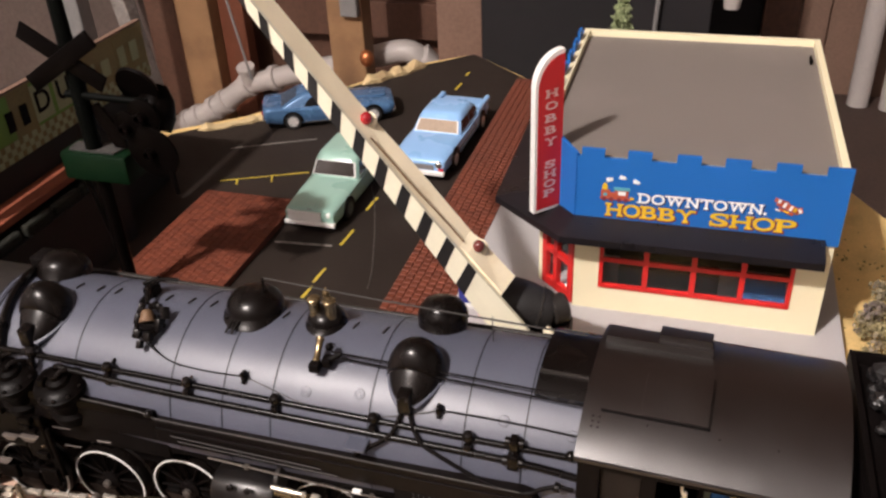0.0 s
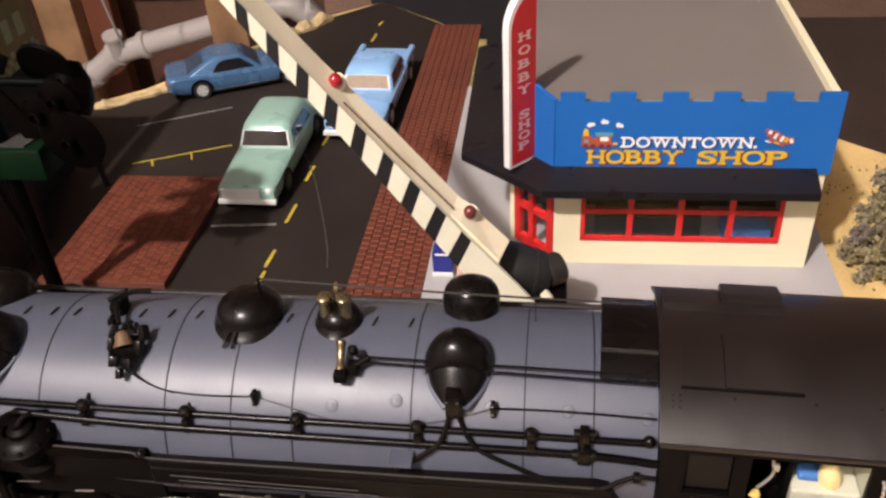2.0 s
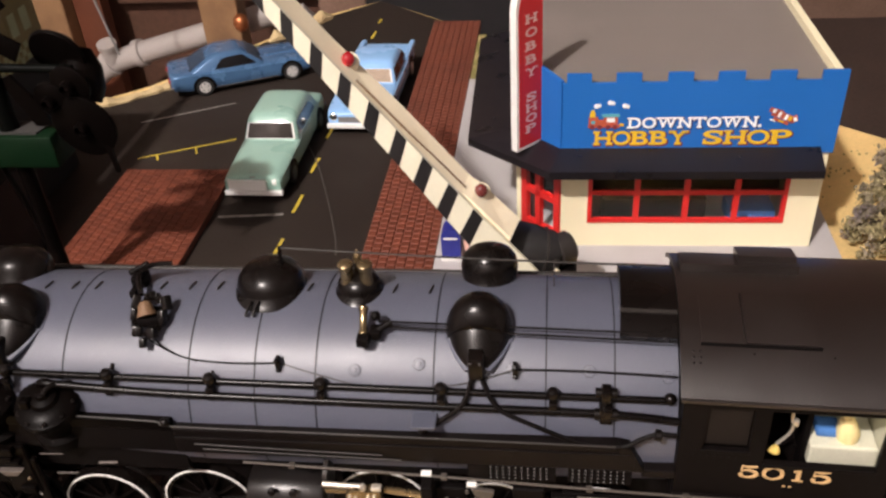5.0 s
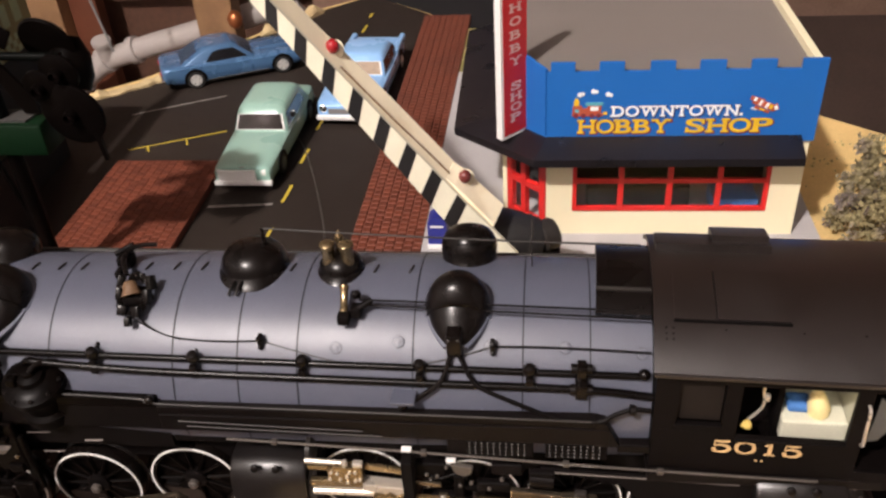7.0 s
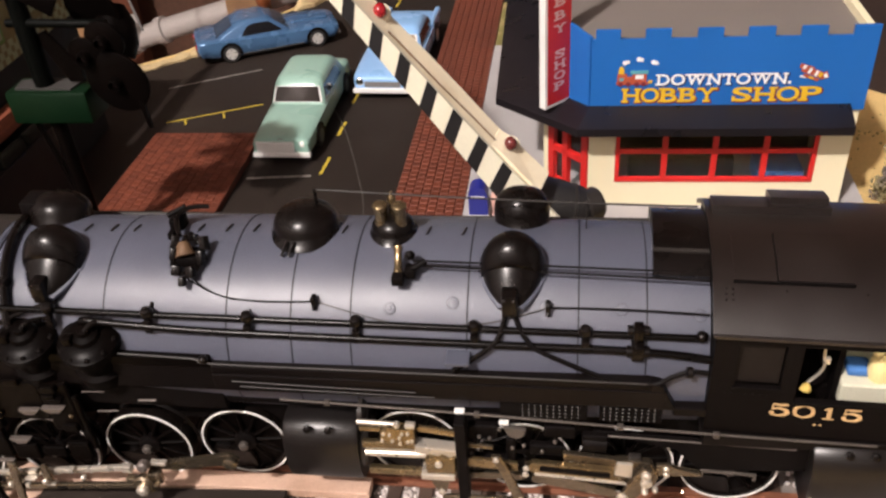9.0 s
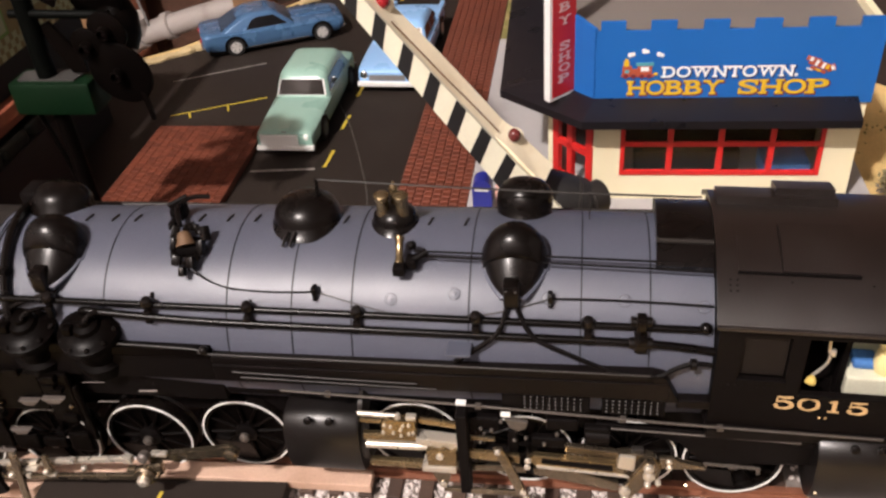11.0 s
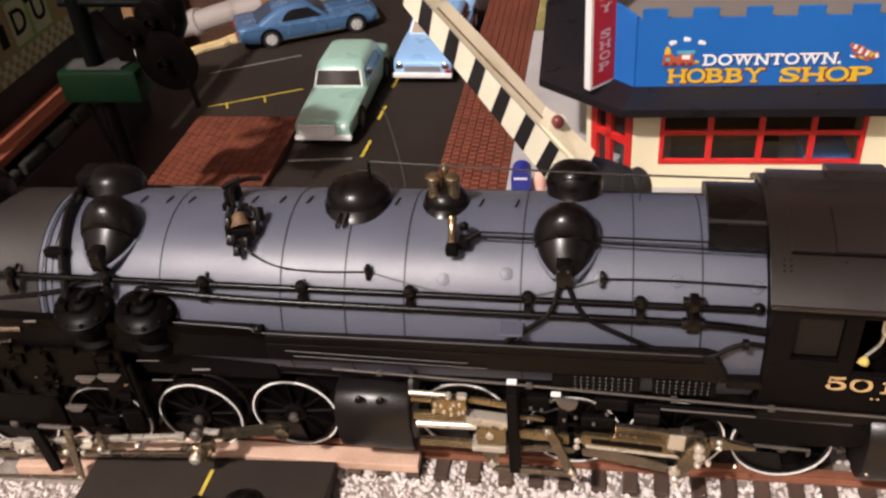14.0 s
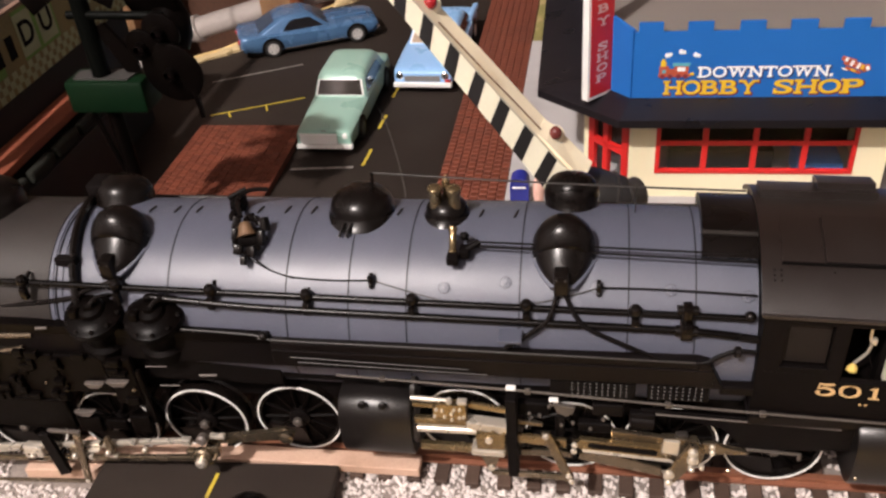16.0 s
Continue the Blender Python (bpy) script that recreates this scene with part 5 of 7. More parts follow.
# black castings that crowd the wheels of the front engine
for x0, x1, z0, z1, y in ((-300, -211.0, 38.4, 57.4, 166.2), (-211.0, -195.0, 42.2, 57.4, 166.4), (-195.0, -186.0, 38.4, 57.4, 166.2), (-300, -212.4, 26, 39, 165.4), (-211.0, -203.0, 26, 32.6, 165.0), (-202.0, -194.6, 27, 31.0, 165.6), (-193.0, -186.2, 26.4, 34.0, 165.2), (-187.4, -184.6, 30, 52, 166.6)):
    lp("brake_casting", box(B(), x0, x1, y, y + 1.8, z0, z1, 0.6), SIGBLK, loco, "", False)
brng = random.Random(4)
for k in range(34):
    x, z = brng.uniform(-236, -187), brng.uniform(39, 60)
    w, h = brng.uniform(1.2, 4.5), brng.uniform(0.8, 3.0)
    lp("frame_fitting", box(B(), x - w / 2, x + w / 2, 164.2 + brng.uniform(0, 1.2), 166.6, z - h / 2, z + h / 2, 0.35), SIGBLK, loco, "", False)
lp("hanger_arm", prism(B(), [(-220.2, 32), (-216.6, 32), (-214.8, 14.6), (-218.8, 13.0)], "y", 157.4, 159.0, 0.3), DARK, loco, "dark slanting hanger", False)
lp("frame_post", box(B(), -75.8, -72.8, 160.6, 165.0, 24.0, 54.6, 0.4), DARK, loco, "black guide yoke post", False)

# wheels
WR = 13.6


def wheel(x, name="driving_wheel"):
    w = new(name)
    w.empty_display_size = 0.004
    w.parent = loco
    swing = max(0.0, -150 - x)                      # the front engine is turned out a little
    w.matrix_basis = Matrix.Translation(((x - LX) * MM, (175.2 - 0.09 * swing - LY) * MM, (WR - min(2.0, 0.07 * swing)) * MM))
    w["label"] = "black spoked wheel with white rim"
    part("tyre", lathe(B(), [(WR - 1.6, 0.0), (WR - 0.2, 0.2), (WR, 0.6), (WR + 0.2, 4.2), (WR + 1.0, 4.8), (WR - 1.6, 5.0), (WR - 1.6, 0.0)], (0, 0, 0), (0, 1, 0), 48), BLACK, w)
    part("white_rim", lathe(B(), [(WR - 0.62, -0.16), (WR - 0.15, -0.16), (WR - 0.15, 0.25), (WR - 0.62, 0.25), (WR - 0.62, -0.16)], (0, 0, 0), (0, 1, 0), 64), WHITE, w, "thin white painted rim")
    part("wheel_disc", lathe(B(), [(0.01, 2.2), (WR - 1.4, 2.2), (WR - 1.4, 3.2), (0.01, 3.2)], (0, 0, 0), (0, 1, 0), 40), SIGBLK, w)
    part("hub", lathe(B(), [(3.6, 2.4), (3.4, 0.0), (2.4, -0.5), (1.2, -0.6), (1.0, -1.1), (0.01, -1.1)], (0, 0, 0), (0, 1, 0), 24), DARK, w)
    part("axle_pin", lathe(B(), [(1.5, 0), (1.5, 1.2), (0.9, 1.7), (0.01, 1.8)], (0, -1.0, 0), (0, -1, 0), 16), WORN0, w, "worn metal axle pin")
    for i in range(12):
        a = 2 * math.pi * i / 12 + 0.1
        c, s = math.cos(a), math.sin(a)
        part("spoke", tube(B(), [(3 * c, 1.2, 3 * s), ((WR - 1.5) * c, 1.4, (WR - 1.5) * s)], 0.5, 6, 0), SIGBLK, w)
    part("balance_weight", prism(B(), arc(WR - 1.5, 200, 280, 10) + [(0, -5.0)], "y", 0.6, 2.4), BLACK, w)
    return w


for x in (-262.5, -232.0, -201.5, -172.4, -142.2, -58.6, -30.2, -1.8):
    wheel(x)
wheel(-90.2).location.z += 0.003

# cylinders
CYLBLK = mat("black_cylinder_paint", (0.0048, 0.0036, 0.0032), 0.36, 0, 0.15, 60, 0.00003, 3500, spec=0.5)


def cylinder(x0, x1):
    prof = [(170 + 7.8 * math.copysign(abs(math.cos(a)) ** 0.75, math.cos(a)), 36.2 + 11.6 * math.copysign(abs(math.sin(a)) ** 0.75, math.sin(a))) for a in np.linspace(0, 2 * math.pi, 41)[:-1]]
    bm = B()
    rings(bm, [[(x, 170 + (y - 170) * s, 36.2 + (z - 36.2) * s) for y, z in prof] for x, s in ((x0, 0.96), (x0 + 0.7, 1.0), (x1 - 0.7, 1.0), (x1, 0.96))])
    c = lp("cylinder", bm, CYLBLK, loco, "black rounded cylinder block")
    for f in (0.36, 0.64):
        lp("cylinder_bolt", lathe(B(), [(1.1, 0), (1.1, 0.8), (0.7, 1.0)], (x0 + (x1 - x0) * f, 163.6, 47.2), (0, -0.9, 0.4), 10), BLACK, c)
    lp("cylinder_head", lathe(B(), [(8.0, 0), (8.0, 1.0), (7.0, 2.0), (2.0, 2.6)], (x1, 171.4, 36.0), (1, 0, 0), 32), GRAPHITE, c)
    lp("valve_head", lathe(B(), [(4.2, 0), (4.2, 1.2), (3.2, 1.8), (0.5, 2.0)], (x1, 170.4, 48.4), (1, 0, 0), 24), GRAPHITE, c)
    return c


cylinder(-124.4, -103.2)
cylinder(15.6, 38)
cylinder(-290, -268)

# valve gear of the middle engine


def bar(name, pts, y0, y1, mt, label="", parent=loco, bevel=0.3):
    """A flat forged piece: its outline along and up, pushed from y0 to y1."""
    return lp(name, prism(B(), pts, "y", y0, y1, bevel), mt, parent, label, False)


def bolts(spots, y, r, mt, parent):
    for x, z in spots:
        lp("bolt", lathe(B(), [(r, 0), (r, 0.5), (r * 0.6, 0.8), (0.01, 0.85)], (x, y, z), (0, -1, 0.1), 10), mt, parent)


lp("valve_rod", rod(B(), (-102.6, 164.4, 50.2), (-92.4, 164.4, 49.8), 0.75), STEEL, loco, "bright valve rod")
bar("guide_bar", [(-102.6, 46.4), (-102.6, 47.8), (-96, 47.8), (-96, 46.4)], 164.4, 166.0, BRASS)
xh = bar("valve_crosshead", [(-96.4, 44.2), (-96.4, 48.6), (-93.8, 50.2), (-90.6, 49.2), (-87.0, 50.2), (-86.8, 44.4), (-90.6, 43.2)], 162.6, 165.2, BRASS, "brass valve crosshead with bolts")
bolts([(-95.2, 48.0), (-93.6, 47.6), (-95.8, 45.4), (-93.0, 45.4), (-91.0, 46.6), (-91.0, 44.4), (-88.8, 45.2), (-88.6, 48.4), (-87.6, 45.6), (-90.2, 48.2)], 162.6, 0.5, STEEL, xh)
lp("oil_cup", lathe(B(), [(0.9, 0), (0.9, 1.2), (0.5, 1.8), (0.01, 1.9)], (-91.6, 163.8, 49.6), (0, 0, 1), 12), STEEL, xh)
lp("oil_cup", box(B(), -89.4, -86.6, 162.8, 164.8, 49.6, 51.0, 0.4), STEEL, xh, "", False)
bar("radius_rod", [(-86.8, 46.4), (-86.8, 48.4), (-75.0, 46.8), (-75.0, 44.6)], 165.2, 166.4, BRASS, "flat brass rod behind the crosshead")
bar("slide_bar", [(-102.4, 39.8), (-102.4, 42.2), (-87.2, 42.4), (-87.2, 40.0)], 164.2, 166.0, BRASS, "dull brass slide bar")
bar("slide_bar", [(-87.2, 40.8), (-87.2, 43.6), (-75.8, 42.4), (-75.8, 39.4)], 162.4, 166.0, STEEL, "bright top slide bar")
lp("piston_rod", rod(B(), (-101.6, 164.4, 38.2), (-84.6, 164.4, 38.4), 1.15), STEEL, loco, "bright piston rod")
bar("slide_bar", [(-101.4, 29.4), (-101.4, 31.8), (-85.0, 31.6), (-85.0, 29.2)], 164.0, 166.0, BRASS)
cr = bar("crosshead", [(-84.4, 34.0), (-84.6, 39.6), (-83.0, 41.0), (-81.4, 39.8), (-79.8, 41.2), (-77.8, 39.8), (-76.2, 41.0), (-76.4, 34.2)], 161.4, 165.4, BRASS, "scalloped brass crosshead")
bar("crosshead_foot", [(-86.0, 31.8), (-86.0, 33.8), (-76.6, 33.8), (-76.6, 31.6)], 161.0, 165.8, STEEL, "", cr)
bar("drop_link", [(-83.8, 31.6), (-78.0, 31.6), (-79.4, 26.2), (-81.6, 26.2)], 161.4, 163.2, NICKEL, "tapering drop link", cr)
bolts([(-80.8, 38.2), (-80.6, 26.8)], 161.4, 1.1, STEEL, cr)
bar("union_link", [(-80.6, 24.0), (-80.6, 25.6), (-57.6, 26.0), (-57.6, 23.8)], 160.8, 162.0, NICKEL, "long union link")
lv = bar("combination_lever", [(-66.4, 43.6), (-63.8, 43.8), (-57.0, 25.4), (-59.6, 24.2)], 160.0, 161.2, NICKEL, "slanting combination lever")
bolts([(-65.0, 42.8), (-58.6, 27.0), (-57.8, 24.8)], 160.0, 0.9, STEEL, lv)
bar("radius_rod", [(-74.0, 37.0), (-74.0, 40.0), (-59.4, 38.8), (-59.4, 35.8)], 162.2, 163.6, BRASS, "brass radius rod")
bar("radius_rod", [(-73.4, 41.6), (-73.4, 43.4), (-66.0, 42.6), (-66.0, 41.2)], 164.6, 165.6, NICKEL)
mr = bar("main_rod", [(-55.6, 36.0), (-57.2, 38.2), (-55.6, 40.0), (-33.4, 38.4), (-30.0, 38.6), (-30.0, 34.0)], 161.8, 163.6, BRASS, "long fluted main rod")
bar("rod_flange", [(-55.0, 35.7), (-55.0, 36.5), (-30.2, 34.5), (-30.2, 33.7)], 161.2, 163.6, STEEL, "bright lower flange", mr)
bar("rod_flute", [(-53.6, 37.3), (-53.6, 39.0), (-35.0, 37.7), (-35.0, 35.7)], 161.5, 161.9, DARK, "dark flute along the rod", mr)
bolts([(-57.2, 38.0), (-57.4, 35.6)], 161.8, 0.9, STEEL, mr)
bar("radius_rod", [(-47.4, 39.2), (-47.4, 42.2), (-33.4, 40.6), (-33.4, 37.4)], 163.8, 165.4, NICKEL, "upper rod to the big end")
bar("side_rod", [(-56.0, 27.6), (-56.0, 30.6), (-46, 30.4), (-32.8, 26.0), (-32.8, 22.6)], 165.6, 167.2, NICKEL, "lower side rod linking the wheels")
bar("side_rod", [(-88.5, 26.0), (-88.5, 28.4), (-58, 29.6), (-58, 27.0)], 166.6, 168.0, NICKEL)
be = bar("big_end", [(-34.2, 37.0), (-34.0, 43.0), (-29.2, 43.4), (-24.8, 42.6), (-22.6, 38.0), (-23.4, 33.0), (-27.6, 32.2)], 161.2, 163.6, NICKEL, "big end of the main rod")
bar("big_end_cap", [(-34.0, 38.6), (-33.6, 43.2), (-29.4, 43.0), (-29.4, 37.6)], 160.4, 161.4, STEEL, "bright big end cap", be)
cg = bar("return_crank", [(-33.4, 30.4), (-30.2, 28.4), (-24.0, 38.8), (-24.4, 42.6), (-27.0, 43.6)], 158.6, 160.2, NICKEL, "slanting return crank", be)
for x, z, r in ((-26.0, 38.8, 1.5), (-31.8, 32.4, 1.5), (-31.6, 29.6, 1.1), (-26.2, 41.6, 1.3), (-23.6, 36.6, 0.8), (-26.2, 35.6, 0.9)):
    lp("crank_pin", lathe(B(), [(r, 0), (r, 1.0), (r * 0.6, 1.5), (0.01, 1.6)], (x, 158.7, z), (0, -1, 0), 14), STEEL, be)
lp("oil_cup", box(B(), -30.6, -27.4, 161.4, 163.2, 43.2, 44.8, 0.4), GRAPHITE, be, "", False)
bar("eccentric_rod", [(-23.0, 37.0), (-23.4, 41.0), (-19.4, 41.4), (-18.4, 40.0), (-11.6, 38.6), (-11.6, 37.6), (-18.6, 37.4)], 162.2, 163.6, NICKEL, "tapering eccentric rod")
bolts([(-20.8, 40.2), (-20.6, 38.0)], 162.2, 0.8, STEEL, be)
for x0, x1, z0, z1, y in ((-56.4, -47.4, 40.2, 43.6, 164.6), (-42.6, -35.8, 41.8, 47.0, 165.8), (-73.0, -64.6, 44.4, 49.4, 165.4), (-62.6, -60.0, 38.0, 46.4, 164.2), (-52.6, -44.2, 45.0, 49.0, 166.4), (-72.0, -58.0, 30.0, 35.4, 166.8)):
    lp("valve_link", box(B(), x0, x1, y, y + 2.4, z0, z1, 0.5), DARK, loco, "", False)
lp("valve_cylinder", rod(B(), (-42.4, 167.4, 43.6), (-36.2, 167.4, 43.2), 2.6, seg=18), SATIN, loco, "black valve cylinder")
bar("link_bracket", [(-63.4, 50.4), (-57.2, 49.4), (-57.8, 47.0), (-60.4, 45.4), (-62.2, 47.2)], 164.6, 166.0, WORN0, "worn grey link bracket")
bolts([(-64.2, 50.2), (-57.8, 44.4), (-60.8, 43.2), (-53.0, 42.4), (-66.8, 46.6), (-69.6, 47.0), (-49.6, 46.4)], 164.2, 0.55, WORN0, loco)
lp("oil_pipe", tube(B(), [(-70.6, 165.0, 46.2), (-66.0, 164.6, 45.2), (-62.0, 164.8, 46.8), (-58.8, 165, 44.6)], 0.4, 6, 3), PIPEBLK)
bar("frame_plate", [(-39.6, 46.4), (-39.6, 47.4), (16.0, 45.0), (16.0, 35.8), (-11.0, 34.0), (-18.0, 42.2)], 167.4, 169.0, DARK, "black plate behind the last wheel")
lp("frame_rail", tube(B(), [(-38, 167.0, 46.4), (12, 167.2, 44.2)], 0.3, 6, 0), WORN0)
bk = bar("brake_frame", [(-11.2, 35.4), (-11.2, 36.2), (3.2, 35.4), (3.2, 34.6)], 165.6, 166.4, WORN0, "thin worn brake bracket")
for x, z in ((-11.0, 34.2), (2.6, 33.6)):
    lp("bracket_leg", box(B(), x - 0.3, x + 0.5, 165.6, 166.4, z - 0.6, z + 1.6), WORN0, bk, "", False)
for x, y, z in ((16.0, 160.6, 33.4), (-15.6, 163.2, 30.0)):
    lp("bolt", ball(B(), (x, y, z), 0.7, sub=1), NICKEL)
for k in range(14):
    grng = random.Random(40 + k)
    x = grng.uniform(-232, -164)
    z = 18.5 + (x + 232) * 0.115 + grng.uniform(-2.0, 7.0)
    w, h = grng.uniform(1.0, 4.0), grng.uniform(0.6, 1.8)
    lp("oil_cup", box(B(), x - w / 2, x + w / 2, 158.4, 160.4, z - h / 2, z + h / 2, 0.3), (NICKEL, STEEL, DARK)[k % 3], loco, "", False)
# rods of the front engine
lp("side_rod", prism(B(), [(-262, 17.6), (-262, 19.4), (-173, 31.0), (-173, 29.2)], "y", 160.0, 161.4, 0.3), STEEL, loco, "side rod linking the front wheels", False)
lp("side_rod", prism(B(), [(-168, 28.0), (-168, 30.6), (-160, 31.6), (-146, 34.8), (-141.4, 36.4), (-138.4, 34.0), (-141.0, 31.4), (-146, 31.6), (-160, 28.6)], "y", 162.0, 163.6, 0.4), NICKEL, loco, "", False)
lp("main_rod", prism(B(), [(-262, 14.6), (-262, 16.4), (-170, 25.4), (-170, 23.4)], "y", 158.6, 160.0, 0.3), NICKEL, loco, "long main rod of the front engine", False)
lp("piston_rod", tube(B(), [(-262, 161.8, 15.4), (-215, 161.8, 22.4), (-196, 161.8, 25.0)], 0.9, 8, 2), STEEL)
be2 = lp("big_end", lathe(B(), [(0.01, 0), (3.0, 0), (3.4, 0.6), (3.4, 1.8), (2.8, 2.4), (0.01, 2.4)], (-168.2, 160.6, 25.0), (0, -1, 0), 24), NICKEL, loco, "big end with polished pin")
lp("pin", lathe(B(), [(1.8, 0), (1.8, 1.2), (1.1, 1.8), (0.01, 1.8)], (-168.4, 158.2, 24.0), (0, -1, 0), 18), STEEL, be2)
lp("pin", box(B(), -167.0, -162.8, 159.6, 162.0, 24.6, 29.0, 0.5), NICKEL, be2, "", False)
lp("pin", lathe(B(), [(1.7, 0), (1.7, 2.0), (1.0, 2.6), (0.01, 2.6)], (-166.6, 160.4, 32.6), (0, -1, 0.2), 16), WORN, be2)
lp("pin", box(B(), -165.4, -160.4, 160.6, 162.4, 31.6, 32.8, 0.3), STEEL, be2, "", False)
lp("pin", box(B(), -174.4, -171.2, 159.6, 161.6, 28.8, 31.4, 0.4), STEEL, be2, "", False)
lp("pin", lathe(B(), [(2.2, 0), (2.2, 1.4), (1.3, 2.0), (0.01, 2.0)], (-140.9, 162.0, 33.8), (0, -1, 0), 20), NICKEL)
lp("combination_lever", prism(B(), [(-208.4, 32.6), (-205.8, 32.2), (-209.0, 10.4), (-211.2, 10.8)], "y", 157.6, 158.8, 0.3), NICKEL, loco, "", False)
lp("link_bar", box(B(), -217.4, -206.6, 158.8, 160.0, 31.6, 32.6, 0.2), WORN, loco, "", False)
lp("crosshead", box(B(), -229.5, -222.5, 158.6, 162.0, 17.6, 24.0, 0.8), STEEL, loco, "polished front crosshead", False)
lp("crosshead", box(B(), -213.0, -208.6, 158.8, 162.0, 19.4, 24.6, 0.6), NICKEL, loco, "", False)
lp("drop_link", prism(B(), [(-200.0, 24), (-196.6, 24.4), (-197.0, 31.6), (-198.6, 31.4)], "y", 158.4, 159.6, 0.3), NICKEL, loco, "", False)
lp("union_link", tube(B(), [(-262, 158.4, 6.0), (-234, 158.4, 8.6), (-210, 158.2, 10.8)], 0.6, 8, 0), NICKEL)
for x, z in ((-210.2, 11.2), (-226, 21.0), (-211, 22.4), (-199, 24.8), (-186, 27.6)):
    lp("pin", ball(B(), (x, 158.2, z), 1.0, sub=2), STEEL)
# tender behind the cab
tender = thing("tender", 100, LY - 3, RAILZ, "black toy tender loaded with coal behind the cab", "tender")
TT = Matrix.Translation((-100, -LY, -RAILZ))


def tp(name, bm, mt, label="", smooth=False):
    bmesh.ops.transform(bm, matrix=TT, verts=bm.verts)
    return part(name, bm, mt, tender, label, smooth)


tp("tank", box(B(), 57, 200, 168, 226, 36, 84, 1.0), DARK, "black tender tank")
tp("tank_rim", plate(B(), (57, 200, 168, 226), [(58.5, 198.5, 169.5, 224.5)], "z", 84, 88), DARK)
rng = random.Random(3)
bm = B()
for i in range(260):
    ball(bm, (rng.uniform(62, 120), rng.uniform(173, 221), 84 + rng.uniform(0, 7)), rng.uniform(1.6, 3.2), rng.uniform(0.7, 1.2), rng.uniform(0.7, 1.2), rng.uniform(0.6, 1.0), 1)
tagged(tp("coal", bm, COAL, "heap of glossy black coal"), kind="stuff")
tp("tender_rail", tube(B(), [(56.6, 167, 46), (55.4, 166.6, 54), (55.6, 166.6, 66), (58, 167, 78), (61, 167.5, 80)], 0.6), STEEL, "bright bent handrail", True)
tp("truck", box(B(), 60, 190, 172, 222, 0.6, 19.4, 1.0), DARK)

# ---- track ----
TRX0, TRX1 = -420, 330
bed = part("ballast_bed", prism(B(), [(120, -0.7), (140, 3.0), (162, 7.4), (172, 8.2), (228, 8.2), (240, 6.0), (252, -0.7)], "x", TRX0, TRX1), BED, smooth=False)
tagged(bed, "grey ballast bed under the toy track", "track bed", kind="structure")
track = thing("railway_track", -80, 197, 8.2, "toy railway track with brown rails and ties", "track")


def tk(name, bm, mt, label="", smooth=False):
    bmesh.ops.transform(bm, matrix=Matrix.Translation((80, -197, -8.2)), verts=bm.verts)
    return part(name, bm, mt, track, label, smooth)


for y in (177.4, 213.0):
    tk("rail", prism(B(), [(y - 2.0, 10.2), (y + 2.0, 10.2), (y + 2.0, 10.9), (y + 0.5, 11.2), (y + 0.5, 12.4), (y + 1.1, 12.8), (y + 1.1, 13.3), (y - 1.1, 13.3), (y - 1.1, 12.8), (y - 0.5, 12.4), (y - 0.5, 11.2), (y - 2.0, 10.9)], "x", TRX0, TRX1), RAIL, "rust brown rail")
proto = None
x = -330.0
while x < 120:
    m = Matrix.Translation(((x + 80) * MM, 0, 0.2 * MM)) @ pose(0, 0, 0, 0, 0, random.Random(int(x)).uniform(-1.5, 1.5))
    if proto is None:
        proto = part("tie", box(B(), -2.2, 2.2, -28.6, 28.6, -1.8, 1.8, 0.35), TIE, track, smooth=False, at=m)
    else:
        again(proto, m)
    x += 9.3

rng = random.Random(11)
stones = [bmesh.new() for _ in range(5)]
shapes = []
for k in range(5):
    bmesh.ops.create_icosphere(stones[k], subdivisions=1, radius=1.0)
    for v in stones[k].verts:
        v.co *= rng.uniform(0.72, 1.15)
    shapes.append(([tuple(v.co) for v in stones[k].verts], [[v.index for v in f.verts] for f in stones[k].faces]))
    stones[k].free()


def scatter(name, count, area, height, size, material, label, category, skip=None):
    vs, fs = [], []
    for _ in range(count):
        px, py = rng.uniform(area[0], area[1]), rng.uniform(area[2], area[3])
        if skip and skip(px, py):
            continue
        s = rng.uniform(*size)
        e = Euler((rng.uniform(0, 6), rng.uniform(0, 6), rng.uniform(0, 6))).to_matrix()
        sx, sy, sz = s * rng.uniform(0.75, 1.3), s * rng.uniform(0.75, 1.3), s * rng.uniform(0.6, 1.0)
        base, pts = len(vs), shapes[rng.randrange(5)]
        c = Vector((px, py, height(px, py) + s * rng.uniform(0.0, 0.7)))
        vs += [(c + e @ Vector((a[0] * sx, a[1] * sy, a[2] * sz))) * MM for a in pts[0]]
        fs += [[base + i for i in f] for f in pts[1]]
    me = bpy.data.meshes.new(name)
    me.from_pydata(vs, [], fs)
    me.materials.append(material)
    return tagged(new(name, me), label, category, kind="stuff")


def bed_height(px, py):
    return float(np.interp(py, [120, 140, 162, 172, 228, 240, 252], [-0.7, 3.0, 7.4, 8.2, 8.2, 6.0, -0.7]))


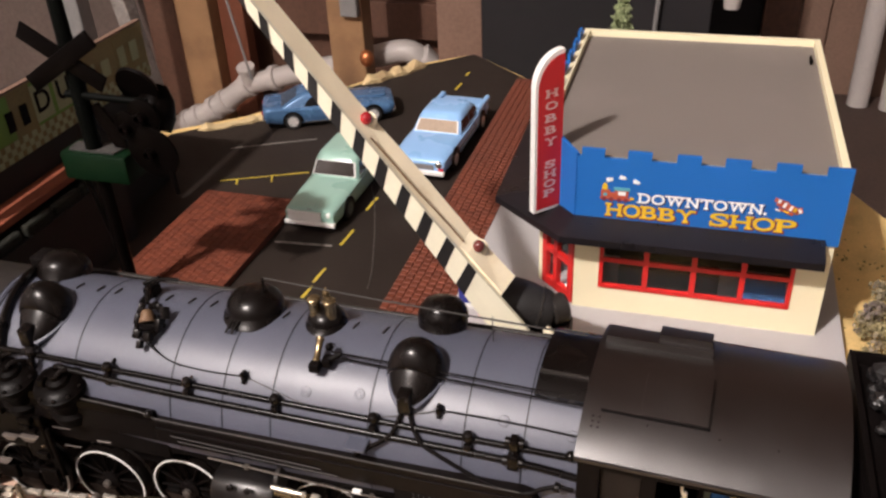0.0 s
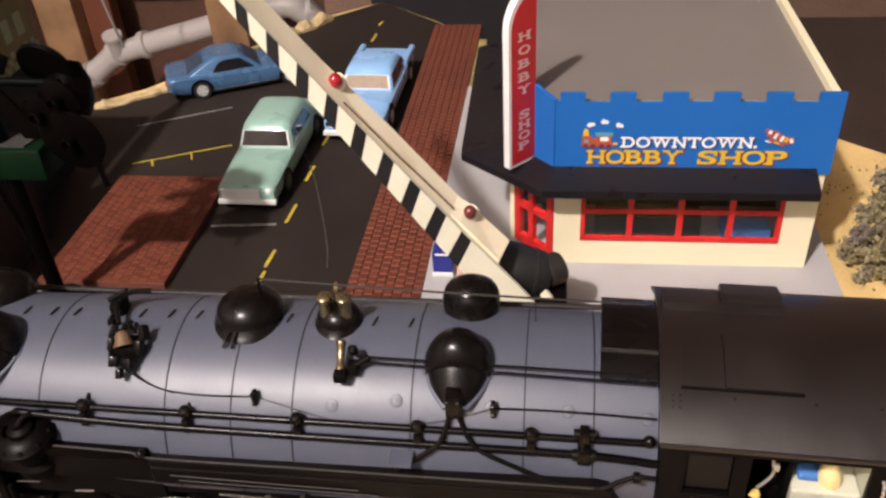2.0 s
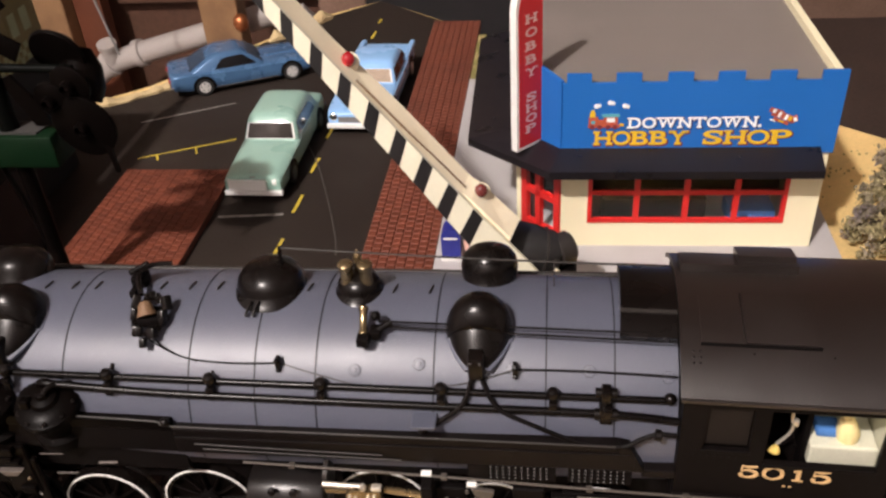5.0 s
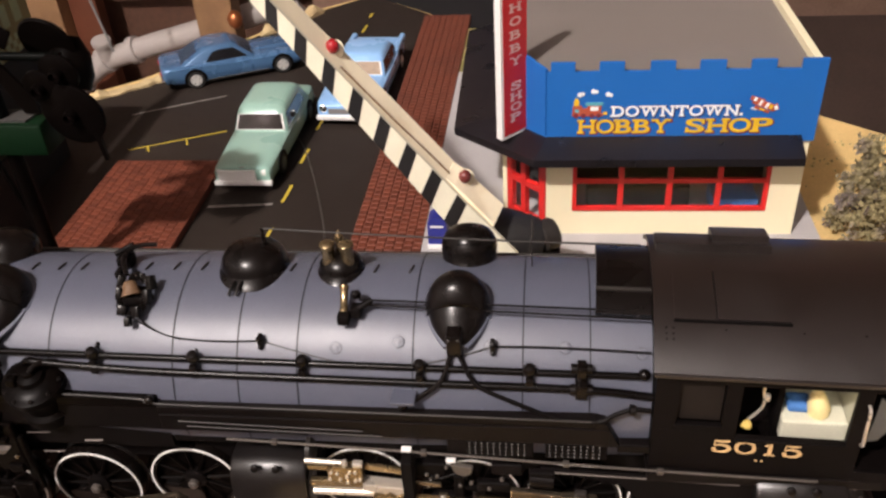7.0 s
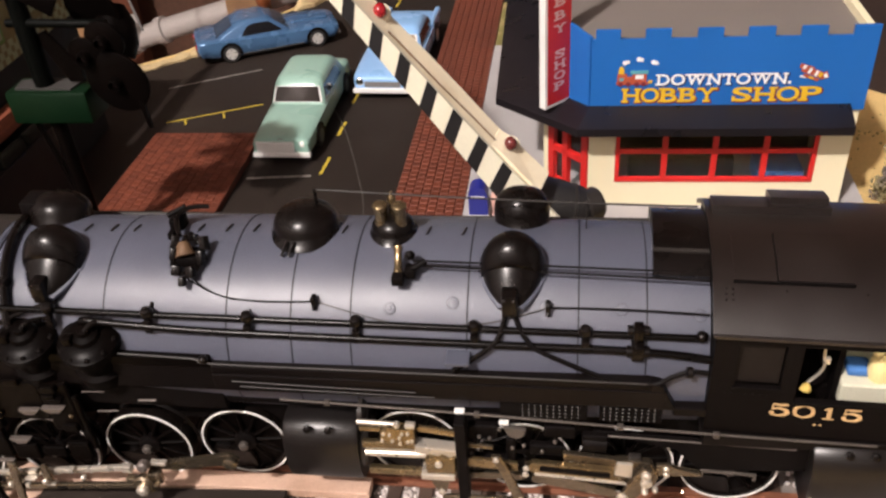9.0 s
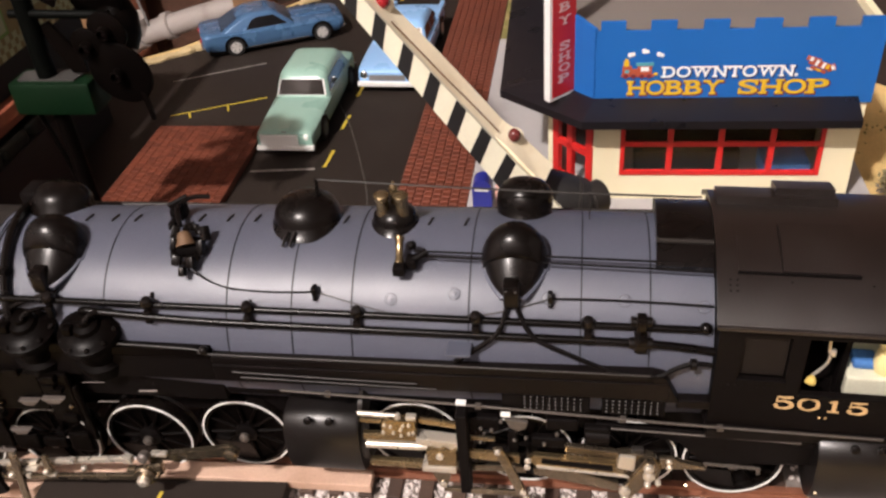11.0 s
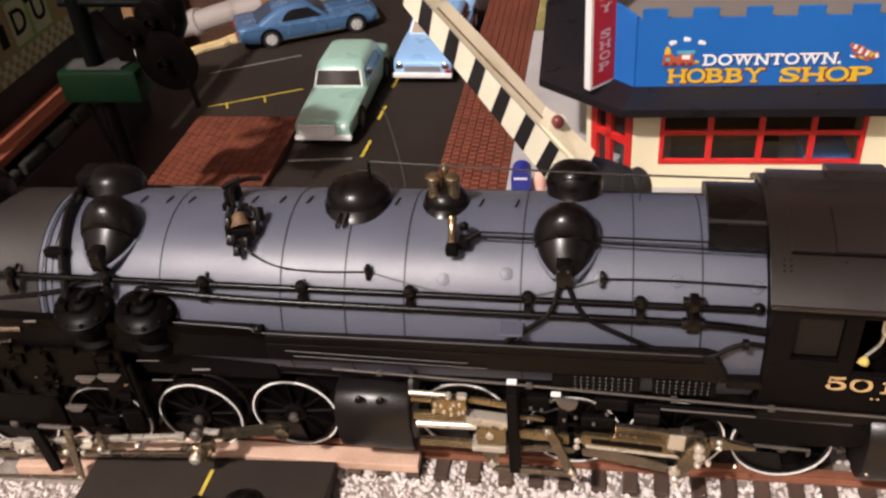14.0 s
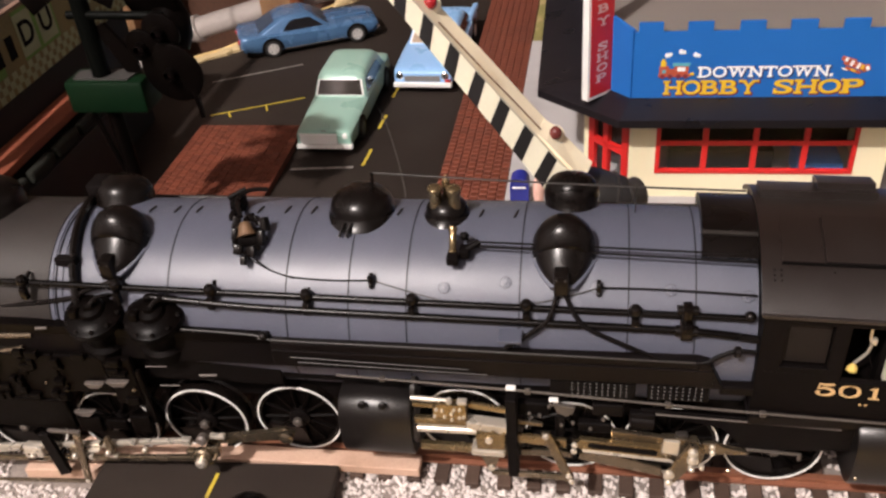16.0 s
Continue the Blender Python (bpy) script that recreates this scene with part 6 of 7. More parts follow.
scatter("ballast", 15000, (-330, 110, 136, 182), bed_height, (0.5, 1.05), STONE, "loose pale grey and white ballast stones", "gravel", lambda px, py: -206 < px < -128 and py < 168 or -241 < px < -203 and 157.5 < py < 168)
scatter("ballast", 1500, (-330, 110, 182, 245), bed_height, (0.6, 1.3), STONE, "loose pale grey ballast stones between the rails", "gravel")
pl = part("plank", box(B(), -62, 62, -3.1, 3.1, -1.6, 1.6, 0.3), PLANK, smooth=False, at=pose(-0.1665, 0.1712, 0.0126, 0, 0, 0.6))
tagged(pl, "pinkish bare wood plank beside the rail", "plank")
pl = part("plank", box(B(), -13.5, 13.5, -3.8, 3.8, -2.4, 2.4, 0.4), PLANK, smooth=False, at=pose(-0.2200, 0.1640, 0.0099, 0, 0, 4.0))
tagged(pl, "short bare wood offcut on the ballast before the rail", "plank")
cr = part("crossing_ramp", prism(B(), [(-204, 60), (-129.5, 60), (-129.5, 168.2), (-206, 164.0)], "z", 9.8, 14.6, 0.3), ROADM, smooth=False)
tagged(cr, "black asphalt crossing ramp up to the rails", "road", kind="structure")
bm = prism(B(), [(-168.2, 142), (-167.0, 142), (-166.3, 161.6), (-167.4, 161.6)], "z", 14.62, 14.75)
o = part("road_line", bm, YELLOW, cr, "yellow centre line dash", smooth=False)
o = part("ramp_skirt", box(B(), -203, -129.5, 60, 160, -0.7, 9.8), DARK, cr, smooth=False)
lamp_t = thing("ground_lantern", -158, 148.5, 14.6, "small glossy black round crossing lantern on the ramp", "lantern")
part("hood", lathe(B(), [(6.4, 0), (6.4, 1.2), (5.4, 2.6), (3.6, 4.0), (0.01, 4.8)], (5, 0, 0), (0, 0, 1), 28), BLACK, lamp_t)
part("hood", lathe(B(), [(3.2, 0), (3.2, 1.6), (2.4, 3.0), (0.01, 3.8)], (-8, -1, 0), (0, 0, 1), 24), BLACK, lamp_t)

# ---- cars ----


def rounded(x0, x1, w, z, r, n=4):
    """A rounded rectangle seen from above."""
    pts = []
    for cx, cy, a in ((x1 - r, w - r, 0), (x0 + r, w - r, 90), (x0 + r, -w + r, 180), (x1 - r, -w + r, 270)):
        for i in range(n + 1):
            t = radians(a + 90 * i / n)
            pts.append((cx + r * math.cos(t), cy + r * math.sin(t), z))
    return pts


def eased(rows, n=4):
    """Stations between the given ones on a smooth curve."""
    out = []
    for i in range(len(rows) - 1):
        a, b, c, d = rows[max(i - 1, 0)], rows[i], rows[i + 1], rows[min(i + 2, len(rows) - 1)]
        for k in range(n):
            t = k / n
            row = [b[0] + (c[0] - b[0]) * t]
            for j in range(1, len(b)):
                lo, hi = (d[j] - b[j]) / max(d[0] - b[0], 1e-6), (c[j] - a[j]) / max(c[0] - a[0], 1e-6)
                h = c[0] - b[0]
                row.append((2 * t ** 3 - 3 * t ** 2 + 1) * b[j] + (t ** 3 - 2 * t ** 2 + t) * h * hi + (3 * t ** 2 - 2 * t ** 3) * c[j] + (t ** 3 - t ** 2) * h * lo)
            out.append(row)
    return out + [list(rows[-1])]


def car(name, at, turn, label, body, roof, paint, wheels, wr, rim, extras):
    """body: stations (x, half width, sill, belt, top). roof: (rear base, front base, half width, belt z, rear top, front top, half width, top z)."""
    c = thing(name, at[0], at[1], 0.0, label, "car", "model cars", turn=turn)
    c.scale = (extras.get("grow", 1.0),) * 3
    bm = B()
    loops = []
    for x, w, zs, zb, zt in eased(body):
        zm = zs + (zb - zs) * 0.55
        loops.append([(x, -w * 0.90, zs), (x, -w * 0.985, zs + (zm - zs) * 0.4), (x, -w, zm), (x, -w * 0.975, zb - 0.5), (x, -w * 0.93, zb + 0.15), (x, -w * 0.72, zt - 0.15), (x, -w * 0.35, zt),
                      (x, w * 0.35, zt), (x, w * 0.72, zt - 0.15), (x, w * 0.93, zb + 0.15), (x, w * 0.975, zb - 0.5), (x, w, zm), (x, w * 0.985, zs + (zm - zs) * 0.4), (x, w * 0.90, zs)])
    rings(bm, loops)
    shell = part("body", bm, paint, c)
    rb, fb, wb, zb, rt, ft, wt, zt = roof
    bm = B()
    hz = zt - zb
    loops = []
    flat = min(1.0, (ft - rt) / 30)
    for v, pull in ((-0.06, 0.0), (0.25, 0.0), (0.5, 0.0), (0.7, 0.15), (0.82, 0.55), (0.90, 1.3), (0.955, 2.6), (0.985, 4.4), (1.0, 7.0)):
        f, pull = min(v, 0.86), pull * flat
        loops.append(rounded(rb + (rt - rb) * f + pull * 1.3, fb + (ft - fb) * f - pull * 1.3, wb + (wt - wb) * f - pull, zb + hz * v, min(2.6 + 2.2 * max(0.0, v), wt - pull - 0.4, (ft - rt) / 2 - pull * 1.3 - 0.2), 5))
    rings(bm, loops)
    top = part("roof", bm, paint, c)

    def glass_strip(name, a, b, c2, d, mt=PANE, trim=None):
        """A pane over four corners, pushed out a little, with its trim."""
        a, b, c2, d = (Vector(p) for p in (a, b, c2, d))
        nrm = (b - a).cross(d - a).normalized()
        mid = (a + b + c2 + d) / 4
        if nrm.dot(mid - Vector(((rb + fb) / 2, 0, zb))) < 0:
            nrm = -nrm
        for grow, out, m2, nm in ((1.07, 0.12, trim, "window_trim"), (1.0, 0.26, mt, name)):
            if m2 is None:
                continue
            q4 = [mid + (p - mid) * grow for p in (a, b, c2, d)]
            part(nm, rings(B(), [[p - nrm * 0.8 for p in q4], [p + nrm * out for p in q4]]), m2, top, smooth=False)

    def lerp(u, v):
        return rb + (rt - rb) * v, fb + (ft - fb) * v, wb + (wt - wb) * v, zb + hz * v
    r0, f0, w0, z0 = lerp(0, 0.12)
    r1, f1, w1, z1 = lerp(0, extras.get("pane_top", 0.80))
    glass_strip("windscreen", (f0, -w0 * 0.86, z0), (f0, w0 * 0.86, z0), (f1, w1 * 0.84, z1), (f1, -w1 * 0.84, z1), extras.get("front_pane", PANE), extras.get("trim"))
    glass_strip("rear_window", (r0, -w0 * 0.80, z0), (r0, w0 * 0.80, z0), (r1, w1 * 0.76, z1), (r1, -w1 * 0.76, z1), extras.get("rear_pane", PANE))
    for s in (1, -1):
        split = r0 + (f0 - r0) * extras.get("pillar", 0.52)
        if extras.get("one_window"):
            # one long pane with a swept, rounded rear edge
            zu, wu = z0 + (z1 - z0), w1
            low = [(split - 3.0, 0.0), (f0 - 3.0, 0.0), (f1 - 2.0, 0.86), (f1 - 3.2, 1.0), (split + 4.6, 1.0), (split + 1.6, 0.86), (split - 0.8, 0.5)]
            ring = [Vector((x, s * (w0 + (wu - w0) * v), z0 + (zu - z0) * v)) for x, v in low]
            out = Vector((0, s * (zu - z0), w0 - wu)).normalized()
            part("side_window", rings(B(), [[p - out * 0.8 for p in ring], [p + out * 0.26 for p in ring]]), extras.get("side_pane", PANE), top, smooth=False)
            continue
        glass_strip("side_window", (split + 0.6, s * w0, z0), (f0 - 2.6, s * w0, z0), (f1 - 2.2, s * w1, z1), (split + 0.6, s * w1, z1))
        glass_strip("side_window", (r0 + extras.get("quarter", 3.4), s * w0, z0), (split - 0.6, s * w0, z0), (split - 0.6, s * w1, z1), (r1 + extras.get("quarter", 3.4) * 0.8, s * w1, z1))
    half = max(b[1] for b in body)
    for x in wheels:
        for s in (1, -1):
            w = part("wheel", lathe(B(), [(wr * 0.62, 0.0), (wr * 0.9, 0.1), (wr, 0.7), (wr, 4.0), (0.01, 4.2)], (0, 0, 0), (0, -1, 0), 26), TYRE, c, at=pose(x * MM, s * (half + 0.25) * MM, wr * MM, 0, 0, 0 if s > 0 else 180))
            part("hubcap", lathe(B(), [(wr * 0.64, 0.25), (wr * 0.60, -0.15), (wr * 0.36, 0.0), (wr * 0.2, -0.25), (0.01, -0.3)], (0, 0, 0), (0, -1, 0), 22), rim, w, "bright hubcap")
            for k in range(extras.get("slots", 0)):
                a = 2 * math.pi * k / extras["slots"] + 0.3
                part("hub_slot", lathe(B(), [(wr * 0.07, -0.32), (wr * 0.07, 0.1)], (wr * 0.40 * math.cos(a), 0.0, wr * 0.40 * math.sin(a)), (0, 1, 0), 8), TYRE, w)
            arch = arc(wr + 1.3, -8, 188, 14, x, wr)
            part("wheel_arch", prism(B(), arch, "y", s * (half - 1.6), s * (half + 0.06)), DARK, c, smooth=False)
    part("underbody", box(B(), body[0][0] + 3, body[-1][0] - 3, -half * 0.86, half * 0.86, 2.2, 6), DARK, c, smooth=False)
    for nm, args, mt, lab in extras.get("boxes", ()):
        part(nm, box(B(), *args), mt, c, lab, smooth=False)
    for nm, x, y, z, r, mt in extras.get("lamps", ()):
        part(nm, lathe(B(), [(r * 1.15, -0.8), (r * 1.15, 0.2), (r, 0.5), (r * 0.6, 0.9), (0.01, 1.0)], (x, y, z), (1 if x > 0 else -1, 0, 0), 16), mt, c)
    return c


DULLHUB = mat("dull_grey_hubcap", (0.10, 0.11, 0.10), 0.45, 0.3, 0.15, 600)
HUB = mat("bright_hubcap_metal", (0.82, 0.80, 0.76), 0.38, 0.5, 0.15, 600)
mint = car("mint_sedan", (-193.0, 434.5), -90.5, "mint green toy sedan with white front plate parked on the road",
           [(-47, 10.5, 5.5, 12.5, 13.2), (-45, 13.4, 4.4, 13.6, 14.4), (-30, 14.8, 3.6, 14.6, 15.6), (-10, 15.2, 3.4, 14.4, 15.2), (8, 15.2, 3.4, 14.2, 15.0), (20, 15.0, 3.6, 13.6, 14.9), (40, 14.6, 4.2, 12.4, 14.0), (45.5, 14.2, 4.6, 12.2, 13.4), (47, 13.6, 5.0, 11.6, 12.6)],
           (-33, 13, 14.3, 14.4, -25, 6.0, 12.2, 26.6), MINT, (-28.5, 28.5), 5.6, DULLHUB,
           {"grow": 1.06, "trim": WHITE, "pane_top": 0.66, "one_window": True, "pillar": 0.26, "side_pane": mat("dim_blue_grey_window", (0.020, 0.026, 0.030), 0.12), "boxes": [("bumper", (46, 48.6, -14.4, 14.4, 4.0, 6.4, 0.5), WHITE, "silvery white front bumper"), ("front_plate", (47.0, 48.4, -12.0, 6.8, 6.6, 12.0, 0.2), WHITE, "blank white front panel"),
                                     ("grille", (46.2, 47.4, -13.8, 13.8, 6.4, 11.4, 0.3), MINT, ""), ("bumper", (-48.6, -46, -13.6, 13.6, 4.4, 7.0, 0.5), CHROME, ""),
                                     ("hood_ornament", (44.6, 46.6, -1.4, 1.4, 12.0, 13.2, 0.2), GREY, ""), ("hood_rib", (38, 45, -2.6, 2.6, 12.6, 14.0, 0.5), MINT, "")],
            "lamps": [("headlight", 46.6, 10.8, 10.4, 1.7, WHITE), ("headlight", 46.6, -11.6, 10.8, 1.2, WHITE)]})
blue = car("blue_coupe", (-246.5, 538), 25, "metallic blue two-door toy coupe parked in a bay",
           [(-43, 12.5, 6.0, 12.8, 13.6), (-41, 15.0, 4.6, 13.6, 14.4), (-26, 16.4, 3.6, 13.8, 14.6), (-6, 16.6, 3.2, 12.6, 13.4), (8, 16.4, 3.2, 12.4, 13.2), (24, 16.6, 3.4, 12.4, 13.6), (39, 16.0, 4.6, 11.4, 12.6), (42.5, 14.0, 6.0, 10.6, 11.6)],
           (-33, 13, 14.6, 13.2, -16, 1.0, 11.4, 22.6), CARBLUE, (-24, 28.5), 5.5, HUB,
           {"grow": 1.07, "trim": None, "front_pane": mat("blue_grey_windscreen", (0.045, 0.065, 0.10), 0.12, 0, 0.1, 60), "rear_pane": mat("blue_grey_glass", (0.035, 0.055, 0.09), 0.12, 0, 0.1, 60), "pillar": 0.42, "one_window": True, "slots": 5, "side_pane": mat("black_car_window", (0.006, 0.006, 0.008), 0.12), "pane_top": 0.74, "boxes": [("bumper", (-44, -41.6, -14.5, 14.5, 5.6, 7.6, 0.5), CHROME, ""), ("bumper", (41.6, 43.8, -14, 14, 5.2, 7.2, 0.5), CHROME, ""),
                                                                   ("hood_bulge", (15, 38, -4.5, 4.5, 12.9, 14.3, 0.5), CARBLUE, "raised bonnet panel"), ("sill_trim", (-17, 20, -16.8, -16.3, 4.0, 4.8, 0.1), CHROME, "")],
            "lamps": [("tail_light", -43.2, -9.5, 10.4, 1.4, LENS), ("tail_light", -43.2, 9.5, 10.4, 1.4, LENS), ("headlight", 42.2, -10, 9.4, 1.8, CHROME), ("headlight", 42.2, 10, 9.4, 1.8, CHROME)]})
sky = car("sky_blue_sedan", (-152.0, 508), -92, "sky blue toy sedan with tail fins parked by the brick pavement",
          [(-47, 14.0, 6.0, 13.0, 13.6), (-45, 16.2, 4.8, 14.0, 14.4), (-30, 17.0, 3.8, 14.2, 15.0), (-8, 17.2, 3.6, 13.8, 14.6), (10, 17.2, 3.6, 13.6, 14.4), (24, 17.2, 3.8, 13.6, 14.6), (42, 16.8, 4.4, 12.8, 13.8), (46.5, 16.0, 5.0, 12.0, 12.8), (47.6, 14.6, 5.6, 11.0, 11.8)],
          (-28, 14, 15.4, 13.8, -20, 4, 12.8, 24.2), SKY, (-28, 28), 6.0, HUB,
          {"grow": 1.06, "trim": WHITE, "pane_top": 0.64, "front_pane": CABIN, "boxes": [("bumper", (46.4, 49.4, -16.4, 16.4, 4.2, 6.8, 0.6), WHITE, "white front bumper"), ("bumper", (-49.4, -46.4, -16, 16, 4.6, 7.2, 0.6), CHROME, ""),
                                    ("tail_fin", (-47.5, -20, -17.0, -13.4, 13.0, 16.6, 1.3), SKY, ""), ("tail_fin", (-47.5, -20, 13.4, 17.0, 13.0, 16.6, 1.3), SKY, ""),
                                    ("side_trim", (-40, 38, 17.05, 17.4, 9.4, 10.0, 0.1), CHROME, ""), ("grille", (46.8, 47.9, -10, 10, 7.2, 10.4, 0.2), GREY, ""), ("side_lamp", (46.4, 48.2, 12.6, 15.8, 6.8, 8.6, 0.3), LENS, "")],
           "lamps": [("headlight", 47.2, 12.6, 10.2, 2.0, CHROME), ("headlight", 47.2, -12.6, 10.2, 2.0, CHROME)]})

# ---- crossing signal by the left of the road ----
sig = thing("crossing_signal", -254, 303, 0.0, "dark toy crossing signal with crossbuck, twin lamps and green box", "crossing signal")
part("base", prism(B(), arc(11, 0, 330, 11), "z", 0, 5), SIGBLK, sig)
# below the box the mast turns black: shade put into its colour
part("foot_post", lathe(B(), [(3.4, 5), (3.2, 69.5)], (0, 0, 0), (0, 0, 1), 16), SIGBLK, sig, "foot of the mast coloured black for shade")
part("mast", lathe(B(), [(3.8, 69.5), (3.8, 100), (3.2, 150), (2.4, 168), (2.4, 169), (2.4, 172), (0.2, 174)], (0, 0, 0), (0, 0, 1), 16), POSTG, sig, "slim green-black mast")
part("relay_box", box(B(), -15, 19.5, -6.5, 9, 69.5, 83.5, 1.6), GREEN, sig, "green rounded box on the mast, coloured dark for shade")
part("box_lid", prism(B(), [(-11, -4), (13, -4.5), (15, 4), (2, 5.5), (-12, 4)], "z", 83.5, 84.3), mat("dusty_grey_top", (0.03, 0.028, 0.026), 0.8), sig, "pale worn top of the green box", smooth=False)
for a in (32, -32):
    part("crossbuck_board", box(B(), -23, 20, -4.2, -2.8, -4.0, 4.0, 0.3), SIGBLK, sig, "dark crossbuck board", at=pose(0, (-0.0 if a > 0 else -0.0013), 0.127, 0, a, 0))
part("lamp_bar", rod(B(), (-6, -1, 110.0), (34, -1, 109.0), 1.7), POSTG, sig)
for x, z, r in ((32, 103, 8.0), (32.5, 86, 13.2), (23, 97, 7.4)):
    d = part("lamp_disc", lathe(B(), [(0.01, 1.6), (r, 1.4), (r, 0.4), (r - 0.8, 0), (2.8, -0.4), (2.6, -3.4), (2.0, -3.6), (1.8, -0.8), (0.01, -0.8)], (x, -3, z), (0.1, 1, 0.1), 30), SIGBLK, sig, "dull black lamp disc")
    part("lamp_lens", ball(B(), (x, -4.4, z), 1.7, 1, 0.7, 1), mat("unlit_dark_lens", (0.006, 0.003, 0.003), 0.3, spec=0.2), d)
part("lamp_hood", lathe(B(), [(8.5, 0), (9.5, 6), (7.5, 14), (3.0, 20), (0.01, 20)], (30, 4, 94), (0.1, 0.5, 0.86), 20), SIGBLK, sig, "bulky black lamp housing")
part("strut", tube(B(), [(-10, 0, 70), (-4, 0, 40), (0, 0, 8)], 1.2, 8, 2), SIGBLK, sig)
part("brace", prism(B(), [(2, 104), (7, 106), (17, 91), (17, 85), (11, 85)], "y", 0.5, 2.0), SIGBLK, sig, "dark slanting brace", smooth=False)
part("lamp_back", lathe(B(), [(0.01, 0), (10.5, 0), (11, 1.4), (7, 5), (0.01, 7)], (26, 5, 112), (0.1, 0.9, 0.3), 24), SIGBLK, sig, "rear black lamp disc")
part("strut", prism(B(), [(38, 84), (40.5, 84), (41.5, 66), (40, 66)], "y", -3, -1.5), SIGBLK, sig, smooth=False)

# ---- sign building at the far left ----
hut = thing("diner", -318, 350, 0.0, "dim roadside toy diner with chequered green sign board", "building")
# shade is coloured into the wall, roof, hedge and canopy base
part("wall", box(B(), -60, 10, -90, 74, 0, 68, 0.5), SHADEBLK, hut, "wall coloured near-black for shade", smooth=False)
part("roof", box(B(), -62, 10.5, -92, 75, 68, 70.5, 0.4), SHADEBLK, hut, smooth=False)
board = part("sign_board", box(B(), 12.5, 15.0, -90, 72, 70.6, 103.0, 0.3), SIGNO, hut, "olive sign board with worn print", smooth=False)
part("board_rim", box(B(), 12.2, 15.4, -90, 72, 103.0, 104.2, 0.3), PALE, board, "pale wooden top edge", smooth=False)
for y0, y1, mt in ((-90, -40, SIGNG), (-24, 6, SIGNG), (44, 71, SIGNO)):
    part("sign_panel", box(B(), 15.0, 15.3, y0, y1, 80.5, 102.0), mt, board, smooth=False)
i = 0
for y0 in np.arange(-88, 70, 3.2):
    for j in range(3):
        if (i + j) % 2 == 0:
            part("chequer", box(B(), 15.0, 15.35, float(y0), float(y0) + 3.2, 71.0 + j * 3.0, 74.0 + j * 3.0), SIGNB, board, smooth=False)
    i += 1
for y0, w, h in ((-72, 3, 12), (-62, 3, 9), (-44, 5, 10), (-34, 5, 10), (22, 2.6, 10), (30, 7, 9), (46, 6, 11), (57, 6.5, 11)):
    part("print_bar", box(B(), 15.35, 15.6, y0, y0 + w, 84.5, 84.5 + h), SIGNB if y0 > -30 else DARK, board, smooth=False)
for ch, y0 in (("D", -18), ("U", -2)):
    part("letter_panel", box(B(), 15.3, 15.5, y0 - 6.5, y0 + 6.5, 82.0, 100.5), SIGNB, board, "pale worn letter panel", smooth=False)
    words("sign_letter", ch, 15, DARK, board, Matrix.Translation((15.6 * MM, y0 * MM, 91.0 * MM)) @ pose(0, 0, 0, 90, 0, 90), 0.1, 0.25)
part("ledge", box(B(), 10.5, 24.5, -90, 10, 50, 54, 0.6), mat("terracotta_ledge", (0.21, 0.055, 0.026), 0.7, 0, 0.2, 60, 0.0001, 900), hut, "terracotta ledge", smooth=False)
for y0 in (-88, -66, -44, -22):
    part("hedge_block", box(B(), 24.8, 29, y0, y0 + 19, 42, 48, 1.4), HEDGE, hut, "green hedge block with shade in its colour", smooth=False)
part("canopy_base", box(B(), 10.5, 29.5, -90, 8, 0, 42), SHADEBLK, hut, smooth=False)

# ---- tree and scatter by the shop ----
tree = thing("lichen_tree", 103, 352, -0.8, "scrubby grey-olive lichen tree on tan ground", "tree")
rng = random.Random(21)
bm = B()
tube(bm, [(0, 0, 0), (0.6, 0.4, 7), (-0.4, 0.8, 14), (1.0, 0.2, 22)], 1.6, 8)
for k in range(26):
    a, h = rng.uniform(0, 6.28), rng.uniform(3, 20)
    r = rng.uniform(9, 19)
    tube(bm, [(0, 0, h * 0.6), (r * 0.5 * math.cos(a), r * 0.5 * math.sin(a), h + 2), (r * math.cos(a), r * math.sin(a), h + rng.uniform(0, 7))], rng.uniform(0.35, 0.8), 5, 2)
part("trunk", bm, BARK, tree, "twiggy grey-brown stem")
vs, fs = [], []
for k in range(78):
    a, r, h = rng.uniform(0, 6.28), 20 * math.sqrt(rng.uniform(0.05, 1)), rng.uniform(2, 26)
    if r > 19 - 0.35 * h:
        r *= 0.75
    cx, cy = r * math.cos(a), r * math.sin(a)
    for _ in range(34):
        d = Vector((rng.gauss(0, 1.6), rng.gauss(0, 1.6), rng.gauss(0, 1.3)))
        s = rng.uniform(0.6, 1.5)
        e = Euler((rng.uniform(0, 6), rng.uniform(0, 6), rng.uniform(0, 6))).to_matrix()
        base = len(vs)
        for p in ((-1, -0.6, 0), (1, -0.5, 0.2), (0.8, 0.7, 0), (-0.7, 0.6, 0.3)):
            vs.append((Vector((cx, cy, max(h, 1.5))) + d + e @ (Vector(p) * s)) * MM)
        fs.append([base, base + 1, base + 2, base + 3])
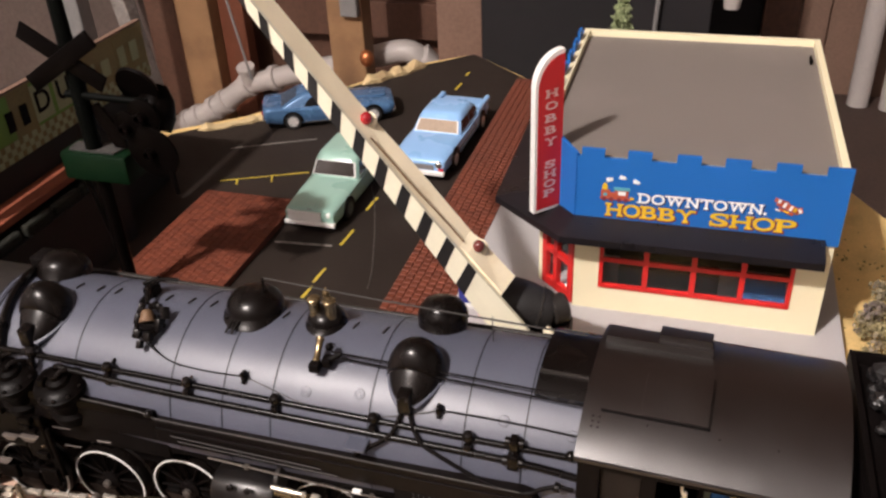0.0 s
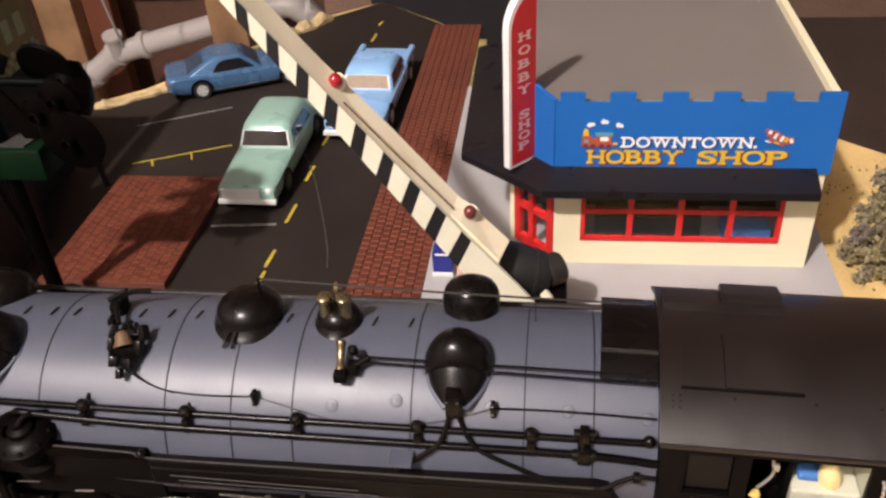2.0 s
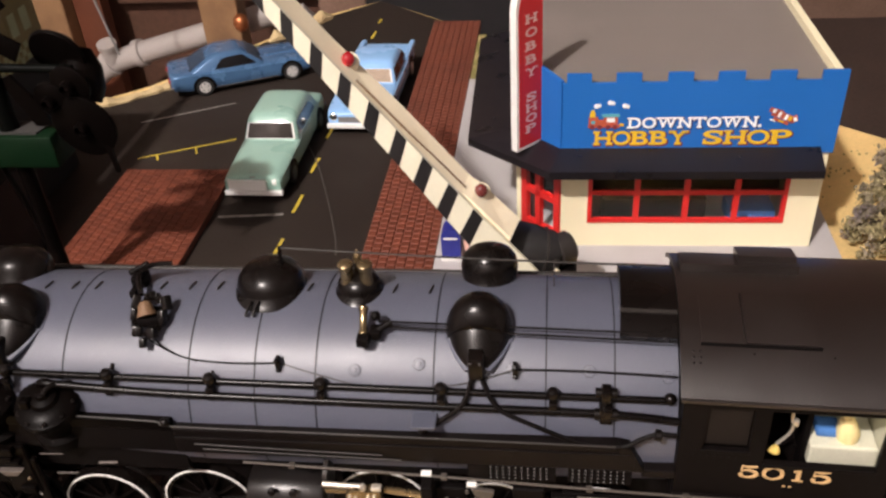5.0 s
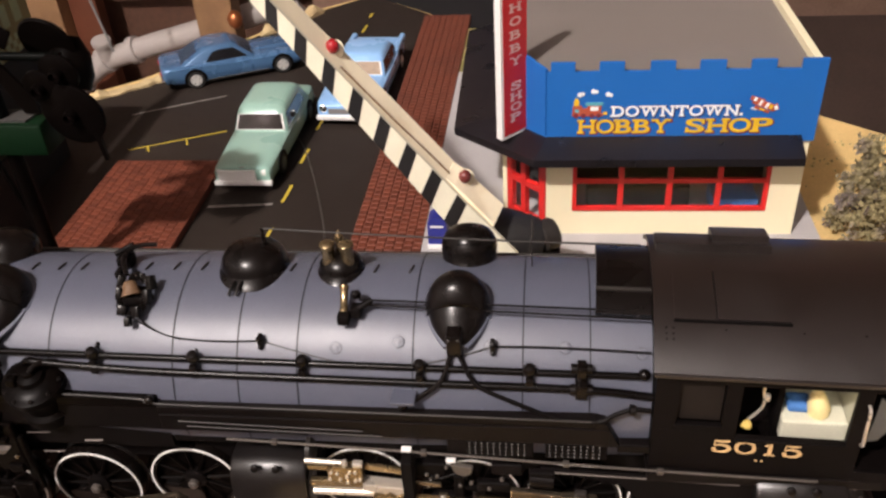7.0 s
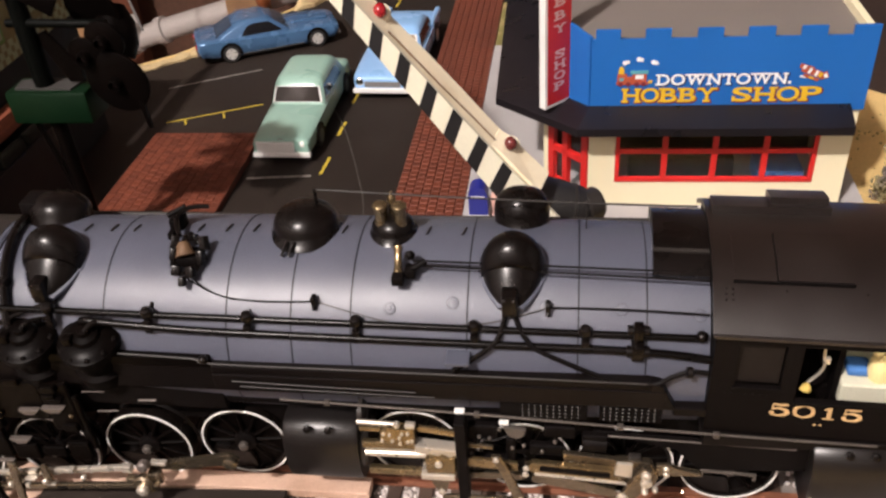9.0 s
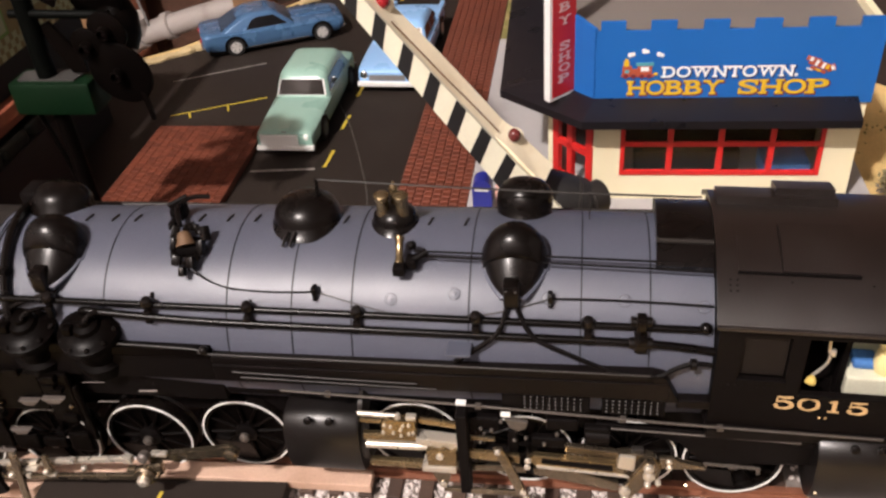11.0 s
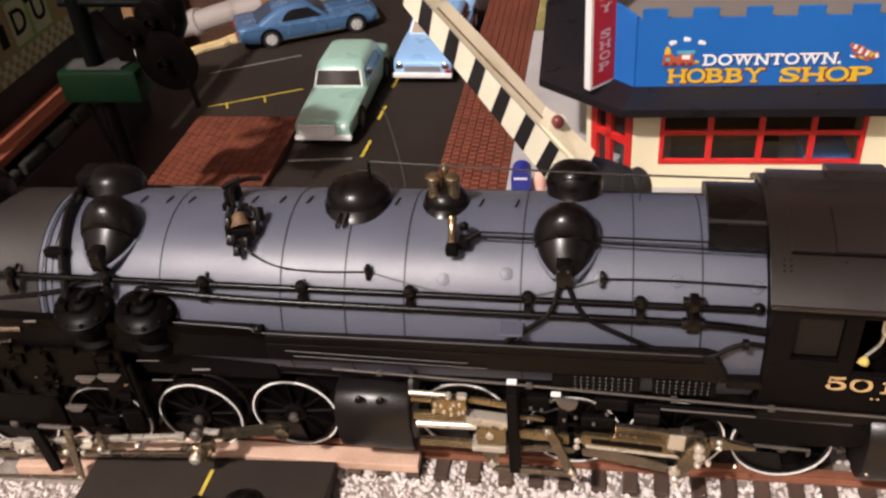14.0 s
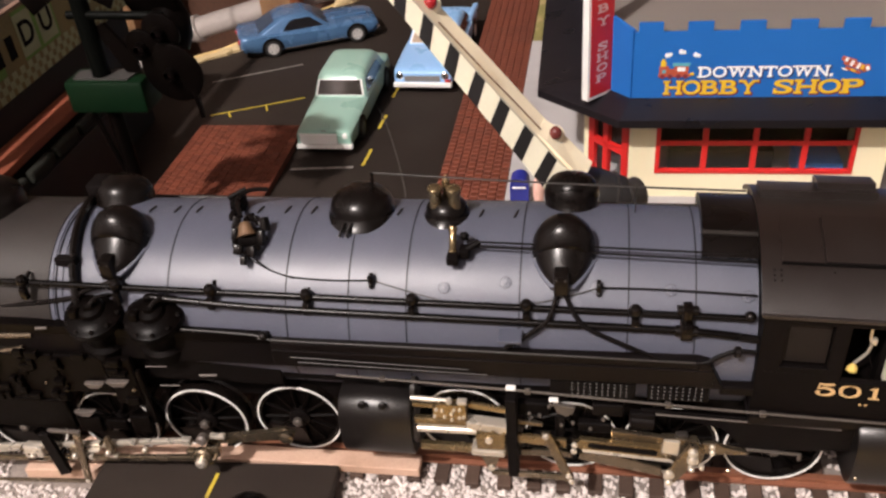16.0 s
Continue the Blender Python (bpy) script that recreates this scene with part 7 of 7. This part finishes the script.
for k in range(46):
    a, r, h = rng.uniform(0, 6.28), 13 * math.sqrt(rng.uniform(0.05, 1)), rng.uniform(20, 40)
    cx, cy = 6 + r * math.cos(a), 9 + r * math.sin(a)
    for _ in range(34):
        d = Vector((rng.gauss(0, 1.6), rng.gauss(0, 1.6), rng.gauss(0, 1.3)))
        sz = rng.uniform(0.6, 1.5)
        e = Euler((rng.uniform(0, 6), rng.uniform(0, 6), rng.uniform(0, 6))).to_matrix()
        base = len(vs)
        for p in ((-1, -0.6, 0), (1, -0.5, 0.2), (0.8, 0.7, 0), (-0.7, 0.6, 0.3)):
            vs.append((Vector((cx, cy, h)) + d + e @ (Vector(p) * sz)) * MM)
        fs.append([base, base + 1, base + 2, base + 3])
me = bpy.data.meshes.new("crown")
me.from_pydata(vs, [], fs)
me.materials.append(LICHEN)
crown = new("crown", me)
crown.parent = tree
crown["label"] = "grey-olive lichen tufts with gaps"
tagged(scatter("ground_scatter", 130, (82, 150, 300, 450), lambda px, py: -0.8, (0.3, 0.9), MOSS, "olive crumbs on the tan ground", "ground cover"))
fir = thing("toy_fir", -52, 620, -0.8, "pale green flocked toy fir tree behind the shop", "tree")
part("trunk", rod(B(), (0, 0, 0), (0, 0, 30), 1.6, 0.8), BARK, fir)
vs, fs = [], []
for k in range(2600):
    h = rng.uniform(8, 96)
    rr = (100 - h) * 0.17 * (0.75 + 0.25 * math.sin(h * 0.9)) * math.sqrt(rng.uniform(0.3, 1))
    a = rng.uniform(0, 6.28)
    e = Euler((rng.uniform(0, 6), rng.uniform(0, 6), rng.uniform(0, 6))).to_matrix()
    base = len(vs)
    for p in ((-1, -0.4, 0), (1, -0.4, 0.2), (0.8, 0.5, 0), (-0.7, 0.5, 0.3)):
        vs.append((Vector((rr * math.cos(a), rr * math.sin(a), h)) + e @ (Vector(p) * 1.3)) * MM)
    fs.append([base, base + 1, base + 2, base + 3])
me = bpy.data.meshes.new("crown")
me.from_pydata(vs, [], fs)
me.materials.append(FIR)
crown = new("crown", me)
crown.parent = fir

# rough torn foam along the board's edge left of the road


def foam_strip(path, wide, high, material, seed):
    """An uneven ridge of torn foam: a path, its width and height, broken up at random."""
    r = random.Random(seed)
    loops, n = [], len(path) - 1
    steps = 10
    for i in range(steps + 1):
        f = i / steps * n
        k = min(int(f), n - 1)
        a, b = Vector(path[k]), Vector(path[k + 1])
        c, d = a + (b - a) * (f - k), (b - a).normalized()
        side = Vector((-d.y, d.x))
        w, h = wide * r.uniform(0.55, 1.1), high * r.uniform(0.4, 1.2)
        if i in (0, steps):
            w, h = wide * 0.2, 0.6
        loops.append([(*(c + side * w * q), z) for q, z in ((-0.5, -3.0), (-0.5 + r.uniform(-0.08, 0.08), h * 0.5), (-0.2, h * r.uniform(0.8, 1.2)), (0.15, h * r.uniform(0.7, 1.1)), (0.45, h * r.uniform(0.3, 0.7)), (0.5, -3.0))])
    tagged(part("foam_scrap", rings(B(), loops), material, smooth=False), "torn cream foam scrap at the road edge", "foam scrap")


foam_strip([(-330, 496), (-304, 514), (-284, 532)], 9, 4.5, FOAM, 1)
foam_strip([(-272, 556), (-248, 590)], 7, 4.0, MOSS, 2)
foam_strip([(-246, 600), (-226, 628), (-210, 652)], 13, 6.0, FOAM, 3)

# ---- basement behind the layout ----
pipe = thing("drain_pipe", -700, 1320, -740, "white plastic drain pipe with elbows behind the layout", "pipe")
PP = Matrix.Translation((700, -1320, 740))


def pp(name, bm, mt=PVC, label=""):
    bmesh.ops.transform(bm, matrix=PP, verts=bm.verts)
    return part(name, bm, mt, pipe, label)


RUN = [(-774, 1320, -317), (-683, 1320, -291), (-605, 1320, -271), (-521, 1320, -248)]
pp("pipe_run", tube(B(), RUN, 18, 20, 3))
pp("pipe_elbow", tube(B(), [(-521, 1320, -248), (-470, 1322, -236), (-442, 1326, -252), (-428, 1330, -290), (-426, 1332, -738)], 19, 20, 4), PVC, "white elbow turning down")
pp("pipe_elbow", tube(B(), [(-774, 1320, -317), (-822, 1318, -352), (-859, 1316, -374), (-902, 1314, -394), (-948, 1312, -424), (-985, 1310, -480), (-990, 1310, -738)], 19, 20, 4), PVC, "white ribbed elbow going down")
for c, d in (((-772, 1320, -317), (0.9, 0, 0.45)), ((-822, 1318, -352), (0.85, 0, 0.55)), ((-846, 1317, -366), (0.85, 0, 0.5)), ((-880, 1315, -384), (0.9, 0, 0.42)), ((-905, 1314, -396), (0.88, 0, 0.48)), ((-930, 1313, -411), (0.82, 0, 0.55)), ((-716, 1320, -300), (0.96, 0, 0.27)), ((-560, 1320, -259), (0.96, 0, 0.27))):
    pp("pipe_collar", lathe(B(), [(18, -7), (22.5, -6), (22.5, 6), (18, 7)], c, d, 28), PVC, "raised white collar")
pp("pipe_tee", lathe(B(), [(13, 0), (13, 26), (16, 27), (16, 34), (0.01, 34)], (-763, 1312, -308), (0.05, -0.3, 1), 24))
hook = tagged(part("hanging_wire", tube(B(), [(-676, 1100, 40), (-655, 1100, -92), (-634, 1100, -213)], 1.8, 8, 2), GREY), "thin grey wire hanging by the pipe", "wire")


def stud(name, x0, x1, y0, y1, z0, z1, mt, label, category="post", kind=""):
    return tagged(part(name, box(B(), x0, x1, y0, y1, z0, z1, 2.0), mt, smooth=False), label, category, kind=kind)


stud("wooden_post", -564, -506, 1236, 1276, -740, 900, WOOD, "bare pine post standing before the pipe")
cf = part("copper_cap", ball(B(), (-502, 1232, -219), 11.5, 1, 1, 1.25), COPPER)
tagged(cf, "small copper fitting beside the pine post", "fitting")
stud("bracket", -536, -508, 1222, 1236, -152, -124, GREY, "grey metal bracket on the pine post", "bracket")
stud("wooden_post", -919, -851, 1360, 1420, -740, 900, WOOD, "wide rough pine post")
stud("wooden_post", -985, -921, 1364, 1420, -740, 900, BROWNWALL, "dark red-brown board beside the post")
stud("wooden_post", -849, -800, 1390, 1420, -740, 900, mat("red_brown_stain", (0.132, 0.0385, 0.0165), 0.6, 0, 0.25, 10), "tall red-brown stained board")
tagged(part("stone_pillar", box(B(), -14, 14, -15, 15, -500, 1300, 2.0), mat("pale_speckled_stone", (0.252, 0.228, 0.21), 0.85, 0, 0.35, 60, 0.0006, 200, (0.12, 0.09, 0.072), 0.5), smooth=False, at=pose(-1.010, 1.35, -0.24, 0, -9, 0)), "pale speckled stone strip leaning by the posts", "post")
stud("panel", -2300, -1030, 1440, 1455, -740, 1490, mat("grey_brown_panel", (0.1, 0.0725, 0.06), 0.7, 0, 0.3, 5, 0.0006, 120, (0.06, 0.0425, 0.035), 0.5), "grey-brown wall panel behind the sign building", "panel")
stud("panel", -1028, -352, 1480, 1495, -740, 900, BROWNWALL, "brown wall panel behind the pipe", "panel")
stud("panel", -800, -620, 1466, 1479, -160, 900, PALE, "pale brown panel behind the posts", "panel")
stud("panel", -800, -360, 1450, 1465, -262, -196, BROWNWALL, "brown cross board behind the pipe", "panel")
stud("wooden_post", -352, -288, 1130, 1180, -740, 900, PALE, "pale brown post beside the dark curtain")
stud("stone_pillar", -930, -902, 1090, 1120, -740, 900, GREY, "pale speckled stone strip")
stud("curtain", -286, 8, 1120, 1135, -740, 900, VOID, "black cloth hanging behind the layout", "curtain")
stud("panel", 196, 900, 1560, 1580, -740, 900, PALE, "pale brown board beyond the shop", "panel")
stud("panel", -20, 90, 1560, 1580, -740, 900, VOID, "dark cloth strip beside the curtain", "panel")
stud("wooden_post", 92, 150, 1540, 1580, -740, 900, BROWNWALL, "red-brown upright board beyond the shop")
stud("panel", 152, 196, 1550, 1580, -740, 900, PALE, "grey-brown strip beyond the shop", "panel")
shelf = thing("low_shelf", 570, 1050, -740, "dark brown low shelf standing below the layout", "shelf")
part("board", box(B(), -630, 630, -490, 495, 374, 394, 2.0), mat("dark_brown_shelf", (0.0525, 0.032, 0.024), 0.8, 0, 0.3, 10, 0.0004, 200), shelf, smooth=False)
for x, y in ((-600, -460), (600, -460), (-600, 460), (600, 460)):
    part("leg", box(B(), x - 20, x + 20, y - 20, y + 20, 0, 374, 2.0), PALE, shelf, smooth=False)
tagged(part("shelf_board", box(B(), -420, 420, -45, 45, -8, 8, 2.0), PALE, smooth=False, at=pose(0.62, 1.05, -0.337, 0, 0, 52)), "lighter brown plank lying askew on the low shelf", "plank")
stud("shelf_board", 150, 700, 700, 780, -345.5, -330, PALE, "lighter brown plank on the low shelf", "plank")
for x, y in ((258, 1500), (306, 1490)):
    tagged(part("pipe", rod(B(), (x, y, -345), (x - 10, y, 900), 17, seg=20), PVC), "upright white pipe standing on the low shelf", "pipe")
tagged(part("white_cup", lathe(B(), [(9, 0), (13, 26), (12, 26), (8, 1)], (30, 1085, -71), (0, 0, 1), 20), PVC), "small white cup hanging by the curtain", "cup")
tagged(part("rod", rod(B(), (-60, 1110, -140), (-56, 1110, -60), 3, seg=10), GREY), "short grey rod before the black curtain", "rod")

# ---- brick paving, built last ----
paving("brick_pavement", -128.4, -94.5, 306, 624, 4.4, 4.2, 4.6, "red brick pavement strip beside the road", 290, 0.42)
paving("brick_walk", -273.5, -212.5, 318, 411, 4.4, 4.2, 3.6, "red brick walk in front of the parking bays", 330, 0.17)
